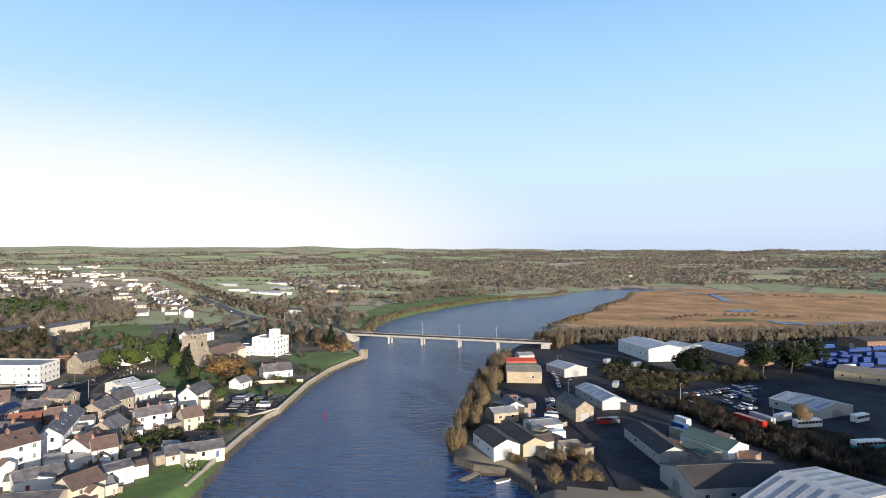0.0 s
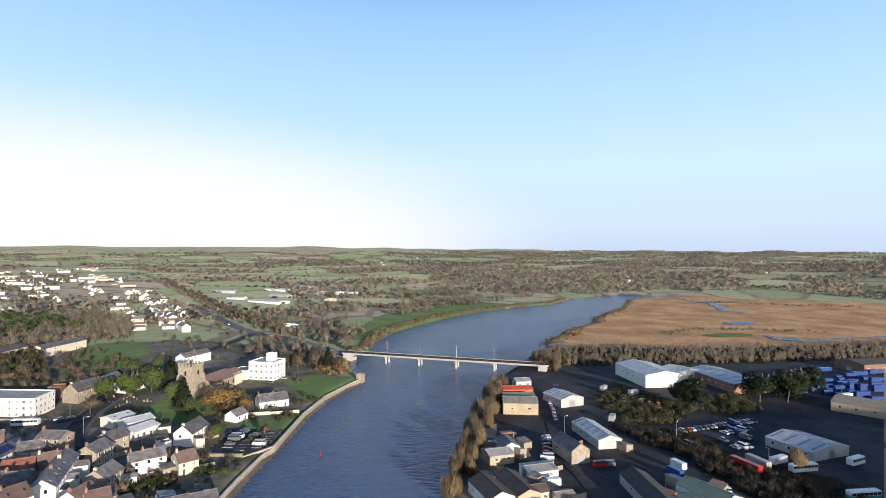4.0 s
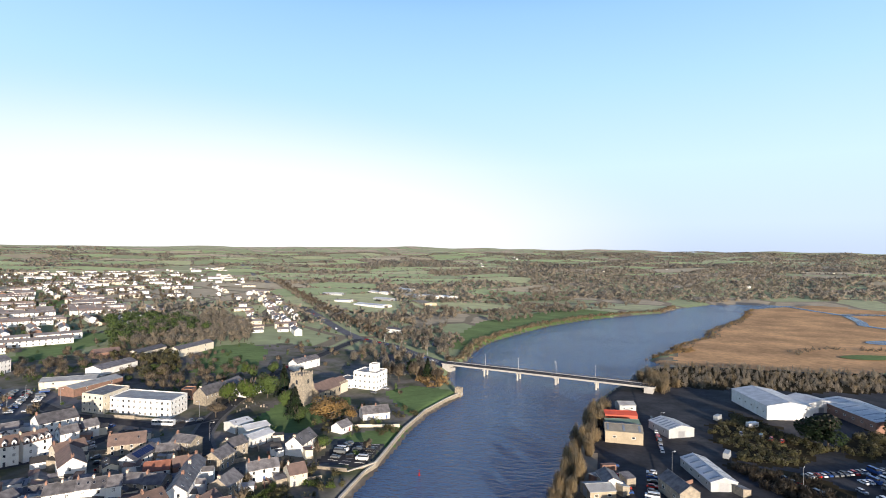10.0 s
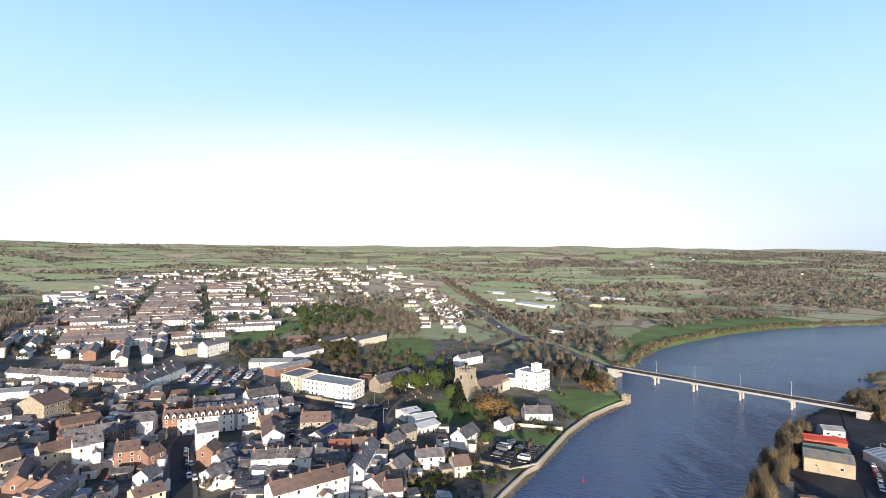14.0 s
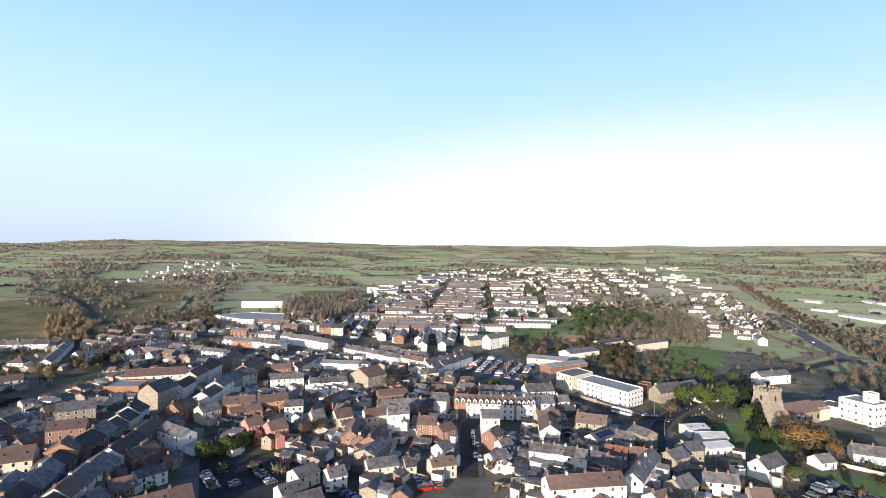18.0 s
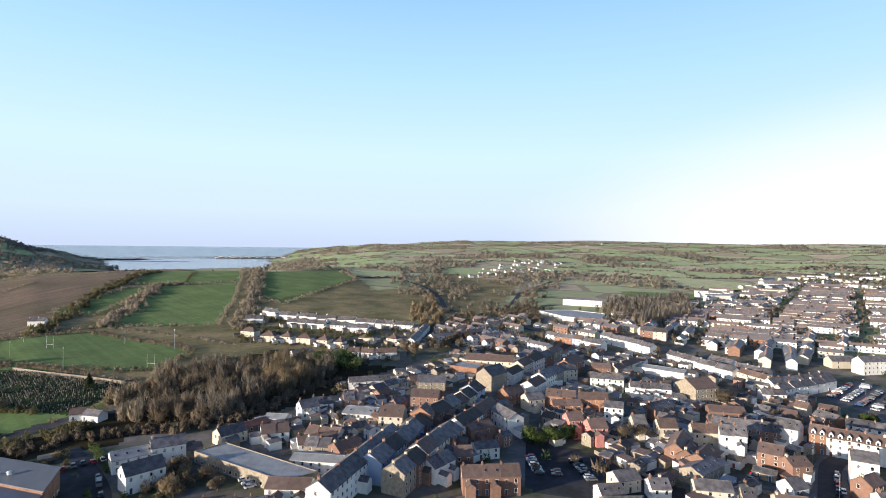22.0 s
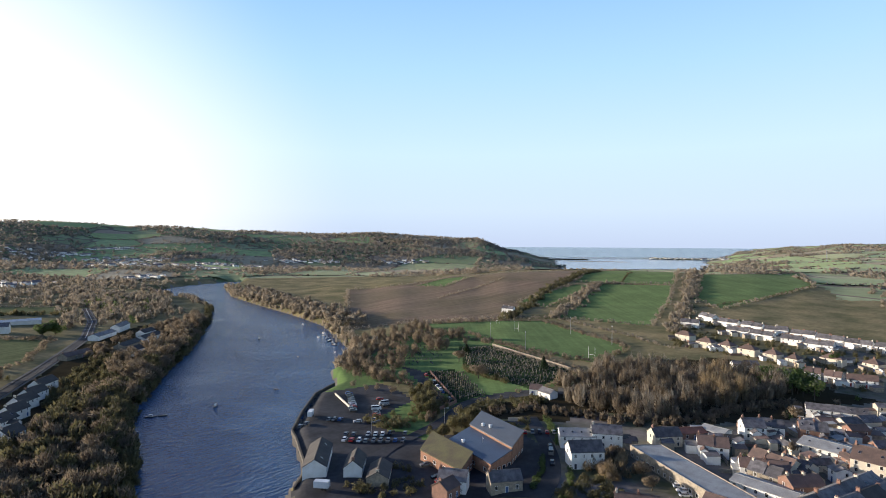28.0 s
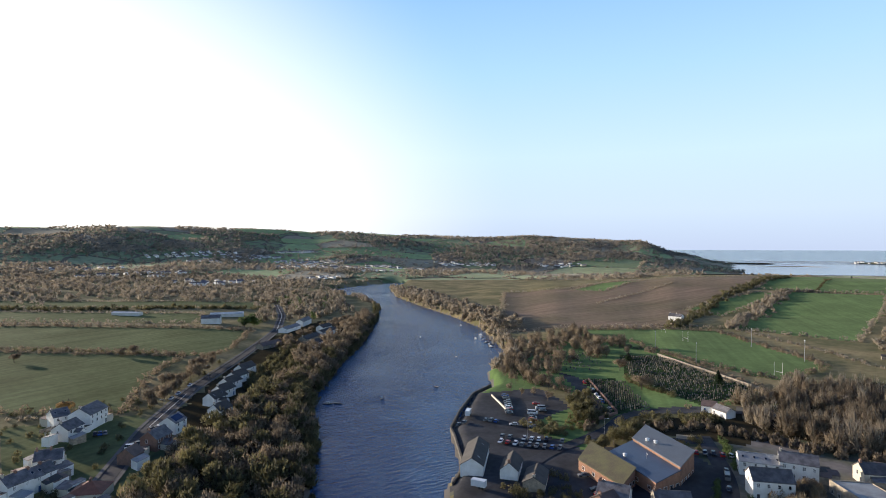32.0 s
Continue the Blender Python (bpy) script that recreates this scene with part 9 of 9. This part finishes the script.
wood("cemetery_shrubs", "row of dark evergreen shrubs between the graves", line_spots([(-281, -236), (-273, -212), (-271, -193)], 1.6, 90, 0.8), 4, 160, 0.24, OLIVE, 90, 1.2, False, 0.95, 0.5)
wood("cemetery_trees", "bare trees along the cemetery drive", scatter([(-202, -265), (-324, -371), (-341, -353), (-247, -266), (-218, -221), (-206, -231)], 60, 91, 2), 7, 450, 0.12, BARE, 91, 2.0, thin=0.6)
wood("town_trees", "bare trees in the gardens by the white house", scatter([(-208, -95), (-200, -71), (-182, -58), (-180, -82), (-187, -92)], 40, 92, 1), 4.5, 600, 0.12, BARE, 92, 2.8, thin=0.4)


wood("estate_gardens", "shrubs and small trees in the estate gardens", scatter([(-546, -195), (-607, -176), (-532, -12), (-439, 0), (-376, -24), (-425, -86), (-437, -151)], 380, 93, 1), 3.2, 160, 0.24, OLIVE, 93, 1.4, False, 0.9, 0.55)
wood("islet_trees", "dark clump of trees on the estuary islet", scatter([(-2420, -1120), (-2380, -1020), (-2480, -1010), (-2520, -1110)], 90, 94), 22, 60, 0.3, BARE, 94, 1.2, False, 0.95, 0.6)


def radio_mast(x, y, tall):
    h = root("radio_mast", x, y, ground_z(x, y), 0, "thin lattice radio mast on the hill", "mast")
    for k in range(3):
        a = 2 * math.pi * k / 3
        g = Geo()
        g.hexa([(math.cos(a) * 2 + dx, math.sin(a) * 2 + dy, 0) for dx, dy in ((-0.3, -0.3), (0.3, -0.3), (0.3, 0.3), (-0.3, 0.3))], [(math.cos(a) * 0.4 + dx, math.sin(a) * 0.4 + dy, tall) for dx, dy in ((-0.2, -0.2), (0.2, -0.2), (0.2, 0.2), (-0.2, 0.2))])
        part("leg", g.mesh("leg", [STEEL]), h)


radio_mast(-1980, -240, 42)
for x, y in ((-176, 262), (-192, 252), (-150, 232), (-262, 262), (-285, 262), (-310, 258), (-278, 245), (-215, 158), (-185, 146), (-262, 5), (-300, 24), (-172, -135), (-190, -172), (-160, -190), (64, 300), (56, 240), (102, 232), (122, 200), (-96, 470), (-150, 520), (-200, 560), (-128, 500), (-20, -300), (-50, -370)):
    street_lamp(x, y, None, x + y)


wood("valley_floor_wood", "dark bare woodland on the valley floor", scatter([(230, -1010), (176, -1259), (-106, -1335), (-350, -1067), (-240, -860), (-178, -830), (55, -930)], 600, 95, 2), 8, 60, 0.3, HAZY_BARE, 95, 1.6, False, 0.85, 0.6)
wood("valley_floor_wood", "dark bare woods below the village", scatter([(176, -1259), (216, -1548), (-120, -1501), (-422, -1285), (-350, -1067), (-104, -1311)], 600, 96, 2), 8, 50, 0.34, HAZY_BARE, 96, 1.6, False, 0.85, 0.6)
wood("street_trees", "bare trees among the far streets", scatter([(-694, 368), (-1322, 952), (-1390, 1402), (-1000, 1500), (-478, 633), (-426, 227), (-560, 100)], 1300, 97, 3), 7, 50, 0.36, BARE, 97, 1.8)
wood("street_trees", "evergreen trees among the far streets", scatter([(-694, 368), (-1322, 952), (-1390, 1402), (-1000, 1500), (-478, 633), (-426, 227), (-560, 100)], 380, 98, 3), 6, 60, 0.36, EVERGREEN, 98, 1.0)
wood("lane_scrub", "bare trees and scrub by the northern bypass", scatter([(-413, 0), (-482, 59), (-598, 144), (-705, 140), (-625, 53), (-503, -1)], 260, 99, 2), 7, 120, 0.24, BARE, 99, 2.0)


# ---- pools in the marsh ----
def pool(cx, cy, a, b, turn, name="marsh_pool", mat=WATER, label="blue open pool in the reed marsh", category="pool"):
    g = Geo()
    g.poly([(cx + math.cos(t) * a * math.cos(turn) - math.sin(t) * b * math.sin(turn), cy + math.cos(t) * a * math.sin(turn) + math.sin(t) * b * math.cos(turn), ground_z(cx, cy) + 0.6)
            for t in (2 * math.pi * k / 20 for k in range(20))])
    tagged(new(name, g.mesh(name, [mat])), label, category, kind="structure")


for x, y, a, b, turn in ((371, 668, 24, 14, 0.5), (524, 994, 60, 12, 0.2), (344, 536, 14, 12, 0.2), (-95, 528, 9, 16, 0.2)):
    pool(x, y, a, b, turn)
pool(300, 561, 28, 13, 0.25, "marsh_meadow", GRASS, "small green meadow in the reed marsh", "grass")


for line, width in (([(338, 562), (337, 534), (350, 518), (397, 541), (434, 549), (520, 575)], 7), ([(425, 1150), (461, 1115), (471, 1037), (487, 978), (461, 886), (439, 838), (452, 800)], 13)):
    strip("creek", line, width, WATER, 0.45, "blue tidal creek winding through the reeds", "creek")


# ---- field hedges and riverside trees ----
def closed(poly):
    return poly + poly[:1]


for k, (poly, slot) in enumerate(LAND_USE):
    mx, my = sum(p[0] for p in poly) / len(poly), sum(p[1] for p in poly) / len(poly)
    if slot in (2, 3, 10, 11) and area(poly) > 7000 and my < 60:
        far = math.hypot(mx, my) > 600
        p = line_spots(closed(poly), 4.5 if far else 2.8, 200 + k, 1.6)
        p = p[(height(p[:, 0], p[:, 1]) > 1.0) & (np.hypot(p[:, 0], p[:, 1]) < 1900)]
        wood("hedge", "rough brown hedge round a field", p, 3.4, 26 if far else 44, 0.42 if far else 0.32, HAZY_BARE if far else BARE, 200 + k, 1.4, False, 0.9, 0.7)


def bank_trees(line, seed, step, jitter, tall, blades, size, mat, label, over=-1.0):
    p = line_spots(line, step, seed, jitter)
    d = edge_distance(closed(RIVER), p[:, 0], p[:, 1])
    p = p[~inside(RIVER, p[:, 0], p[:, 1]) & (d > 1.0) | (d < over)]
    wood("bank_trees", label, p, tall, blades, size, mat, seed, 1.8, True, 0.75, 0.5)


bank_trees(NORTH_BANK_DOWN[1:10], 301, 2.2, 7, 8, 90, 0.26, HAZY_BARE, "bare trees leaning over the north bank")
bank_trees(SOUTH_BANK_DOWN[0:9], 302, 1.6, 3, 6, 150, 0.22, OLIVE, "olive bushes overhanging the south bank", 1.0)
bank_trees(SOUTH_BANK_DOWN[8:12], 303, 3.0, 8, 8, 70, 0.3, HAZY_BARE, "bare trees along the far south bank")

# ---- the estuary mouth ----
def sea_level(r):
    return float(np.interp(r, [3000, 3400, 3700, 4000, 4300, 4600, 4800, 4950], [0, 4, 12, 23, 37, 52, 62, 66]))


def sea_patch(name, label, category, az0, az1, r0, r1, mat, lift, ragged, seed):
    """A patch of the sea's face between two bearings, with wavering edges."""
    rng = np.random.default_rng(seed)
    n, m = 40, 6
    g = Geo()
    grid = []
    ph = rng.uniform(0, 6.28, 6)
    for i in range(n + 1):
        q = i / n
        a = math.radians(az0 + (az1 - az0) * q)
        taper = min(1.0, 6 * q, 6 * (1 - q))
        wave = lambda s: math.sin(q * 9 + ph[s]) + 0.6 * math.sin(q * 23 + ph[s + 1])
        mid, half = (r0 + r1) / 2 + ragged * wave(0), (r1 - r0) / 2 * taper + 1 + ragged * 0.4 * abs(wave(2)) * taper
        grid.append([(-r * math.sin(a), r * math.cos(a), sea_level(r) + lift) for r in (mid - half + 2 * half * k / m for k in range(m + 1))])
    for i in range(n):
        for k in range(m):
            g.poly([grid[i][k], grid[i][k + 1], grid[i + 1][k + 1], grid[i + 1][k]])
    tagged(new(name, g.mesh(name, [mat])), label, category, kind="structure")


# sheet laid over the sea for the sky's reflection on the estuary
sea_patch("estuary_bright_water", "pale estuary water with bright sky reflection in its colour", "water", 105.2, 121.5, 1850, 3420, BRIGHT_WATER, 0.4, 10, 1)
for k, (a0, a1, r) in enumerate(((107, 118.5, 3450), (110, 121, 3540), (106, 114, 3660), (113, 120, 3620), (108, 116, 3350), (115, 121, 3250))):
    sea_patch("surf_line", "white line of breaking surf", "surf", a0, a1, r - 7, r + 7, SURF, 1.2, 14, 10 + k)
sea_patch("sand_spit", "low grassy spit across the estuary mouth", "spit", 102.0, 112.2, 3420, 3560, SCRUB, 3.0, 8, 30)
sea_patch("sand_bar", "pale sand bar in the estuary", "sandbar", 113.0, 119.5, 2950, 3010, REEDS, 1.0, 12, 31)
sea_patch("sand_spit", "dark low point below the headland", "spit", 117.0, 121.5, 3180, 3330, WOOD_FLOOR, 3.0, 8, 32)


def spit_houses():
    """White houses along the spit."""
    rng = random.Random(9)
    g = Geo()
    for k in range(70):
        a, r = math.radians(rng.choice((rng.uniform(103, 107), rng.uniform(106, 111.5)))), rng.uniform(3430, 3540)
        x, y, z, w = -r * math.sin(a), r * math.cos(a), sea_level(r) + 2, rng.uniform(5, 10)
        g.box(x - w, x + w, y - 4, y + 4, z, z + 6, 0)
        low = [(x - w, y - 4.3, z + 6), (x + w, y - 4.3, z + 6), (x + w, y + 4.3, z + 6), (x - w, y + 4.3, z + 6)]
        g.hexa(low, [(x - w, y - 0.1, z + 9), (x + w, y - 0.1, z + 9), (x + w, y + 0.1, z + 9), (x - w, y + 0.1, z + 9)], 1)
    tagged(new("far_houses", g.mesh("far_houses", [WALLS["white"], ROOFS["slate"]])), "white houses strung along the sand spit", "houses", kind="stuff")


spit_houses()


wood("bridge_end_trees", "bare tawny trees beside the southern bridge end", scatter([(66, 392), (68, 376), (80, 372), (96, 396), (92, 432), (74, 428)], 60, 310, 1), 8, 420, 0.12, TAWNY, 310, 2.4, True, 0.8, 0.42, 0.5)
wood("roundabout_trees", "bare trees round the northern bridge approach", scatter([(-120, 430), (-240, 560), (-300, 720), (-180, 760), (-90, 600), (-84, 480)], 130, 311, 2), 6.5, 150, 0.2, HAZY_BARE, 311, 2.2, True, 0.7, 0.42, 0.6)
wood("bank_reeds", "tawny reeds and alders on the marsh shore", np.vstack([line_spots([(97, 515), (128, 566), (144, 607), (196, 681), (213, 739), (303, 896), (372, 1063)], 3.0, 312, 4), scatter([(97, 515), (88, 560), (110, 600), (140, 610), (150, 560)], 60, 313)]), 2.4, 50, 0.34, REED, 312, 1.6, False, 0.9, 0.9)
wood("garden_shrubs", "shrubs and small trees by the southern road", scatter([(70, -335), (60, -215), (-5, -215), (-35, -345), (-70, -430), (-20, -345)], 90, 320, 1), 3, 180, 0.22, OLIVE, 320, 1.4, False, 0.9, 0.55)
wood("wood_edge_scrub", "dark scrub and brambles along the wood's foot", line_spots(VALLEY_EDGE, 1.1, 330, 2.6), 3.6, 240, 0.2, BARE, 330, 1.6, False, 0.95, 0.6)
wood("quay_shrubs", "evergreen and bramble bushes on the quay bank", scatter([(-172, -210), (-183, -206), (-203, -200), (-190, -186), (-176, -181), (-165, -190)], 34, 332, 1), 3.2, 240, 0.2, OLIVE, 332, 1.3, False, 0.95, 0.65)
wood("wood_edge_scrub", "low mixed shrubs between the sports hall and the cemetery", scatter([(-250, -150), (-230, -160), (-194, -190), (-205, -205), (-240, -190), (-268, -165)], 130, 331, 2), 3.8, 240, 0.2, OLIVE, 331, 1.4, False, 0.95, 0.6)


wood("lane_shrubs", "tall brown shrubs in the garden by the white house", scatter([(-206, -92), (-196, -80), (-184, -84), (-186, -97), (-198, -100)], 22, 401), 5.5, 700, 0.11, TAWNY, 401, 2.4, False, 0.95, 0.55, 0.5)
wood("lane_shrubs", "evergreen hedge along the sports hall lane", line_spots([(-226, -138), (-212, -125), (-203, -117)], 1.2, 402, 0.6), 2.6, 200, 0.2, EVERGREEN, 402, 1.2, False, 1.0, 0.6)
wood("lane_shrubs", "rough garden bushes between the lane and the stores", scatter([(-183, -94), (-168, -96), (-150, -90), (-152, -76), (-168, -80), (-180, -68), (-196, -62), (-200, -72)], 60, 403, 0.1), 2.8, 260, 0.18, OLIVE, 403, 1.4, False, 0.95, 0.6)
wood("moor_trees", "band of bare trees along the moor", scatter([(-1049, -87), (-1248, 27), (-897, 92), (-728, 16), (-782, -40)], 260, 404, 2), 5.0, 60, 0.32, HAZY_BARE, 404, 1.6, False, 0.85, 0.6)
wood("moor_trees", "bare trees beside the bypass", np.vstack([line_spots([(-530, 70), (-604, 35), (-660, 5), (-755, 2), (-880, -18)], 7, 405, 6), line_spots([(-640, 95), (-720, 128), (-857, 162), (-1078, 262)], 7, 406, 8)]), 6, 70, 0.28, HAZY_BARE, 405, 1.8, False, 0.85, 0.6)
wood("road_end_trees", "bare trees and shrubs behind the houses of the river road", scatter([(-105, -470), (-140, -500), (-190, -560), (-250, -620), (-215, -560), (-165, -500), (-120, -440)], 90, 407, 2), 6.5, 320, 0.15, BARE, 407, 2.0, thin=0.6)
wood("road_end_trees", "dark garden trees behind the river road villas", scatter([(-58, -338), (-92, -402), (-125, -462), (-140, -455), (-108, -392), (-78, -332)], 60, 431, 0.5), 5.5, 300, 0.16, OLIVE, 431, 1.8, True, 0.8, 0.55, 0.8)
wood("road_end_trees", "evergreen bushes behind the houses of the river road", scatter([(-105, -470), (-140, -500), (-190, -580), (-230, -600), (-165, -500), (-120, -440)], 50, 408, 2), 3.5, 160, 0.24, OLIVE, 408, 1.2, False, 0.95, 0.6)


wood("quay_gardens", "bushes in the yards of the quay houses", scatter([(-118, -160), (-138, -176), (-146, -152), (-137, -132), (-122, -142)], 34, 411, 0.2), 2.6, 240, 0.18, OLIVE, 411, 1.4, False, 0.95, 0.6)
wood("point_wood", "bare trees on the low point beyond the road houses", scatter([(-125, -610), (-172, -735), (-185, -820), (-245, -1030), (-330, -900), (-305, -790), (-265, -660), (-200, -610)], 420, 412, 2), 8, 90, 0.26, HAZY_BARE, 412, 1.8, True, 0.75, 0.45)
wood("point_wood", "dark evergreen trees on the low point", scatter([(-125, -610), (-172, -735), (-240, -980), (-300, -800), (-200, -610)], 40, 413, 2), 8, 90, 0.3, EVERGREEN, 413, 1.0, True, 0.8, 0.45)


wood("garden_trees", "bare garden trees below the superstore", scatter([(-430, 10), (-500, -5), (-570, 40), (-600, 110), (-570, 150), (-600, 220), (-510, 215), (-470, 150), (-420, 60)], 110, 421, 0.5), 6, 200, 0.2, HAZY_BARE, 421, 2.2, True, 0.8, 0.42)
wood("garden_shrubs", "evergreen shrubs below the superstore", scatter([(-430, 10), (-500, -5), (-570, 40), (-600, 110), (-570, 150), (-600, 220), (-510, 215), (-470, 150), (-420, 60)], 70, 422, 0.5), 3.5, 110, 0.3, EVERGREEN, 422, 1.0, False, 0.95, 0.55)
wood("lane_shrubs", "clipped green hedges beside the sports hall lane", np.vstack([line_spots([(-188, -116), (-174, -108), (-160, -104)], 1.0, 423, 0.4), line_spots([(-184, -102), (-172, -95), (-158, -91)], 1.0, 424, 0.4)]), 1.8, 160, 0.24, EVERGREEN, 423, 1.0, False, 1.0, 0.7)
wood("lane_shrubs", "rough bushes behind the sports halls", scatter([(-205, -150), (-222, -146), (-212, -134), (-204, -140)], 16, 425, 0), 2.6, 240, 0.2, OLIVE, 425, 1.3, False, 0.95, 0.6)
# ---- blue crates stacked in the far yard ----
BLUE_CRATE = plain("blue_crate", (0.014, 0.05, 0.21), 0.8)


def crate_tier(wide):
    g = Geo()
    g.box(-wide / 2, wide / 2, -1.2, 1.2, 0.06, 0.94, taper=0.03)
    return g.mesh("crate", [BLUE_CRATE])


CRATE_TIERS = [crate_tier(w) for w in (4.0, 5.5, 7.0, 8.5)]


def crate_stack(x, y, turn, which, tiers):
    h = root("crate_stack", x, y, ground_z(x, y) - 0.05, turn, "stack of blue plastic crates on the yard tarmac", "crates", "stacks of blue crates")
    for k in range(tiers):
        part("crate", CRATE_TIERS[which], h, at=(0, 0, k * 0.95))


crate_rng = random.Random(41)
for r in range(6):
    for k in range(9):
        if crate_rng.random() < 0.85:
            u, v = k / 8, r / 5
            x = 230.9 * (1 - u) * (1 - v) + 287.3 * u * (1 - v) + 204.4 * (1 - u) * v + 247.6 * u * v
            y = 368.2 * (1 - u) * (1 - v) + 355.5 * u * (1 - v) + 325.7 * (1 - u) * v + 306.2 * u * v
            if all(math.hypot(x - hx, y - hy) > hr * 0.65 for hx, hy, hr in HOUSE_SPOTS):
                crate_stack(x + crate_rng.uniform(-1, 1), y + crate_rng.uniform(-1, 1), 0.1 + crate_rng.uniform(-0.1, 0.1), crate_rng.randrange(4), crate_rng.choice((2, 3, 3, 4)))
